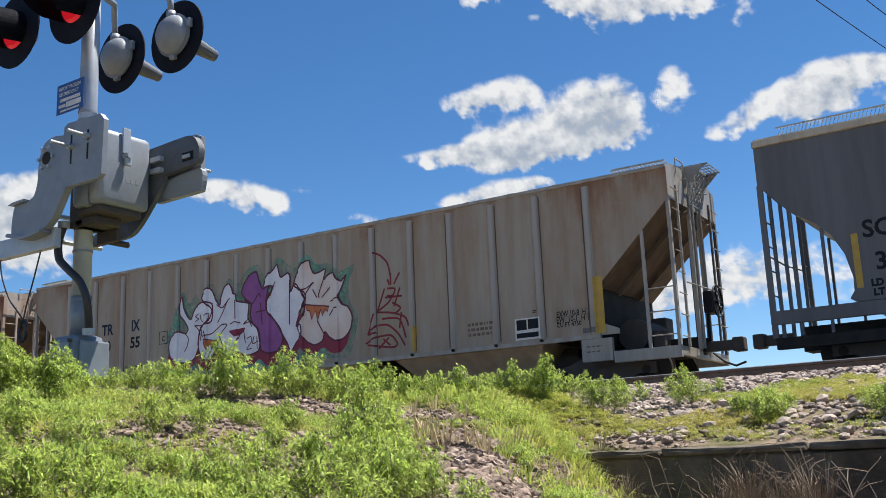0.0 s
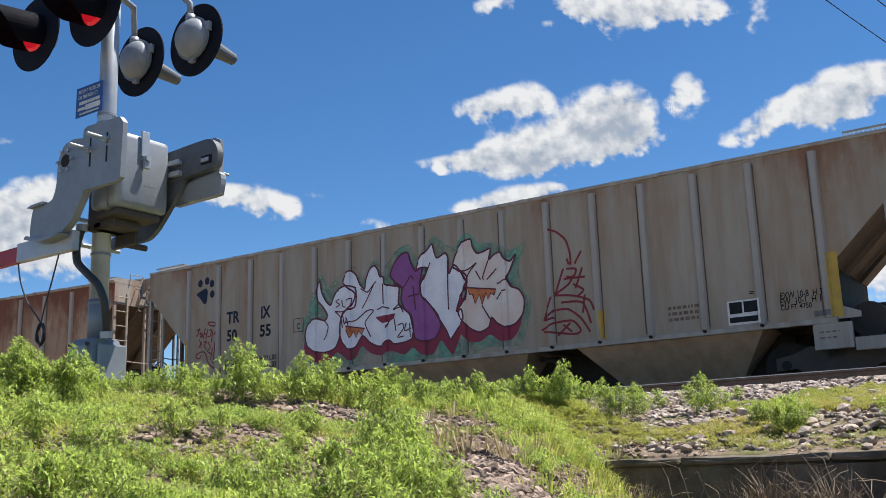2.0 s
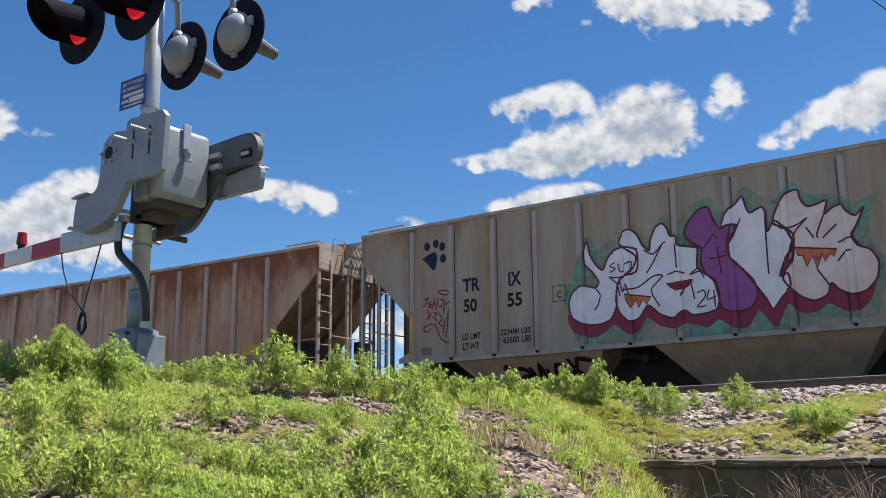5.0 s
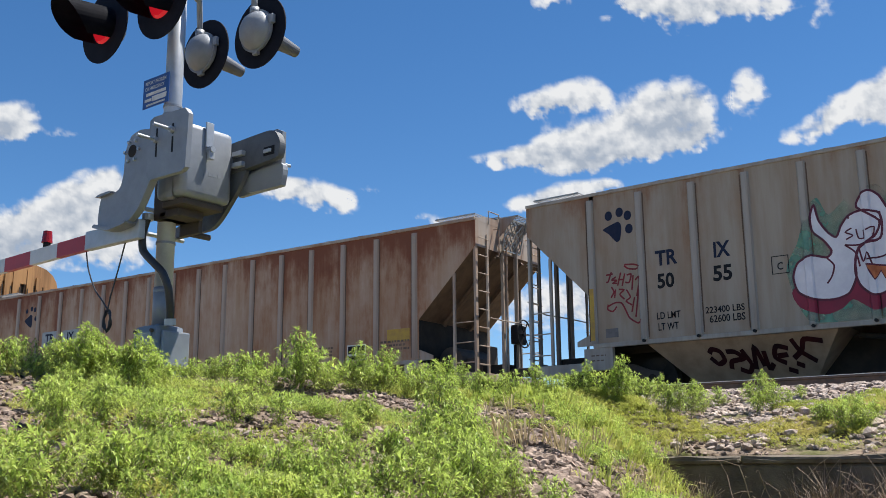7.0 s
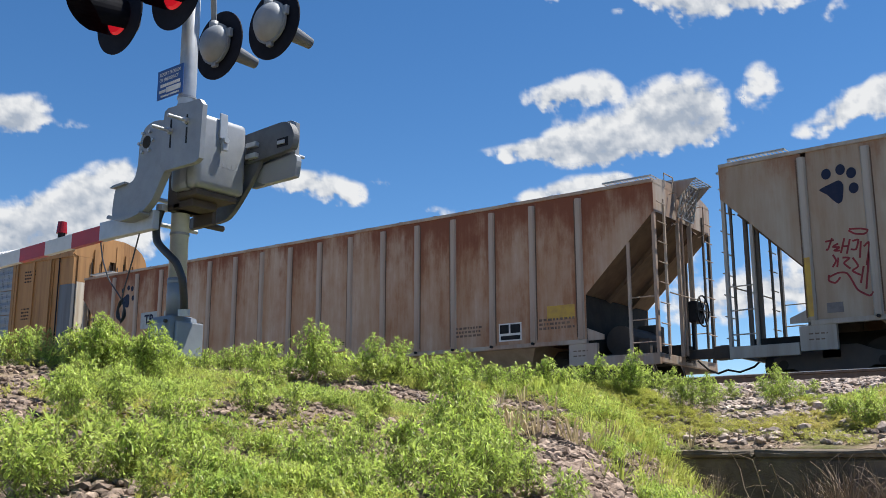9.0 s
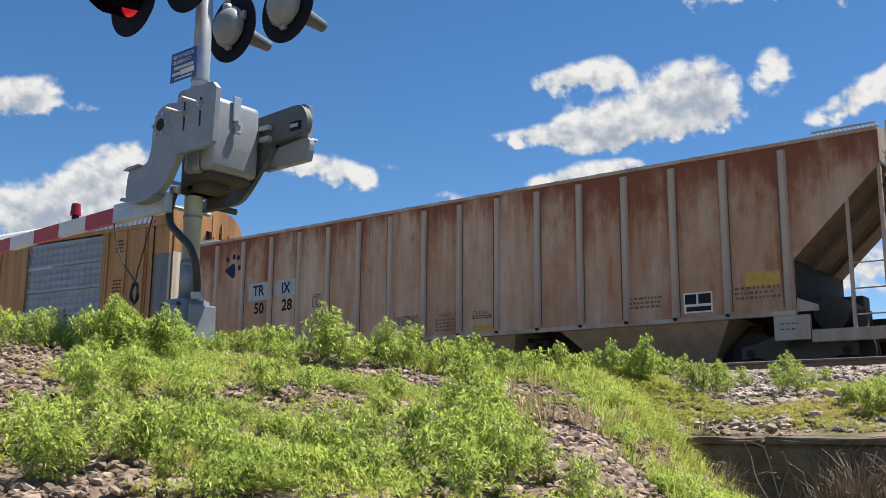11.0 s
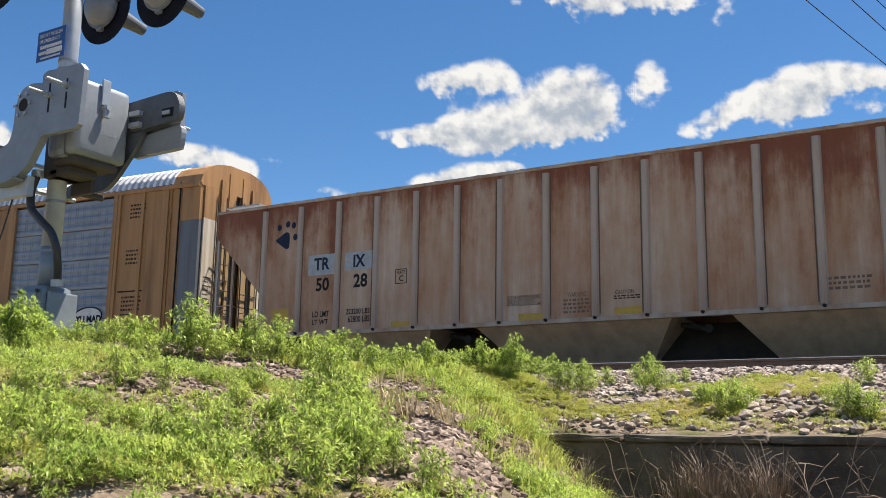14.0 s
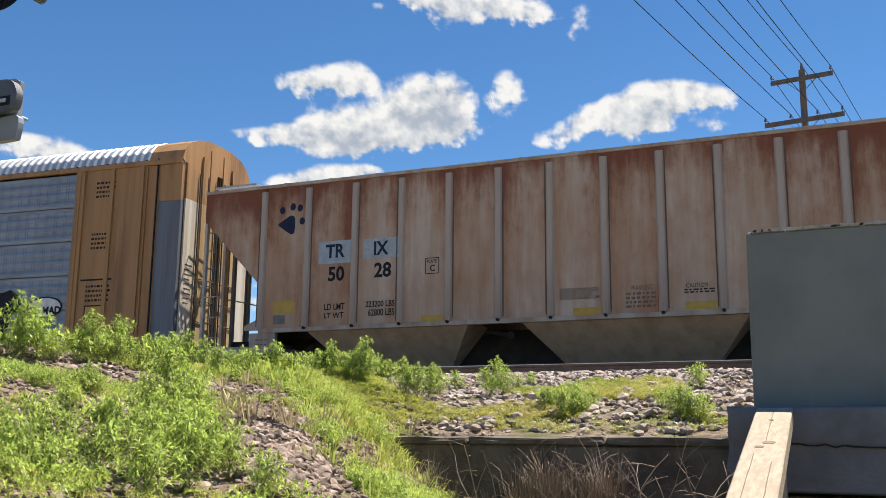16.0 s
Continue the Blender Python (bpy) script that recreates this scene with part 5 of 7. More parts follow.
for k in (0.03, 0.97):
    p = RA.lerp(RB, k)
    part("post", beam(B(), (p.x, p.y, -1.6 + EYE), (p.x, p.y, p.z - 0.125), 0.12, 0.12, 0.006), M_WOOD, rail_thing)
for k, w, nm, mt, rr in ((0.095, 0.0, "screw", M_IRON, 0.017), (0.24, 0.02, "knot", M_KNOT, 0.042), (0.265, -0.03, "knot", M_KNOT, 0.03), (0.6, 0.03, "screw", M_IRON, 0.017)):
    p = RA.lerp(RB, k) + Vector((w, 0, 0))
    part(nm, rod(B(), p - RN * 0.004, p + RN * 0.002, rr, seg=14), mt, rail_thing)
for k0, k1, w in ((0.02, 0.24, 0.0), (0.30, 0.75, -0.05), (0.34, 0.62, 0.06)):
    pts = [RA.lerp(RB, k0 + (k1 - k0) * i / 12) + Vector((w + 0.006 * noise.noise((i * 0.7, w * 30, 0)), 0, 0)) for i in range(13)]
    part("split", tube(B(), pts, 0.0028, 4), M_KNOT, rail_thing, "thin drying split along the grain")

# ---- crossing signal: mast, gate mechanism, lights ----
MX, MY, MZ = -6.3, 4.59, 0.66 + EYE
M_RED = mat("red_reflective_band", (0.42, 0.02, 0.03), 0.45, 0, (0.35, 0.02, 0.03), 5)
M_BAND = mat("white_reflective_band", (0.62, 0.64, 0.64), 0.45, 0, (0.52, 0.54, 0.54), 5)
M_DISC = mat("dull_black_disc", (0.008, 0.010, 0.018), 0.8, 0, (0.014, 0.016, 0.026), 6, spec=0.15)
# grey stands for light on the far visors, put into their base colour
M_VISOR = mat("sunlit_visor_grey", (0.13, 0.14, 0.16), 0.5, 0, (0.10, 0.11, 0.125), 6)
# far arm's shaded face is put into the base colour, together with grime
M_ARMSHADE = mat("shaded_grimy_arm", (0.12, 0.13, 0.145), 0.6, 0.1, (0.075, 0.08, 0.09), 5, (1, 1, 1), 0.1, 60)
M_RUBBER = mat("black_rubber_conduit", (0.022, 0.025, 0.03), 0.45, 0, (0.04, 0.04, 0.045), 8)
M_BLUE = mat("blue_sign_face", (0.02, 0.075, 0.26), 0.4, 0, (0.025, 0.08, 0.27), 6)
M_REDGLASS = mat("red_lamp_plastic", (0.30, 0.01, 0.012), 0.25, 0, (0.25, 0.01, 0.012), 5)


def glow(name, col, strength):
    m = bpy.data.materials.new(name)
    m.use_nodes = True
    b = m.node_tree.nodes["Principled BSDF"]
    b.inputs["Base Color"].default_value = (0.35, 0.005, 0.008, 1)
    b.inputs["Roughness"].default_value = 0.2
    b.inputs["Emission Color"].default_value = (*col, 1)
    b.inputs["Emission Strength"].default_value = strength
    return m


M_LENS = glow("lit_red_lens", (1.0, 0.02, 0.04), 0.3)


def rounded(pts, n=5):
    return [(p.x, p.y) for p in curve_pts(pts, n, True)]


sig = thing("crossing_signal", "railway crossing gate signal on a galvanised mast beside the track", "crossing signal", pose(MX, MY, MZ))
part("mast", rod(B(), (0, 0, 0.3), (0, 0, 4.2), 0.07, seg=28), M_GALV, sig, "galvanised steel mast", True)
for z in (0.62, 1.0, 1.95, 2.05, 2.12):
    part("mast_band", rod(B(), (0, 0, z), (0, 0, z + 0.018), 0.076, seg=24), M_ALU, sig)
part("mast_sleeve", rod(B(), (0, 0, 0.36), (0, 0, 0.66), 0.074, 0.073, seg=28), M_ALU, sig, "dirty sleeve above the base", True)
# base casting
bm = box(B(), -0.145, 0.125, -0.14, 0.13, 0.0, 0.36, 0.045)
box(bm, -0.165, 0.155, -0.16, 0.16, -0.30, 0.012, 0.006)
M_BASE = mat("blue_grey_cast_box", (0.20, 0.235, 0.28), 0.55, 0.1, (0.15, 0.18, 0.215), 4, (1, 1, 1), 0.08, 70)
base = part("junction_base", bm, M_BASE, sig, "silver cast junction box at the mast's foot")
part("base_cover", box(B(), 0.132, 0.16, -0.10, 0.15, 0.03, 0.31, 0.012), M_ALU, base, "removable cover plate")
part("base_ridge", box(B(), -0.12, 0.08, -0.155, -0.141, 0.05, 0.30, 0.006), M_ALU, base)
for dx, dz in ((-0.11, 0.31), (0.09, 0.31), (0.09, 0.05), (-0.11, 0.05)):
    part("bolt", rod(B(), (dx, -0.141, dz), (dx, -0.162, dz), 0.014, seg=8), M_IRON, base)
# mechanism housing
bm = box(B(), 0.12, 0.45, -0.21, 0.26, 1.29, 1.87, 0.05)
mech = part("gate_mechanism", bm, M_ALU, sig, "silver cast gate mechanism housing", True)
part("cover_rim", box(B(), 0.29, 0.312, -0.220, 0.270, 1.28, 1.88, 0.05), M_ALU, mech)
bm = box(B(), 0.15, 0.41, -0.17, 0.22, 1.235, 1.289, 0.02)
box(bm, 0.05, 0.30, -0.12, 0.12, 1.17, 1.24, 0.02)
box(bm, 0.0, 0.24, 0.12, 0.16, 1.08, 1.24, 0.01)
rod(bm, (0.10, 0.16, 1.10), (0.10, 0.34, 1.10), 0.025, seg=10)
box(bm, -0.02, 0.16, -0.12, 0.12, 1.17, 1.80, 0.02)
part("mounting_bracket", bm, M_IRON, mech, "grimy lower mounting plate")
bm = box(B(), 0.450, 0.468, -0.02, 0.05, 1.70, 1.90, 0.004)
rod(bm, (0.45, 0.015, 1.68), (0.51, 0.015, 1.68), 0.024, seg=8)
box(bm, 0.47, 0.50, -0.01, 0.04, 1.60, 1.66, 0.006)
tube(bm, [(0.485, 0.0, 1.65), (0.485, 0.0, 1.70), (0.485, 0.03, 1.70), (0.485, 0.03, 1.65)], 0.007, 6)
part("hasp", bm, M_GALV, mech, "cover hasp with padlock")
for y in (-0.02, 0.025, 0.07, 0.115, 0.16):
    part("cast_mark", box(B(), 0.446, 0.4512, y, y + 0.028, 1.48, 1.51), M_ALU, mech)
part("drive_shaft", rod(B(), (0.29, -0.22, 1.66), (0.29, -0.34, 1.66), 0.11, seg=20), M_ALU, mech)
part("drive_shaft", rod(B(), (0.29, 0.27, 1.66), (0.29, 0.44, 1.66), 0.11, seg=20), M_ALU, mech)
# near and far side arms: gate arm support plates and counterweight plates
NEAR_S = [(0.24, 1.80), (0.10, 1.82), (-0.01, 1.79), (-0.07, 1.68), (-0.08, 1.5), (-0.12, 1.40), (-0.22, 1.37), (-0.35, 1.365), (-0.38, 1.25), (-0.37, 1.13), (-0.2, 1.10), (0.0, 1.12), (0.13, 1.2), (0.22, 1.33), (0.34, 1.48), (0.50, 1.56), (0.48, 1.74)]
y0, y1 = -0.36, -0.30
arm = part("support_arm", prism(B(), rounded(NEAR_S), y0, y1), M_ALU, sig, "cast S-shaped gate arm support")
part("arm_flange", prism(B(), [(-0.40, 1.37), (-0.34, 1.385), (-0.2, 1.39), (-0.2, 1.372), (-0.36, 1.362)], y0 - 0.03, y1 + 0.03), M_ALU, arm)
part("arm_flange", prism(B(), rounded([(-0.41, 1.13), (-0.37, 1.115), (-0.2, 1.08), (0.0, 1.10), (0.0, 1.125), (-0.2, 1.105), (-0.38, 1.15)]), y0 - 0.03, y1 + 0.03), M_ALU, arm)
pl = [(0.27, 1.42), (0.29, 1.84), (0.33, 1.86), (0.70, 1.85), (0.745, 1.80), (0.73, 1.40), (0.69, 1.375), (0.31, 1.375)]
plate = part("counterweight", prism(B(), pl, y0 - 0.045, y0 - 0.004), M_ALU, sig, "flat silver counterweight plate")
for x in (0.38, 0.57):
    for z0, z1 in ((1.54, 1.66), (1.68, 1.76)):
        part("slot", box(B(), x - 0.008, x + 0.008, y0 - 0.048, y0 - 0.041, z0, z1), M_BLACK, plate)
for x, z in ((0.38, 1.67), (0.57, 1.71)):
    part("stud_bolt", rod(B(), (x, y0 - 0.045, z), (x, y0 - 0.215, z), 0.013, seg=10), M_GALV, plate, "protruding threaded stud")
    part("nut", rod(B(), (x, y0 - 0.045, z), (x, y0 - 0.075, z), 0.026, seg=6), M_GALV, plate)
part("hub_recess", rod(B(), (0.02, y0 - 0.004, 1.67), (0.02, y0 + 0.01, 1.67), 0.05, seg=16), M_DARK, arm)
for k in range(6):
    an = k * math.tau / 6
    x, z = 0.02 + 0.085 * math.cos(an), 1.67 + 0.085 * math.sin(an)
    part("hub_bolt", rod(B(), (x, y0 - 0.018, z), (x, y0, z), 0.014, seg=6), M_GALV, arm)
# far side: slotted upper bar, curved arm under the housing, rounded weight and its backing plate
bar = part("support_arm", prism(B(), rounded([(0.14, 1.78), (0.32, 1.79), (0.76, 1.81), (0.86, 1.78), (0.91, 1.69), (0.89, 1.59), (0.81, 1.57), (0.33, 1.54), (0.15, 1.54)]), 0.36, 0.42), M_ARMSHADE, sig, "grimy, shade-darkened slotted support arm on the far side")
part("curved_arm", prism(B(), rounded([(0.29, 1.55), (0.51, 1.56), (0.46, 1.44), (0.25, 1.21), (0.12, 1.13), (-0.11, 1.12), (-0.34, 1.12), (-0.37, 1.18), (-0.24, 1.23), (0.05, 1.25), (0.24, 1.34), (0.31, 1.47)]), 0.37, 0.41), M_ARMSHADE, bar)
bar.location = (0.03, -0.06, 0.03)
part("counterweight", prism(B(), rounded([(0.42, 1.51), (0.86, 1.55), (0.87, 1.39), (0.83, 1.37), (0.55, 1.37), (0.45, 1.4), (0.41, 1.46)]), 0.42, 0.47), M_ALU, bar, "rounded silver counterweight")
part("backing_plate", prism(B(), [(0.22, 1.85), (0.75, 1.86), (0.81, 1.83), (0.81, 1.4), (0.76, 1.39), (0.32, 1.38)], 0.475, 0.515), M_ALU, bar, "flat silver counterweight plate")
part("slot", box(B(), 0.73, 0.85, 0.357, 0.362, 1.61, 1.68, 0.0), M_BLACK, bar)
part("slot_block", box(B(), 0.74, 0.82, 0.345, 0.358, 1.6300000000000001, 1.66, 0.004), M_GALV, bar)
for z in (1.68, 1.59):
    part("adjuster", box(B(), 0.4, 0.52, 0.32, 0.362, z - 0.02, z + 0.02, 0.006), M_GALV, bar, "bolted adjuster block")
part("stud_bolt", rod(B(), (0.75, 0.515, 1.59), (0.75, 0.62, 1.59), 0.013, seg=10), M_GALV, bar)
for z in (1.14, 1.34):
    part("cross_tie", rod(B(), (-0.30, -0.30, z), (-0.30, 0.39, z), 0.02, seg=8), M_GALV, sig)
# gate arm, lowered across the road
garm = thing("gate_arm", "lowered red and white striped crossing gate arm", "gate arm", pose(MX, MY, MZ))
y0, y1 = -0.28, -0.235
part("arm_adapter", box(B(), -0.66, 0.05, y0 - 0.008, y1 + 0.008, 1.00, 1.15, 0.008), M_GALV, garm, "galvanised arm adapter")
x, k = -0.66, 0
while x > -7.5:
    x1 = x - 0.41
    s0, s1 = 0.065 - 0.003 * (-x), 0.065 - 0.003 * (-x1)
    c0, c1 = 1.065 - 0.022 * (-x - 0.66), 1.065 - 0.022 * (-x1 - 0.66)
    bm = prism(B(), [(x, c0 - s0), (x, c0 + s0), (x1, c1 + s1), (x1, c1 - s1)], y0, y1)
    part("stripe", bm, M_RED if k % 2 == 0 else M_BAND, garm, "red reflective stripe" if k % 2 == 0 else "white reflective stripe")
    x, k = x1, k + 1
for lx in (-1.27, -3.6, -7.2):
    lz = 1.065 - 0.022 * (-lx - 0.66)
    bm = rod(B(), (lx, -0.258, lz + 0.065), (lx, -0.258, lz + 0.10), 0.03, seg=10)
    lamp = part("arm_lamp", bm, M_BLACK, garm, "small red gate arm lamp")
    part("lamp_lens", rod(B(), (lx, -0.258, lz + 0.10), (lx, -0.258, lz + 0.20), 0.045, 0.036, seg=14), M_REDGLASS, lamp)
part("lamp_cable", tube(B(), [(-0.1 - 0.35 * i, -0.24, 1.135 - 0.0075 * i + 0.006 * math.sin(i)) for i in range(20)], 0.007, 6), M_RUBBER, garm)
# conduit and dangling wire
hose = [(-0.02, -0.16, 1.20), (-0.05, -0.18, 1.06), (-0.03, -0.18, 0.93), (0.08, -0.17, 0.83), (0.17, -0.14, 0.74), (0.21, -0.11, 0.62), (0.19, -0.07, 0.48), (0.16, -0.04, 0.36)]
hp = [Vector((a.x, 0, a.y)) for a in curve_pts([(p[0], p[2]) for p in hose], 5)]
hy = [p.x for p in curve_pts([(p[1], i) for i, p in enumerate(hose)], 5)]
for p, y in zip(hp, hy):
    p.y = y
conduit = part("conduit", tube(B(), hp, 0.030, 12), M_RUBBER, sig, "black flexible conduit", True)
part("conduit_collar", rod(B(), (0.16, -0.04, 0.35), (0.163, -0.045, 0.40), 0.045, seg=14), M_GALV, conduit)
part("conduit_collar", rod(B(), (-0.02, -0.16, 1.17), (-0.02, -0.16, 1.22), 0.045, seg=14), M_GALV, conduit)
bm = B()
wl = curve_pts([(-0.72, 1.07), (-0.66, 0.86), (-0.55, 0.68), (-0.42, 0.56), (-0.36, 0.50)], 5)
tube(bm, [(p.x, -0.24, p.y) for p in wl], 0.006, 6)
tube(bm, [(-0.17, -0.24, 1.03), (-0.25, -0.24, 0.8), (-0.33, -0.24, 0.6), (-0.36, -0.24, 0.49)], 0.006, 6)
for k in range(4):
    tube(bm, [(-0.355 + (0.035 + 0.006 * k) * math.cos(a * math.tau / 16 + k), -0.24 + 0.01 * math.sin(a * math.tau / 16 * 2 + k), 0.41 + (0.09 - 0.008 * k) * math.sin(a * math.tau / 16 + k)) for a in range(17)], 0.006, 6)
part("hanging_wire", bm, M_RUBBER, sig, "coiled black wire hanging from the arm")
# notice plate
sign = part("notice_plate", box(B(), -0.265, 0.07, -0.10, -0.094, 2.14, 2.39, 0.002), M_BLUE, sig, "blue emergency notice plate")
for text, z, sz in (("REPORT PROBLEM", 2.335, 0.042), ("OR EMERGENCY", 2.288, 0.042)):
    bm = lettering(text, sz, 0.0005)
    w = max(v.co.x for v in bm.verts)
    bmesh.ops.scale(bm, vec=(0.27 / w if len(text) > 12 else 0.25 / w, 1, 1), verts=bm.verts[:])
    bmesh.ops.translate(bm, vec=(-0.235, -0.103, z), verts=bm.verts[:])
    part("notice_text", bm, M_WHITE, sign)
bm = B()
for i in range(10):
    box(bm, -0.22 + 0.026 * i, -0.20 + 0.026 * i, -0.103, -0.1005, 2.24, 2.266)
box(bm, -0.235, -0.15, -0.103, -0.1005, 2.192, 2.216)
for i in range(12):
    box(bm, -0.21 + 0.02 * i, -0.195 + 0.02 * i, -0.103, -0.1005, 2.155, 2.17)
part("notice_bars", bm, M_WHITE, sign)
part("notice_label", box(B(), -0.14, 0.045, -0.103, -0.1005, 2.185, 2.228), M_WHITE, sign, "white number strip")
bm = box(B(), -0.02, 0.02, -0.094, -0.06, 2.2, 2.22)
box(bm, -0.02, 0.02, -0.094, -0.06, 2.32, 2.34)
part("notice_clamp", bm, M_GALV, sign)


def signal_light(x, y, facing, lit):
    """Flasher: disc, housing behind it, hood in front, on a bracket. facing: -1 towards the near road, +1 beyond the track."""
    z, r = 2.90, 0.315
    f = facing
    bm = rod(B(), (x, y, z), (x, y + f * 0.012, z), r, seg=40)
    disc = part("flasher", bm, M_DISC, sig, "round black background disc of a flasher")
    bm = B()
    bmesh.ops.create_uvsphere(bm, u_segments=24, v_segments=12, radius=0.172, matrix=Matrix.Translation((x, y - f * 0.03, z)) @ Matrix.Diagonal((1, 0.75, 1, 1)))
    for v in list(bm.verts):
        if (v.co.y - y) * f > 0:
            v.co.y = y
    part("lamp_housing", bm, M_ALU, disc, "silver domed lamp housing", True)
    bm = rod(B(), (x, y - f * 0.02, z), (x, y - f * 0.045, z), 0.188, seg=28)
    box(bm, x + 0.16, x + 0.21, y - f * 0.03 - 0.02, y - f * 0.03 + 0.02, z + 0.02, z + 0.10, 0.008)
    box(bm, x - 0.03, x + 0.03, y - f * 0.03 - 0.02, y - f * 0.03 + 0.02, z - 0.215, z - 0.175, 0.008)
    part("housing_rim", bm, M_ALU, disc)
    part("lens", rod(B(), (x, y + f * 0.013, z), (x, y + f * 0.035, z), 0.15, 0.13, seg=28), M_LENS if lit else M_REDGLASS, disc, "red signal lens")
    bm = B()                         # hood: upper half tube, tapering at its lower lip
    n, ln, hr = 24, (0.46 if f < 0 else 0.40), (0.165 if f < 0 else 0.075)
    a0 = [bm.verts.new((x + hr * math.cos(math.pi * (i / n * 1.56 - 0.28)), y + f * 0.014, z + hr * math.sin(math.pi * (i / n * 1.56 - 0.28)))) for i in range(n + 1)]
    a1 = [bm.verts.new((x + hr * 0.9 * math.cos(math.pi * (i / n * 1.56 - 0.28)), y + f * (0.014 + ln * ((0.45 if f < 0 else 0.8) + (0.55 if f < 0 else 0.2) * max(0.0, math.sin(math.pi * i / n)))), z - 0.04 + hr * 0.9 * math.sin(math.pi * (i / n * 1.56 - 0.28)))) for i in range(n + 1)]
    for i in range(n):
        bm.faces.new((a0[i], a0[i + 1], a1[i + 1], a1[i]))
    bmesh.ops.solidify(bm, geom=bm.faces[:], thickness=0.004)
    if f > 0:
        bm.free()
        bm = rod(B(), (x, y + 0.014, z + 0.01), (x + 0.01, y + 0.42, z - 0.04), 0.09, 0.05, seg=18)
    part("hood", bm, M_DISC if f < 0 else M_VISOR, disc, "long black visor" if f < 0 else "long visor coloured a sunlit grey")
    bm = tube(B(), [(x, y - f * 0.06, z + 0.16), (x, y - f * 0.07, z + 0.30), (x * 0.75, y - f * 0.16, z + 0.42), (x * 0.4, 0.06 * -f, z + 0.46)], 0.028, 10)
    rod(bm, (x, y - f * 0.06, z + 0.13), (x, y - f * 0.06, z + 0.20), 0.042, seg=12)
    part("light_bracket", bm, M_ALU, sig, "grey crossarm bracket", True)


signal_light(-0.60, -0.27, -1, True)
signal_light(0.17, -0.27, -1, True)
signal_light(-0.40, 0.60, 1, False)
signal_light(0.32, 0.60, 1, False)
part("crossarm", rod(B(), (-0.45, 0, 3.36), (0.45, 0, 3.36), 0.035, seg=14), M_GALV, sig)

# ---- utility pole beyond the train ----
M_POLE = mat("grey_pole_timber", (0.17, 0.14, 0.12), 0.9, 0, (0.11, 0.09, 0.08), 2, (6, 6, 0.5), 0.2, 30)
pole = thing("utility_pole", "grey timber utility pole with two crossarms behind the train", "utility pole", pose(-2.0, 45.0, -0.5 + EYE, 0, 0, -9))
part("pole_shaft", rod(B(), (0, 0, 0), (0, 0, 17.1), 0.2, 0.14, seg=14), M_POLE, pole)
PIN = []
for z, w in ((16.7, 1.35), (14.75, 1.72)):
    arm = part("crossarm", box(B(), -w, w, -0.21, -0.15, z - 0.16, z + 0.06, 0.01), M_POLE, pole)
    for s in (-1, 1):
        part("brace", beam(B(), (s * 0.7, -0.22, z - 0.1), (0, -0.22, z - 0.75), 0.05, 0.02), M_POLE, arm)
    for x in ((-w + 0.05, w - 0.08) if z > 16 else (-w + 0.05, -0.55, 0.6, w - 0.08)):
        bm = rod(B(), (x, -0.18, z + 0.06), (x, -0.18, z + 0.2), 0.015, seg=6)
        rod(bm, (x, -0.18, z + 0.16), (x, -0.18, z + 0.24), 0.075, 0.05, seg=10)
        rod(bm, (x, -0.18, z + 0.25), (x, -0.18, z + 0.31), 0.05, 0.04, seg=10)
        part("insulator", bm, M_BLUEGREY, arm, "dark pin insulator")
        PIN.append((x, z + 0.3))
bm = rod(B(), (0, 0, 17.1), (0, 0, 17.3), 0.06, seg=8)
rod(bm, (0, 0, 17.3), (0, 0, 17.42), 0.07, 0.04, seg=8)
part("top_insulator", bm, M_BLUEGREY, pole)
PIN.append((0, 17.4))
wm = pose(-2.0, 45.0, -0.5 + EYE, 0, 0, -9)
for x, z in PIN:
    a = wm @ Vector((x, -0.18, z))
    b = a + Vector((-8.0, -50.0, 0.6))
    c = a + Vector((6.4, 40.0, 0.3))
    for nm, e in (("near", b), ("far", c)):
        bm = B()
        tube(bm, [a.lerp(e, i / 16) + Vector((0, 0, -0.9 * 4 * (i / 16) * (1 - i / 16))) for i in range(17)], 0.016, 5)
        single("overhead_wire", bm, M_BLACK, "thin black overhead wire strung from the utility pole", "wire", group="overhead wires")


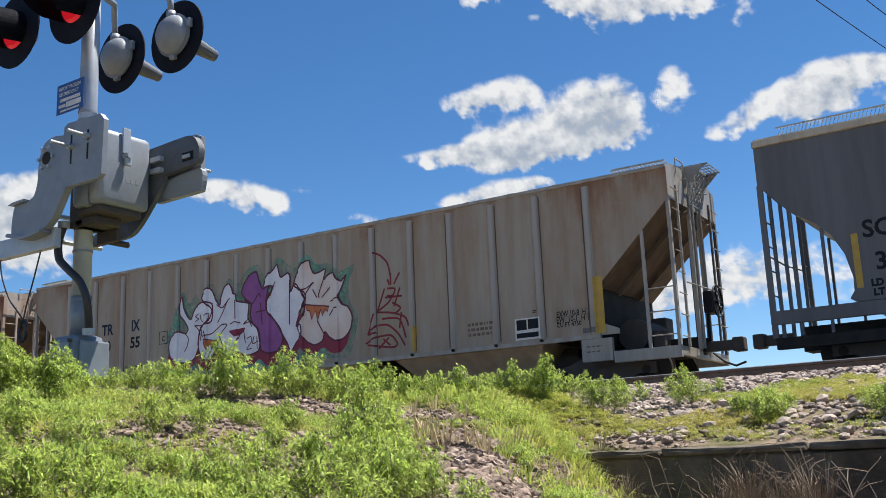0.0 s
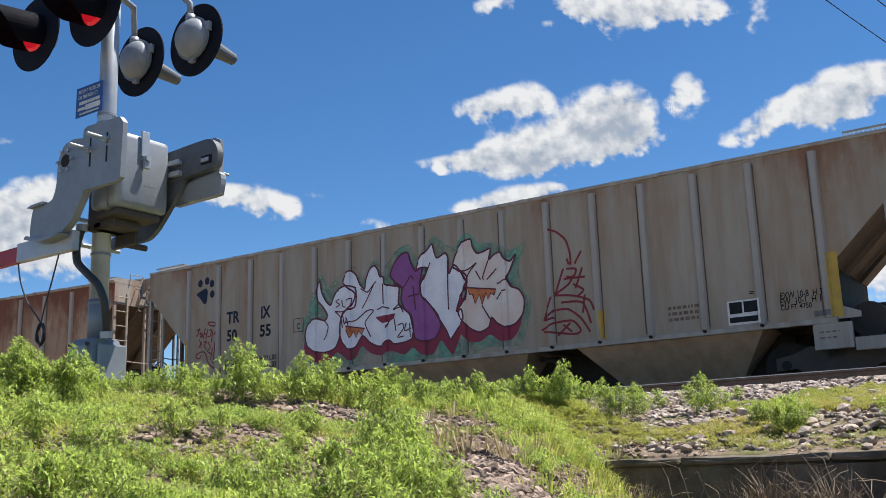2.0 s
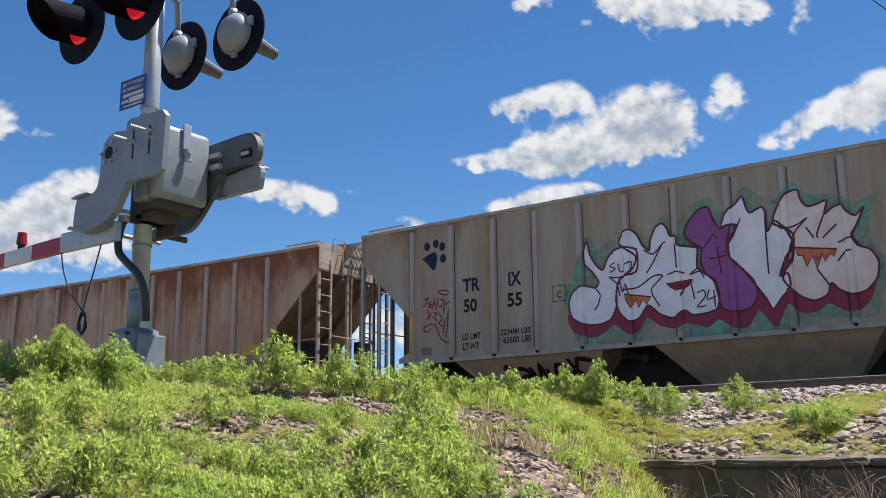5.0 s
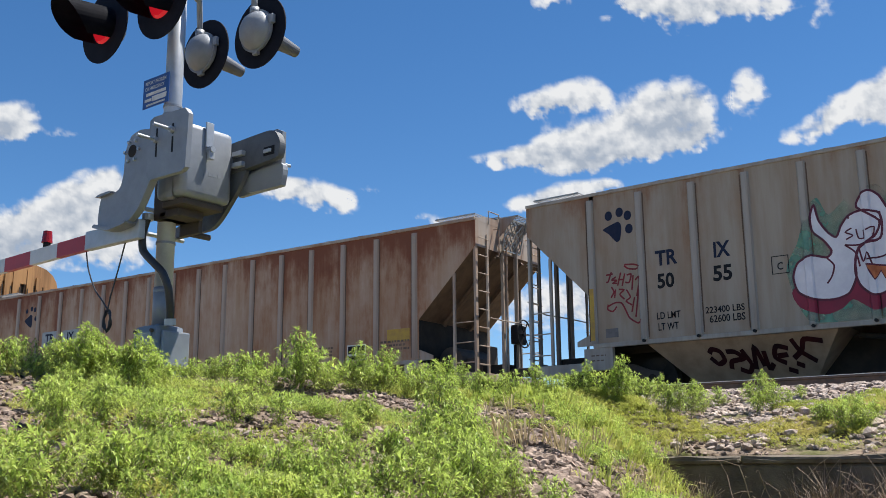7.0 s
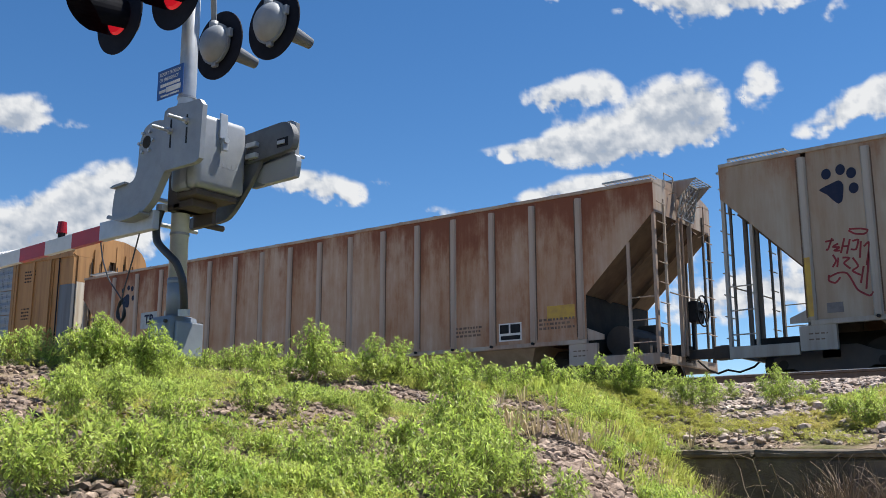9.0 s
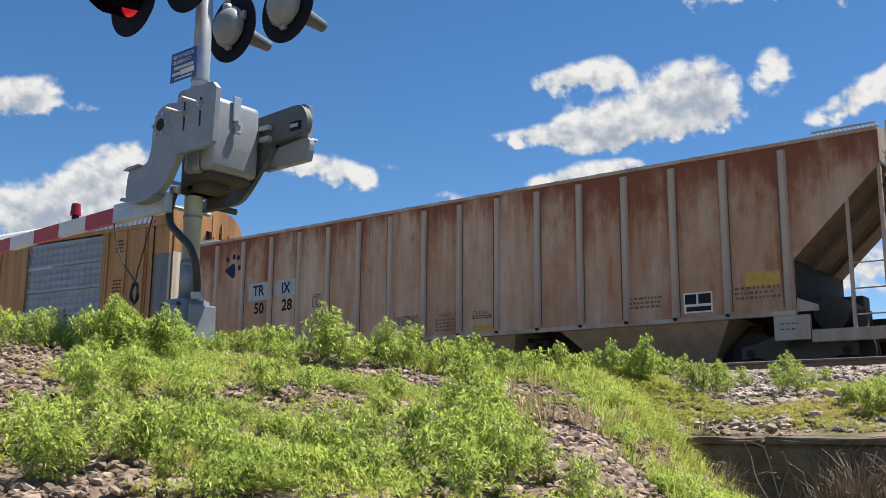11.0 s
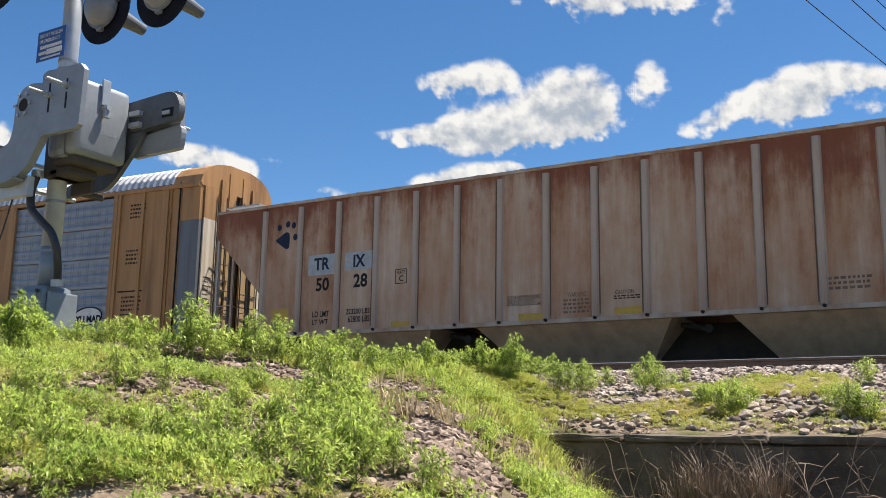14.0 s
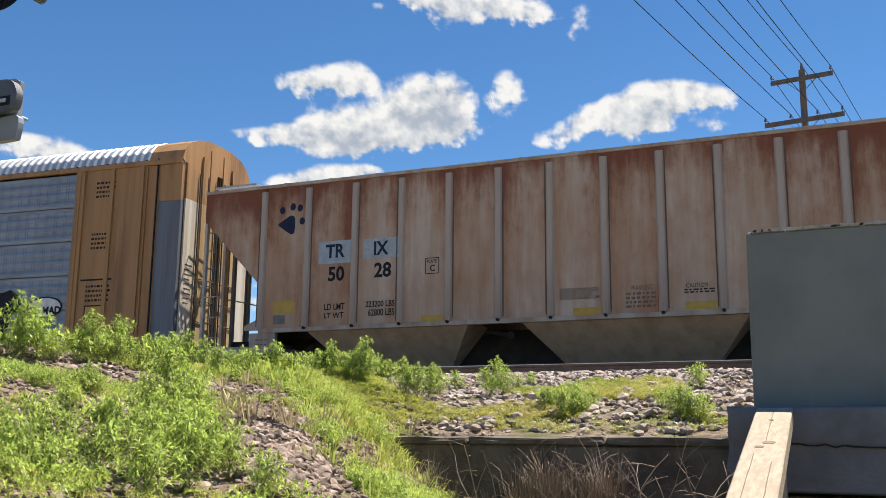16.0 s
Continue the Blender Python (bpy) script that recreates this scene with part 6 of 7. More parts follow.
# ---- clouds, far off ----
def cloud_material():
    m = bpy.data.materials.new("cumulus")
    m.use_nodes = True
    N, L = m.node_tree.nodes, m.node_tree.links
    N.remove(N["Principled BSDF"])
    at = N.new("ShaderNodeAttribute")
    at.attribute_name = "cloud_body"
    sh = N.new("ShaderNodeAttribute")
    sh.attribute_name = "cloud_shade"
    tc = N.new("ShaderNodeTexCoord")
    no = N.new("ShaderNodeTexNoise")
    no.inputs["Scale"].default_value, no.inputs["Detail"].default_value, no.inputs["Roughness"].default_value = 0.010, 9.0, 0.64
    L.new(tc.outputs["Object"], no.inputs["Vector"])
    ad = N.new("ShaderNodeMath")
    ad.operation = 'MULTIPLY_ADD'
    ad.inputs[1].default_value = 0.8
    L.new(no.outputs["Fac"], ad.inputs[0])
    L.new(at.outputs["Fac"], ad.inputs[2])
    mr = N.new("ShaderNodeMapRange")
    mr.interpolation_type = 'SMOOTHSTEP'
    mr.inputs["From Min"].default_value, mr.inputs["From Max"].default_value = 0.20, 1.08
    L.new(ad.outputs[0], mr.inputs["Value"])
    cr = N.new("ShaderNodeMix")
    cr.data_type = 'RGBA'
    cr.inputs["A"].default_value, cr.inputs["B"].default_value = (0.30, 0.345, 0.415, 1), (0.63, 0.64, 0.65, 1)
    ma = N.new("ShaderNodeMath")
    ma.operation = 'MULTIPLY_ADD'
    ma.inputs[1].default_value = 0.9
    L.new(no.outputs["Fac"], ma.inputs[0])
    L.new(sh.outputs["Fac"], ma.inputs[2])
    m2 = N.new("ShaderNodeMapRange")
    m2.inputs["From Min"].default_value, m2.inputs["From Max"].default_value = 0.50, 1.12
    L.new(ma.outputs[0], m2.inputs["Value"])
    L.new(m2.outputs[0], cr.inputs["Factor"])
    # clouds glow by themselves; sunlit and shaded parts are painted into the colour
    em = N.new("ShaderNodeEmission")
    L.new(cr.outputs["Result"], em.inputs["Color"])
    tr = N.new("ShaderNodeBsdfTransparent")
    mx = N.new("ShaderNodeMixShader")
    L.new(mr.outputs[0], mx.inputs[0])
    L.new(tr.outputs[0], mx.inputs[1])
    L.new(em.outputs[0], mx.inputs[2])
    L.new(mx.outputs[0], N["Material Output"].inputs["Surface"])
    return m


M_CLOUD = cloud_material()

def puff(x, y, z):
    return sum(noise.noise((x * 2.1 ** k, y * 2.1 ** k, z + k)) * 0.6 ** k for k in range(4))


def make_cloud(lobes, R=3000.0, step=0.11):
    a0 = min(b[0] - b[2] for b in lobes) - 0.7
    a1 = max(b[0] + b[2] for b in lobes) + 0.7
    e0 = min(b[1] - b[3] for b in lobes) - 0.6
    e1 = max(b[1] + b[3] for b in lobes) + 0.6
    na, ne = int((a1 - a0) / step) + 1, int((e1 - e0) / step) + 1
    A, E = np.meshgrid(np.linspace(a0, a1, na), np.linspace(e0, e1, ne))
    fb = np.array([puff(a * 0.95, e * 1.25, 3.3) for a, e in zip(A.ravel(), E.ravel())]).reshape(A.shape)
    wa = np.array([noise.noise((a * 0.8, e * 0.8, 11.0)) for a, e in zip(A.ravel(), E.ravel())]).reshape(A.shape)

    def field(up, side):
        M = np.zeros(A.shape)
        for a, e, ra, re, w in lobes:
            r2 = ((A + side + 0.25 * wa - a) / (ra * 1.5)) ** 2 + ((E + up + 0.2 * fb - e) / (re * 1.5)) ** 2
            M += w * np.clip(1 - r2, 0, 1) ** 1.5
        return M

    M = field(0, 0)
    edge = np.minimum(np.minimum(A - a0, a1 - A), np.minimum(E - e0, e1 - E))
    D = np.minimum(np.minimum(M, 1.4) * 0.95 + 0.58 * fb * np.clip(M * 3, 0, 1) - 0.38, edge * 2 - 0.8)
    above = field(0.55, -0.35) + 0.6 * field(1.1, -0.7)      # cloud between this spot and the sun
    # painted light: brighter on the sun side, greyer below
    S = 0.66 - 0.15 * above + 0.38 * fb
    ar, er = np.radians(A), np.radians(E)
    co = np.stack([-np.sin(ar) * np.cos(er) * R, np.cos(ar) * np.cos(er) * R, np.sin(er) * R], -1).reshape(-1, 3)
    keep = D > -0.75
    fs = []
    for j in range(ne - 1):
        for i in range(na - 1):
            if keep[j, i] or keep[j + 1, i] or keep[j, i + 1] or keep[j + 1, i + 1]:
                fs.append((j * na + i, j * na + i + 1, (j + 1) * na + i + 1, (j + 1) * na + i))
    me = bpy.data.meshes.new("cloud")
    me.from_pydata(co.tolist(), [], fs)
    for nm, arr in (("cloud_body", D), ("cloud_shade", S)):
        me.attributes.new(nm, 'FLOAT', 'POINT').data.foreach_set("value", arr.ravel().astype(np.float32))
    me.materials.append(M_CLOUD)
    ob = tagged(new("cloud", me), "white fair-weather cumulus cloud far off in the sky", "cloud", "cumulus clouds", "structure")
    ob.location = (0, 0, EYE)
    return ob


def cloudscape():
    """The clouds, each from soft lobes: bearing, height above the horizon, half width, half height in degrees, density."""
    out = []
    out.append(make_cloud([(34.4, 17.4, 1.29, 0.39, 0.7), (32.9, 17.5, 1.45, 0.58, 1.0), (31.3, 17.7, 1.61, 0.84, 1.0), (29.8, 18.1, 1.77, 1.23, 1.0), (28.3, 17.8, 1.94, 1.16, 1.0), (26.8, 18.4, 1.94, 1.55, 1.0), (25.2, 19.1, 1.77, 1.77, 1.0), (23.7, 19.6, 1.77, 1.68, 1.0), (22.4, 19.5, 1.45, 1.55, 1.0), (22.0, 18.2, 1.23, 0.84, 0.9), (31.8, 20.5, 1.29, 0.65, 1.0), (30.2, 20.7, 1.45, 0.9, 1.0), (28.8, 21.0, 1.29, 0.84, 1.0), (27.8, 20.6, 0.9, 0.58, 0.8), (29.7, 16.9, 1.77, 0.52, 0.9), (24.3, 17.5, 1.61, 0.58, 0.8)]))      # broad cumulus over the train
    out.append(make_cloud([(19.2, 20.8, 0.84, 0.71, 0.9), (18.7, 19.9, 0.71, 0.58, 0.7), (19.9, 19.9, 0.77, 0.58, 0.6), (19.6, 18.8, 0.84, 0.52, 0.5)]))      # torn wisps beside it
    out.append(make_cloud([(16.5, 17.6, 1.16, 0.45, 0.7), (15.2, 18.1, 1.16, 0.58, 0.9), (14.4, 18.8, 0.97, 0.71, 0.9), (13.0, 18.9, 1.16, 0.84, 1.0), (11.7, 19.2, 1.45, 1.16, 1.0), (10.4, 19.7, 1.29, 0.9, 1.0), (9.2, 19.8, 1.29, 0.77, 1.0), (7.9, 19.6, 1.45, 0.77, 1.0), (6.7, 19.2, 0.97, 0.71, 1.0), (11.6, 18.0, 1.94, 0.58, 0.9), (10.1, 18.7, 1.61, 0.77, 1.0), (7.4, 18.0, 1.16, 0.45, 0.6)]))      # cumulus over the bridge end
    out.append(make_cloud([(25.2, 25.8, 1.29, 0.58, 1.0), (23.5, 25.3, 1.45, 0.71, 1.0), (22.4, 24.6, 1.16, 0.77, 1.0), (20.5, 25.0, 1.61, 0.77, 1.0), (18.6, 24.9, 1.61, 0.71, 1.0), (17.0, 24.5, 0.97, 0.52, 0.8), (14.9, 24.2, 0.81, 0.97, 0.5), (21.7, 26.6, 4.84, 1.29, 1.0)]))      # cumulus high above
    out.append(make_cloud([(32.8, 14.7, 0.97, 0.39, 0.8), (31.5, 15.0, 1.45, 0.58, 1.0), (29.9, 15.3, 1.45, 0.65, 1.0), (28.5, 15.5, 1.29, 0.58, 1.0), (27.5, 15.7, 0.71, 0.39, 0.8)]))      # low cumulus behind the roof line
    out.append(make_cloud([(46.5, 15.7, 0.81, 0.52, 1.0), (45.5, 15.5, 1.29, 0.77, 1.0), (44.1, 15.2, 1.16, 0.71, 1.0), (43.2, 14.9, 0.77, 0.71, 0.9), (47.7, 15.8, 1.29, 0.65, 1.0)]))      # small cumulus by the mast
    out.append(make_cloud([(41.6, 15.7, 0.84, 0.32, 0.5)]))      # faint shred
    out.append(make_cloud([(38.0, 14.0, 0.97, 0.32, 0.55), (38.9, 14.2, 0.65, 0.26, 0.4)]))      # faint shred low
    out.append(make_cloud([(61.2, 13.6, 1.16, 0.65, 0.8), (59.0, 14.3, 1.45, 0.84, 1.0), (57.7, 15.1, 1.29, 0.9, 1.0), (56.5, 15.6, 1.03, 0.71, 1.0), (62.0, 12.0, 1.61, 0.9, 1.0), (60.3, 12.4, 1.77, 1.16, 1.0), (58.6, 13.1, 1.77, 1.29, 1.0), (57.0, 13.7, 1.45, 1.29, 1.0), (59.4, 11.6, 2.9, 0.97, 1.0), (55.8, 11.9, 1.61, 1.16, 1.0), (62.2, 10.8, 1.94, 0.81, 1.0), (63.5, 12.4, 1.29, 0.97, 1.0)]))      # cumulus bank behind the gate
    out.append(make_cloud([(62.8, 18.1, 1.29, 0.84, 1.0), (61.7, 18.4, 1.03, 0.84, 1.0), (63.4, 17.8, 1.61, 0.97, 1.0), (60.8, 17.9, 0.58, 0.32, 0.6), (59.3, 17.9, 0.97, 0.26, 0.4)]))      # small cumulus beyond the gate
    out.append(make_cloud([(30.9, 26.3, 0.84, 0.45, 0.8), (29.9, 26.3, 0.71, 0.39, 0.7), (27.2, 25.0, 0.52, 0.26, 0.5)]))      # small cumulus overhead
    out.append(make_cloud([(16.0, 9.5, 5.0, 1.6, 1.0), (22.0, 8.5, 4.0, 1.2, 1.0)]))
    out.append(make_cloud([(30.0, 9.0, 5.0, 1.4, 1.0), (26.5, 11.0, 3.0, 1.5, 1.0)]))
    out.append(make_cloud([(38.0, 8.0, 4.0, 1.2, 1.0)]))
    out.append(make_cloud([(8.0, 9.0, 4.0, 1.5, 1.0)]))
    return out


clouds = cloudscape()


# ---- vegetation and stones ----
M_LEAF = mat("weed_leaf", (0.45, 0.54, 0.125), 0.42, 0, (0.29, 0.39, 0.085), 3, (1, 1, 1), 0, 40, 0.4, (0.47, 0.51, 0.14), 0.9, 0.4, 0.6, 0.52, 0.7, 0.0, 0.6, 0.5)
M_LEAF2 = mat("ground_cover_leaf", (0.46, 0.46, 0.11), 0.6, 0, (0.33, 0.39, 0.08), 2, (1, 1, 1), 0, 40, 0.3, (0.50, 0.44, 0.15), 0.6, 0.4, 0.6, 0.5, 0.7, 0.0, 0.4, 0.5)
M_STRAW = mat("dry_straw", (0.50, 0.42, 0.25), 0.8, 0, (0.36, 0.28, 0.16), 4, (1, 1, 1), 0, 40, 0.2, None, 1, 0.4, 0.65, 0.5, 0.7, 0.0, 0.35, 0.2)
M_GRASS = mat("yellowing_grass", (0.54, 0.55, 0.15), 0.6, 0, (0.42, 0.49, 0.11), 1.2, (1, 1, 1), 0, 40, 0.3, (0.52, 0.44, 0.18), 0.8, 0.4, 0.6, 0.52, 0.7, 0.0, 0.3, 0.45)
M_STEM = mat("weed_stem", (0.22, 0.26, 0.08), 0.7, 0, (0.24, 0.19, 0.08), 6)
M_DEAD = mat("dead_twig", (0.30, 0.235, 0.175), 0.85, 0, (0.16, 0.12, 0.09), 5, (1, 1, 1), 0, 40, 0.2, None, 1, 0.4, 0.65, 0.5, 0.7, 0.0, 0.3)
M_STONE = mat("ballast_stone", (0.44, 0.37, 0.325), 0.9, 0, (0.23, 0.175, 0.145), 9, (1, 1, 1), 0.5, 45, 0.3, (0.40, 0.33, 0.27), 3, 0.4, 0.6, 0.5, 0.7, 0.0, 0.4)
M_SCREE = mat("dusty_stone_chips", (0.33, 0.255, 0.205), 0.95, 0, (0.15, 0.11, 0.085), 12, (1, 1, 1), 0.5, 45, 0.2, None, 1, 0.4, 0.6, 0.5, 0.7, 0.0, 0.5)
M_STONE1 = mat("loose_stone", (0.46, 0.385, 0.335), 0.9, 0, (0.28, 0.22, 0.185), 9, (1, 1, 1), 0.5, 45, 0.3, (0.43, 0.35, 0.28), 3, 0.4, 0.6, 0.5, 0.7, 0.35)

rng = np.random.default_rng(11)


def leaf(base, way, length, width, droop):
    """One narrow leaf as six vertices, four faces."""
    way = way / np.linalg.norm(way)
    side = np.cross(way, (0, 0, 1.0))
    n = np.linalg.norm(side)
    side = side / n if n > 1e-3 else np.array((1.0, 0, 0))
    up = np.cross(side, way)
    mid = base + way * length * 0.45 + up * length * 0.08
    tip = base + way * length + np.array((0, 0, -droop * length))
    v = [base, mid + side * width / 2, mid - up * width * 0.15, mid - side * width / 2, tip]
    return v, [(0, 1, 2), (0, 2, 3), (1, 4, 2), (2, 4, 3)]


def weed(h, spread, llen, seed, step=0.0105):
    """A bushy upright annual: side shoots on a stem, narrow leaves along them and a star of leaves at each tip."""
    r = np.random.default_rng(seed)
    V, F, SV, SF = [], [], [], []

    def add(v, f, VV, FF):
        k = len(VV)
        VV.extend(v)
        FF.extend([tuple(i + k for i in q) for q in f])

    def stick(a, b, w):
        d = (b - a) / np.linalg.norm(b - a)
        s = np.cross(d, (0.3, 0.2, 0.9))
        s /= np.linalg.norm(s)
        t = np.cross(d, s)
        p = [a + w * s, a + w * (-0.5 * s + 0.87 * t), a + w * (-0.5 * s - 0.87 * t)]
        q = [b + 0.4 * w * s, b + 0.4 * w * (-0.5 * s + 0.87 * t), b + 0.4 * w * (-0.5 * s - 0.87 * t)]
        add(p + q, [(0, 1, 4, 3), (1, 2, 5, 4), (2, 0, 3, 5)], SV, SF)

    def foliate(a, b, l0, first):
        d = b - a
        L = np.linalg.norm(d)
        d = d / L
        s = np.cross(d, (0.31, 0.17, 0.94))
        s /= np.linalg.norm(s)
        u = np.cross(d, s)
        n = max(1, int(L * (1 - first) / step))
        for i in range(n):
            p = a + d * L * (first + (1 - first) * (i + r.random()) / n)
            turn = i * 2.4 + r.normal() * 0.4
            for an in (turn, turn + math.pi):
                way = d * r.uniform(0.35, 0.8) + math.cos(an) * s + math.sin(an) * u
                ll = l0 * r.uniform(0.65, 1.1)
                add(*leaf(p, way, ll, ll * 0.26, r.uniform(0.05, 0.45)), V, F)
        for i in range(7):
            an = i * math.tau / 7 + r.normal() * 0.2
            way = d * r.uniform(0.3, 1.3) + math.cos(an) * s + math.sin(an) * u
            ll = l0 * r.uniform(0.6, 1.0)
            add(*leaf(b, way, ll, ll * 0.27, r.uniform(0.0, 0.3)), V, F)

    top = np.array((0.06 * h * r.normal(), 0.06 * h * r.normal(), h - llen * 0.5))
    stick(np.zeros(3), top, 0.0034)
    foliate(top * 0.12, top, llen, 0.02)
    ns = int(8 + h * 84)
    for i in range(ns):
        t = 0.06 + 0.80 * i / ns
        a = i * 2.4 + r.normal() * 0.3
        L = spread * (1.0 - t) ** 1.0 * r.uniform(0.45, 1.25) + 0.02
        base = top * t
        tip = base + np.array((math.cos(a) * L, math.sin(a) * L, L * r.uniform(0.55, 1.15)))
        stick(base, tip, 0.0017)
        foliate(base, tip, llen * r.uniform(0.75, 1.05), 0.08)
    return np.array(V), F, np.array(SV), SF


def tuft(h, blades, seed, lean0=0.3, lean1=1.15, fine=1.0):
    r = np.random.default_rng(seed)
    V, F = [], []
    for _ in range(blades):
        a = r.uniform(0, math.tau)
        lean = r.uniform(lean0, lean1)
        L = h * r.uniform(0.5, 1.15)
        w = (0.003 + 0.003 * r.random()) * fine
        o = np.array((math.cos(a), math.sin(a), 0.0))
        s = np.array((-math.sin(a), math.cos(a), 0.0)) * w
        b = o * r.uniform(0, 0.04)
        m = b + o * L * lean * 0.4 + np.array((0, 0, L * 0.62))
        t = b + o * L * lean + np.array((0, 0, L * (0.95 - 0.45 * lean)))
        k = len(V)
        V += [b - s, b + s, m + s * 0.8, m - s * 0.8, t]
        F += [(k, k + 1, k + 2, k + 3), (k + 3, k + 2, k + 4)]
    return np.array(V), F


def scatter(name, variants, spots, material, label, category):
    """Joins many small copies of the variants into one mesh: spots are x, y, scale."""
    VV, FF, k = [], [], 0
    for i, (x, y, s) in enumerate(spots):
        V, F = variants[i % len(variants)]
        a = rng.uniform(0, math.tau)
        c, d = math.cos(a), math.sin(a)
        P = V * s
        P = np.stack([P[:, 0] * c - P[:, 1] * d + x, P[:, 0] * d + P[:, 1] * c + y, P[:, 2] + height(x, y) - 0.01], 1)
        VV.append(P)
        FF += [tuple(q + k for q in f) for f in F]
        k += len(V)
    me = bpy.data.meshes.new(name)
    me.from_pydata(np.concatenate(VV).tolist(), [], FF)
    me.materials.append(material)
    return tagged(new(name, me), label, category, kind="stuff")


def polar(az, d):
    return -math.sin(math.radians(az)) * d, math.cos(math.radians(az)) * d


def bare(x, y):
    """How bare the ground is here: patches of stones show between the weeds."""
    n = noise.noise((x * 0.75 + 3.1, y * 0.75, 1.7)) + 0.5 * noise.noise((x * 1.9, y * 1.9, 8.2))
    az, d = math.degrees(math.atan2(-x, y)), math.hypot(x, y)
    gully = math.exp(-((az - 31.2 - (d - 4.6) * 0.6) / 2.2) ** 2) * (3.5 < d < 5.8)      # stony gully at the mound's flank
    return n + 1.5 * gully


# tall weeds, each a plant of its own
KINDS = []
for i, (h, sp, ll) in enumerate(((0.14, 0.07, 0.032), (0.20, 0.085, 0.036), (0.27, 0.10, 0.040), (0.27, 0.12, 0.040), (0.36, 0.11, 0.043), (0.36, 0.135, 0.043), (0.46, 0.125, 0.044), (0.56, 0.14, 0.046))):
    V, F, SV, SF = weed(h, sp, ll, 20 + i)
    lm = bpy.data.meshes.new("foliage")
    lm.from_pydata(V.tolist(), [], F)
    lm.materials.append(M_LEAF)
    sm = bpy.data.meshes.new("stem")
    sm.from_pydata(SV.tolist(), [], SF)
    sm.materials.append(M_STEM)
    KINDS.append((lm, sm, h))


def plant_weed(az, d, tall):
    """Plants the kind nearest in height, tall metres high without its top leaves, at a bearing and distance from the path."""
    x, y = polar(az, d)
    near = sorted(KINDS, key=lambda k: abs(k[2] - tall))[:2]
    lm, sm, h = random.choice(near)
    size = "tall" if tall > 0.4 else "low" if tall < 0.2 else "bushy"
    t = thing("weed", size + " bright green weed with narrow leaves on the embankment", "weed", pose(x, y, height(x, y) - 0.01, random.uniform(-6, 6), random.uniform(-6, 6), random.uniform(0, 360)) @ Matrix.Scale(1.12 * tall / h, 4), "embankment weeds")
    st = new("stem", sm)
    st.parent = t
    tagged(st, kind="stuff")
    lf = new("foliage", lm)
    lf.parent = t


for az, d, h in [(62.5, 7.16, 0.24), (61.8, 7.2, 0.27), (61.0, 7.48, 0.26), (60.1, 7.28, 0.18), (59.5, 7.08, 0.26), (59.0, 6.76, 0.31), (58.2, 6.62, 0.38), (57.6, 6.8, 0.38), (57.1, 6.82, 0.35), (56.4, 6.66, 0.29), (55.6, 6.6, 0.31), (54.9, 6.62, 0.38), (54.2, 6.72, 0.27), (53.8, 6.9, 0.17), (58.5, 5.99, 0.18), (56.0, 6.03, 0.16), (63.6, 6.9, 0.29), (64.3, 6.67, 0.3)]:      # thicket round the mast
    plant_weed(az, d, h)
for az, d, h in [(52.2, 7.14, 0.18), (51.1, 6.98, 0.19), (50.2, 7.0, 0.19), (49.3, 6.76, 0.24), (48.3, 6.66, 0.25), (47.5, 6.58, 0.17), (46.4, 6.66, 0.24), (45.9, 6.5, 0.41), (45.3, 6.6, 0.3), (44.3, 6.88, 0.19), (43.3, 6.94, 0.23), (42.5, 7.0, 0.35), (41.7, 7.16, 0.22), (40.9, 7.28, 0.36), (40.2, 7.38, 0.23), (39.5, 7.48, 0.29), (38.4, 7.62, 0.3), (37.6, 7.68, 0.33), (36.7, 10.09, 0.34), (44.6, 6.72, 0.16), (42.2, 7.14, 0.19), (48.8, 6.46, 0.16)]:      # plants along the crest
    plant_weed(az, d, h)
for az, d, h in [(35.3, 10.09, 0.24), (34.4, 9.99, 0.23), (32.4, 7.75, 0.25), (31.1, 10.41, 0.25), (29.5, 10.17, 0.37), (28.7, 10.19, 0.28), (28.0, 10.19, 0.45), (27.4, 10.41, 0.33), (26.3, 10.99, 0.28), (33.2, 7.79, 0.14), (35.8, 7.74, 0.23), (33.9, 7.63, 0.2), (30.3, 10.17, 0.28), (26.8, 10.87, 0.33), (25.7, 12.39, 0.37), (31.8, 7.77, 0.16)]:      # small plants behind the yellow mat
    plant_weed(az, d, h)
for az, d, h in [(25.1, 10.2, 0.32), (24.5, 10.28, 0.35), (23.9, 10.38, 0.38), (23.2, 10.73, 0.34), (22.5, 11.71, 0.25), (20.7, 11.89, 0.24), (20.1, 11.77, 0.37), (19.6, 10.59, 0.33), (20.4, 10.69, 0.23), (18.8, 11.11, 0.21), (18.1, 11.69, 0.18), (17.1, 9.76, 0.21), (16.5, 9.8, 0.2), (15.9, 9.82, 0.25), (15.1, 9.64, 0.29)]:      # clumps on the shoulder
    plant_weed(az, d, h)
for az, d, h in [(9.5, 9.03, 0.32), (10.1, 9.29, 0.25), (8.9, 9.03, 0.27), (8.3, 8.95, 0.26), (8.4, 10.74, 0.29), (10.6, 9.54, 0.16), (15.9, 9.36, 0.29), (14.9, 9.46, 0.27), (17.2, 9.77, 0.22), (14.3, 9.7, 0.22)]:      # clumps towards the bridge
    plant_weed(az, d, h)
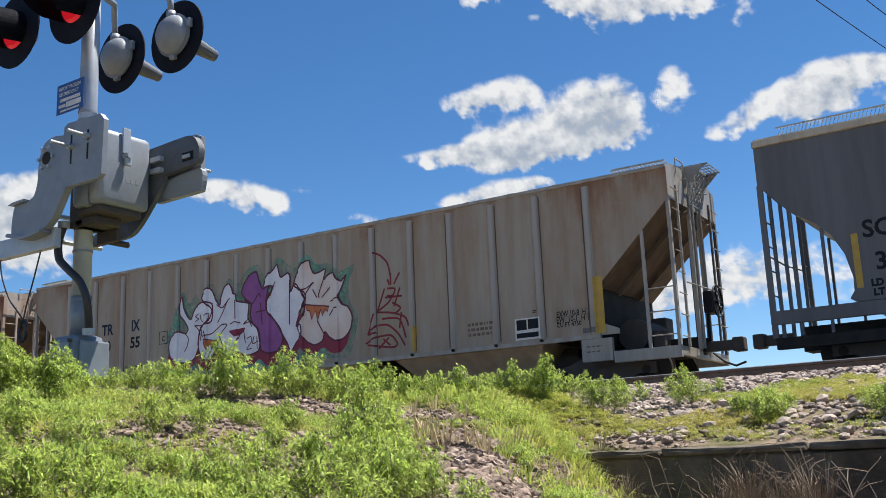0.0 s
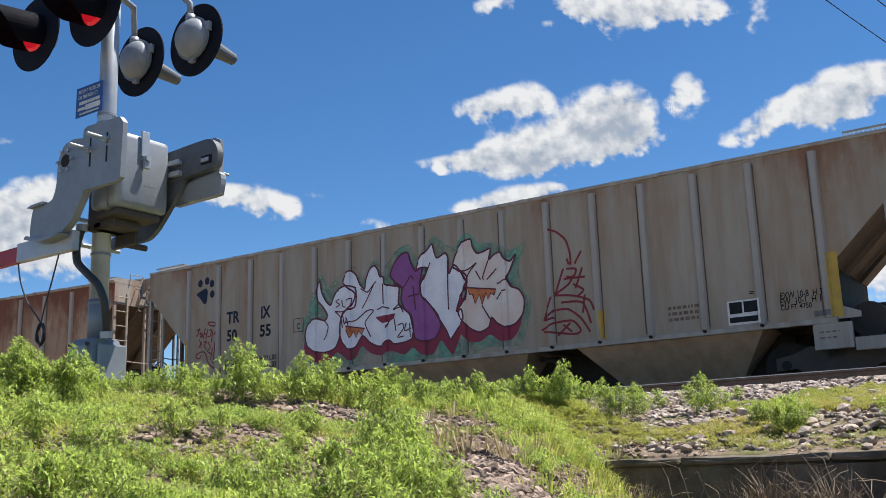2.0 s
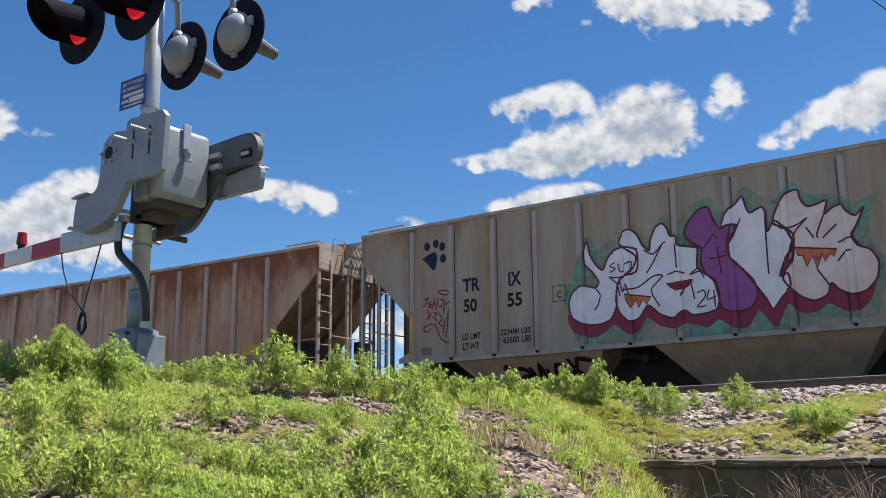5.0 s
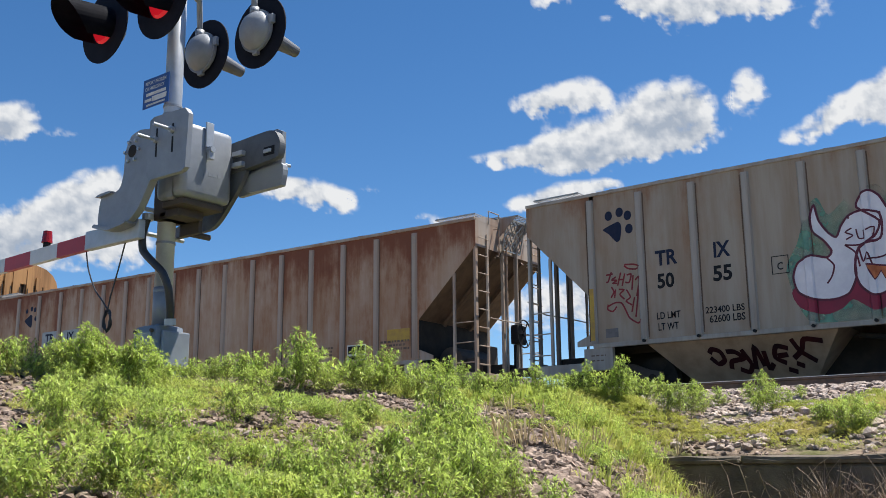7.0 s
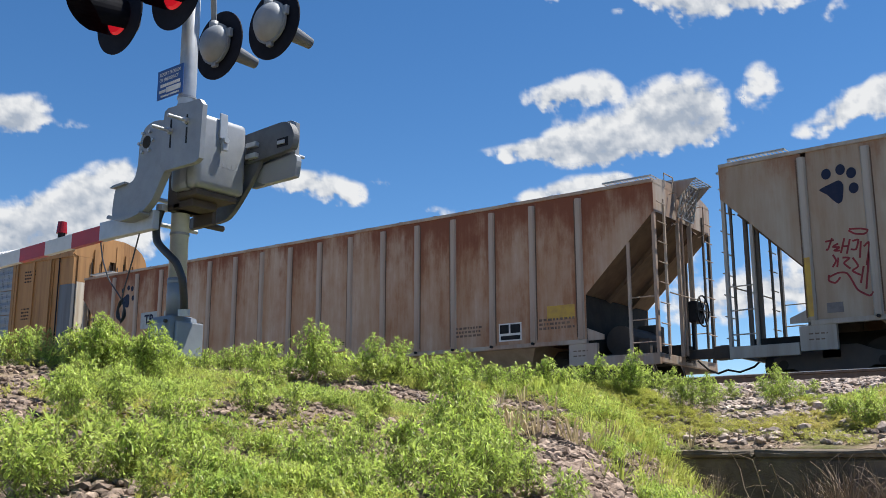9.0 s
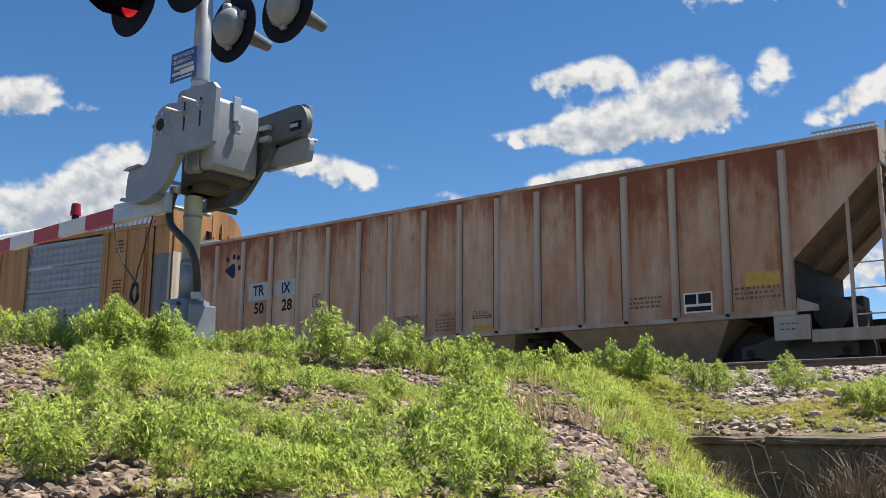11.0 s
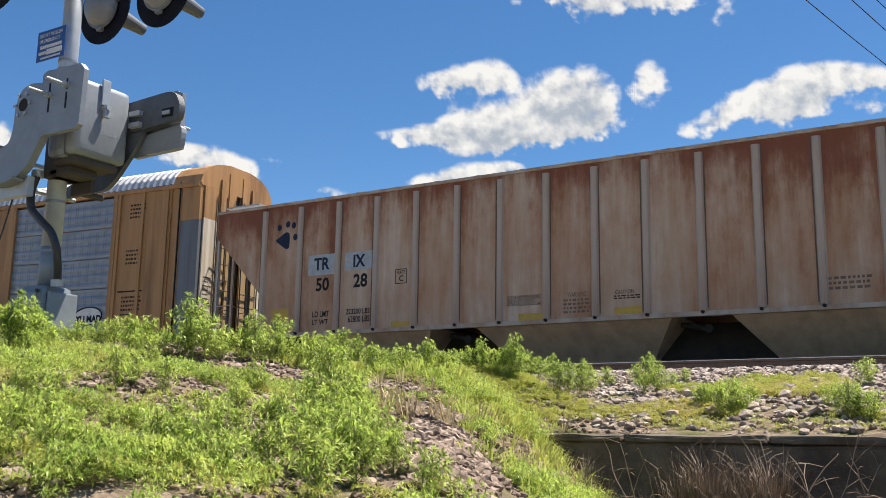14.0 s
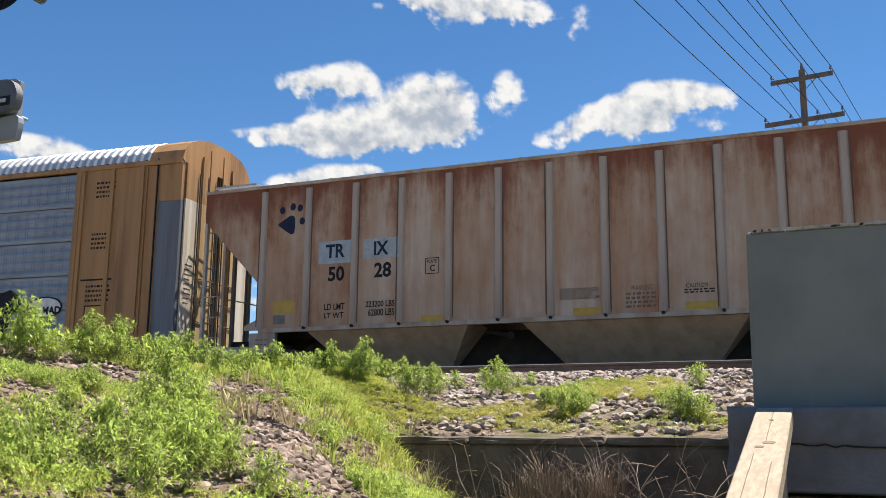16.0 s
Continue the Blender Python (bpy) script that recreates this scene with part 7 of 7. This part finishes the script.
for az, d, h in [(59.4, 4.64, 0.22), (58.7, 4.3, 0.22), (60.0, 5.16, 0.16), (57.0, 4.48, 0.23), (56.6, 4.86, 0.18), (57.4, 3.86, 0.14), (54.0, 4.32, 0.18), (53.0, 4.16, 0.15), (54.9, 4.22, 0.13), (61.0, 3.28, 0.19), (62.1, 3.42, 0.17), (59.6, 3.06, 0.19), (58.4, 3.36, 0.12), (57.3, 3.16, 0.14), (55.8, 3.34, 0.18), (54.3, 3.22, 0.18), (53.1, 3.4, 0.18), (51.8, 3.22, 0.15), (52.5, 2.93, 0.14), (50.8, 3.16, 0.11), (49.6, 3.44, 0.08), (61.9, 2.9, 0.17), (55.4, 2.85, 0.12), (60.5, 2.86, 0.17)]:      # bushes on the slope
    plant_weed(az, d, h)
for az, d, h in [(47.3, 3.31, 0.1), (48.5, 3.05, 0.09), (46.0, 3.29, 0.16), (45.0, 3.25, 0.18), (44.0, 3.55, 0.21), (44.7, 4.05, 0.15), (43.1, 4.21, 0.21), (42.4, 3.49, 0.13), (41.4, 4.03, 0.22), (40.2, 4.01, 0.27), (39.2, 4.35, 0.32), (38.6, 3.65, 0.26), (37.6, 4.13, 0.3), (36.7, 3.85, 0.27), (35.7, 4.07, 0.25), (38.2, 4.91, 0.39), (37.2, 5.05, 0.29), (36.2, 4.79, 0.25), (35.1, 3.85, 0.21), (34.1, 3.73, 0.17), (34.4, 4.33, 0.13), (40.9, 3.45, 0.19), (43.5, 3.21, 0.15), (46.0, 2.95, 0.12), (36.1, 3.52, 0.27)]:      # bushes on the slope below the crest
    plant_weed(az, d, h)
for _ in range(45):                         # seedlings between the bushes
    az, d = random.uniform(30, 65), random.uniform(3.2, 7.4)
    if bare(*polar(az, d)) < 0.1:
        plant_weed(az, d, random.uniform(0.10, 0.2))

# low ground cover: green seedlings on the slope, a yellow-green mat on the shoulder
small = []
for i in range(5):
    V, F, SV, SF = weed(0.05 + 0.015 * i, 0.08, 0.036, 60 + i, 0.035)
    small.append((V, F))
pts = []
while len(pts) < 1250:
    az, d = random.uniform(22, 66), 2.3 + 6.2 * random.random() ** 0.9
    x, y = polar(az, d)
    if bare(x, y) > -0.50 + 0.42 * random.random() or (az < 29 and y < 8.3):
        continue
    pts.append((x, y, random.uniform(0.4, 1.0)))
while len(pts) < 1650:                      # the flank and the floor of the hollow
    x, y = polar(random.uniform(20, 30), random.uniform(4.4, 8.4))
    if noise.noise((x * 1.5, y * 1.5, 5.5)) > -0.1 and y < 7.9:
        pts.append((x, y, random.uniform(0.6, 1.3)))
scatter("seedlings", small, pts, M_LEAF, "low green seedlings on the stony slope", "weeds")
pts = []
while len(pts) < 600:
    az, d = random.uniform(24, 66), 2.6 + 6.5 * random.random()
    x, y = polar(az, d)
    if bare(x, y) > -0.05 + 0.3 * random.random() or (az < 29 and y < 8.3):
        continue
    pts.append((x, y, random.uniform(0.35, 0.8)))
while len(pts) < 4900:                      # thinning towards the bridge
    x, y = random.uniform(-8.5, -1.0), 8.4 + 3.0 * random.random()
    if x > -3.6 and y < 8.9 and random.random() < 0.75:
        continue
    if noise.noise((x * 0.9, y * 0.9, 4.4)) < -0.42 + 0.07 * (x + 7.5) + 0.25 * (y > 10.8):
        continue
    pts.append((x, y, random.uniform(0.35, 0.85)))
while len(pts) < 7500:                      # the mat behind the crest
    x, y = polar(random.uniform(26.5, 41), random.uniform(7.9, 11.2))
    if noise.noise((x * 1.4, y * 1.4, 6.1)) < -0.25:
        continue
    pts.append((x, y, random.uniform(0.4, 0.8)))
scatter("ground_cover", small, pts, M_LEAF2, "low yellow-green weeds covering the shoulder", "weeds")
# grass on the crest and on the flank above the wall
gr = [tuft(0.20, 16, 80 + i) for i in range(6)]
pts = []
while len(pts) < 620:
    az, d = random.uniform(25, 41), random.uniform(7.4, 10.5)
    x, y = polar(az, d)
    if random.random() < 0.55 * abs(az - 33) / 8 or bare(x, y) > 0.15:
        continue
    pts.append((x, y, random.uniform(0.4, 0.85)))
while len(pts) < 800:                       # the flank falling to the hollow
    az, d = random.uniform(21, 30.5), random.uniform(4.6, 8.6)
    x, y = polar(az, d)
    if noise.noise((x * 1.6, y * 1.6, 2.2)) < -0.02:
        continue
    pts.append((x, y, random.uniform(0.5, 1.0)))
while len(pts) < 920:                      # taller grass at the foot of the flank
    x, y = random.uniform(-4.2, -2.2), random.uniform(6.0, 7.9)
    if random.random() < (x + 4.2) / 2.2:
        continue
    pts.append((x, y, random.uniform(0.7, 1.2)))
scatter("grass", gr, pts, M_GRASS, "yellowing grass tufts along the crest and flank", "grass")
pts = []
while len(pts) < 36:
    az, d = random.uniform(24, 36), random.uniform(5.0, 9.2)
    x, y = polar(az, d)
    if noise.noise((x * 2.0, y * 2.0, 9.2)) < 0.05:
        continue
    pts.append((x, y, random.uniform(0.5, 1.2)))
scatter("straw", [tuft(0.22, 12, 140 + i) for i in range(4)], pts, M_STRAW, "bleached dry straw between the green grass", "dry grass")

# dead brush in the hollow before the wall
for i in range(24):
    x0, y0 = random.uniform(-3.6, -0.95), random.uniform(6.6, 7.9)
    bm = B()
    r = random.Random(i)
    p = Vector((x0, y0, -0.9 + EYE))
    d = Vector((r.uniform(-0.6, 0.6), r.uniform(-0.4, 0.2), r.uniform(0.7, 1.2))).normalized()
    chain = [p.copy()]
    for k in range(7):
        d = (d + Vector((r.uniform(-0.25, 0.25), r.uniform(-0.25, 0.25), r.uniform(-0.22, 0.08)))).normalized()
        p = p + d * r.uniform(0.09, 0.17)
        chain.append(p.copy())
        if k > 1:
            e = p + Vector((r.uniform(-0.2, 0.2), r.uniform(-0.15, 0.15), r.uniform(-0.02, 0.2)))
            tube(bm, [p, p.lerp(e, 0.5) + Vector((0, 0, 0.015)), e], 0.0022, 4)
    tube(bm, chain, 0.0036, 5)
    single("dead_branch", bm, M_DEAD, "dry leafless grey-brown branch before the concrete wall", "branch", group="dead brush")
brush = []
for i in range(3):
    V, F = tuft(0.42, 46, 120 + i, 0.05, 0.55, 0.45)
    brush.append((V, F))
pts = [(random.uniform(-2.6, -1.75), random.uniform(7.6, 7.95), random.uniform(1.1, 1.9)) for _ in range(44)] + [(random.uniform(-3.4, -1.0), random.uniform(6.8, 7.9), random.uniform(0.4, 0.9)) for _ in range(40)]
scatter("dry_grass", brush, pts, M_DEAD, "dry straw-brown grass before the wall", "dry grass")


# ---- stones: the nearest larger ones as pieces, the rest joined ----
def stone_mesh(seed):
    bm = B()
    bmesh.ops.create_icosphere(bm, subdivisions=1, radius=0.5)
    r = random.Random(seed)
    sc = Vector((r.uniform(0.8, 1.3), r.uniform(0.7, 1.1), r.uniform(0.45, 0.75)))
    for v in bm.verts:
        v.co = Vector((v.co.x * sc.x, v.co.y * sc.y, v.co.z * sc.z)) * r.uniform(0.78, 1.2)
    bmesh.ops.dissolve_limit(bm, angle_limit=radians(14), verts=bm.verts[:], edges=bm.edges[:])
    bmesh.ops.triangulate(bm, faces=bm.faces[:])
    return bm


STONES = []
for i in range(8):
    bm = stone_mesh(i)
    bm.verts.ensure_lookup_table()
    STONES.append((np.array([v.co[:] for v in bm.verts]), [tuple(v.index for v in f.verts) for f in bm.faces]))
    bm.free()


def joined_stones(name, spots, label, material):
    VV, FF, k = [], [], 0
    for i, (x, y, s) in enumerate(spots):
        V, F = STONES[i % 8]
        R = np.array(Euler((random.uniform(-0.5, 0.5), random.uniform(-0.5, 0.5), random.uniform(0, 6.28))).to_matrix())
        P = (V * s) @ R.T + np.array((x, y, height(x, y) + 0.12 * s))
        VV.append(P)
        FF += [tuple(q + k for q in f) for f in F]
        k += len(V)
    me = bpy.data.meshes.new(name)
    me.from_pydata(np.concatenate(VV).tolist(), [], FF)
    me.materials.append(material)
    return tagged(new(name, me), label, "stones", kind="stuff")


pts = []
while len(pts) < 11500:                      # ballast shoulder before the near track
    x, y = random.uniform(-13, 1.5), 8.35 + 5.9 * random.random() ** 0.75
    if x < -5.0 and y < 11.2 and random.random() < 0.8:
        continue
    pts.append((x, y, random.uniform(0.04, 0.13) * (1.0 if y > 10.5 else 0.75)))
for _ in range(2600):                       # between the rails and the two tracks
    pts.append((random.uniform(-30, 6), random.uniform(13.6, 17.8), random.uniform(0.07, 0.14)))
joined_stones("ballast", pts, "crushed pinkish-grey ballast stones beside the track", M_STONE)
pts = []
while len(pts) < 13000:
    az, d = random.uniform(20, 66), 2.3 + 7.3 * random.random()
    x, y = polar(az, d)
    b = bare(x, y)
    if b < -0.3 or random.random() > 0.5 + b or (az < 20 and y < 8.2):
        continue
    pts.append((x, y, random.choice((0.016, 0.02, 0.025, 0.03, 0.04, 0.055)) * random.uniform(0.7, 1.3)))
for _ in range(1800):                       # rubble in the gully
    d = random.uniform(3.5, 5.8)
    x, y = polar(31.2 + (d - 4.6) * 0.6 + random.gauss(0, 1.3), d)
    pts.append((x, y, random.choice((0.018, 0.025, 0.03, 0.04, 0.055, 0.07)) * random.uniform(0.7, 1.3)))
joined_stones("scree", pts, "small broken stones scattered on the bare soil", M_SCREE)

bed = thing("stone_bank", "bank of loose angular stones above the retaining wall", "stone bank", Matrix(), "", "structure")
SM = []
for i in range(6):
    bm = stone_mesh(40 + i)
    SM.append(finish(bm, "stone", M_STONE1))
for i in range(290):
    if i < 190:
        x, y = random.uniform(-3.9, -0.85), 8.36 + 2.9 * random.random()
        s = random.uniform(0.09, 0.18)
    else:
        x, y = polar(random.uniform(28, 64), random.uniform(3.0, 7.8))
        if bare(x, y) < 0.05:
            continue
        s = random.uniform(0.025, 0.06)
    o = new("stone", SM[i % 6])
    o.parent = bed
    o.matrix_basis = pose(x, y, height(x, y) + 0.16 * s, random.uniform(-20, 20), random.uniform(-20, 20), random.uniform(0, 360)) @ Matrix.Scale(s, 4)


def motions():
    def along(x):                         # the line bends slightly beyond the crossing
        return FAR_TRACK - 0.0022 * max(0.0, -x - 10.0) ** 2

    def travel(t):                        # the train eases off a little, then picks up again
        ease = [(0, 0), (4, -0.02), (9, -0.07), (11.5, -0.12), (12.5, -0.15), (14, -0.04), (16, 0.02)]
        for (t0, d0), (t1, d1) in zip(ease, ease[1:]):
            if t <= t1:
                return SPEED * t + d0 + (d1 - d0) * (t - t0) / (t1 - t0)

    for car, x, mid in ((car_a, START, 8.0), (car_b, START - PITCH, 8.0), (car_k, START - PITCH - 2.6, -13.0), (car_c, START_C, 8.0)):
        rows = []
        for i in range(33):
            p = x + travel(0.5 * i)
            y0, y1 = along(p + mid - 8), along(p + mid + 8)
            w = math.atan2(y1 - y0, 16.0)
            rows.append((0.5 * i, pose(p, (y0 + y1) / 2 - mid * math.tan(w), RAIL, 0, 0, math.degrees(w))))
        walk(car, rows)
    for ws in sets_a + sets_b + sets_k + sets_c:
        p = ws.location.copy()
        walk(ws, [(0.25 * i, pose(p.x, p.y, p.z, 0, math.degrees(SPEED * 0.25 * i / 0.43), 0)) for i in range(65)])
    for c in clouds:                      # slow drift on the wind
        walk(c, [(0.0, pose(0, 0, EYE, 0, 0, 0)), (16.0, pose(0, 0, EYE - 8, 0, 0, 0.0408 * 16))])


motions()
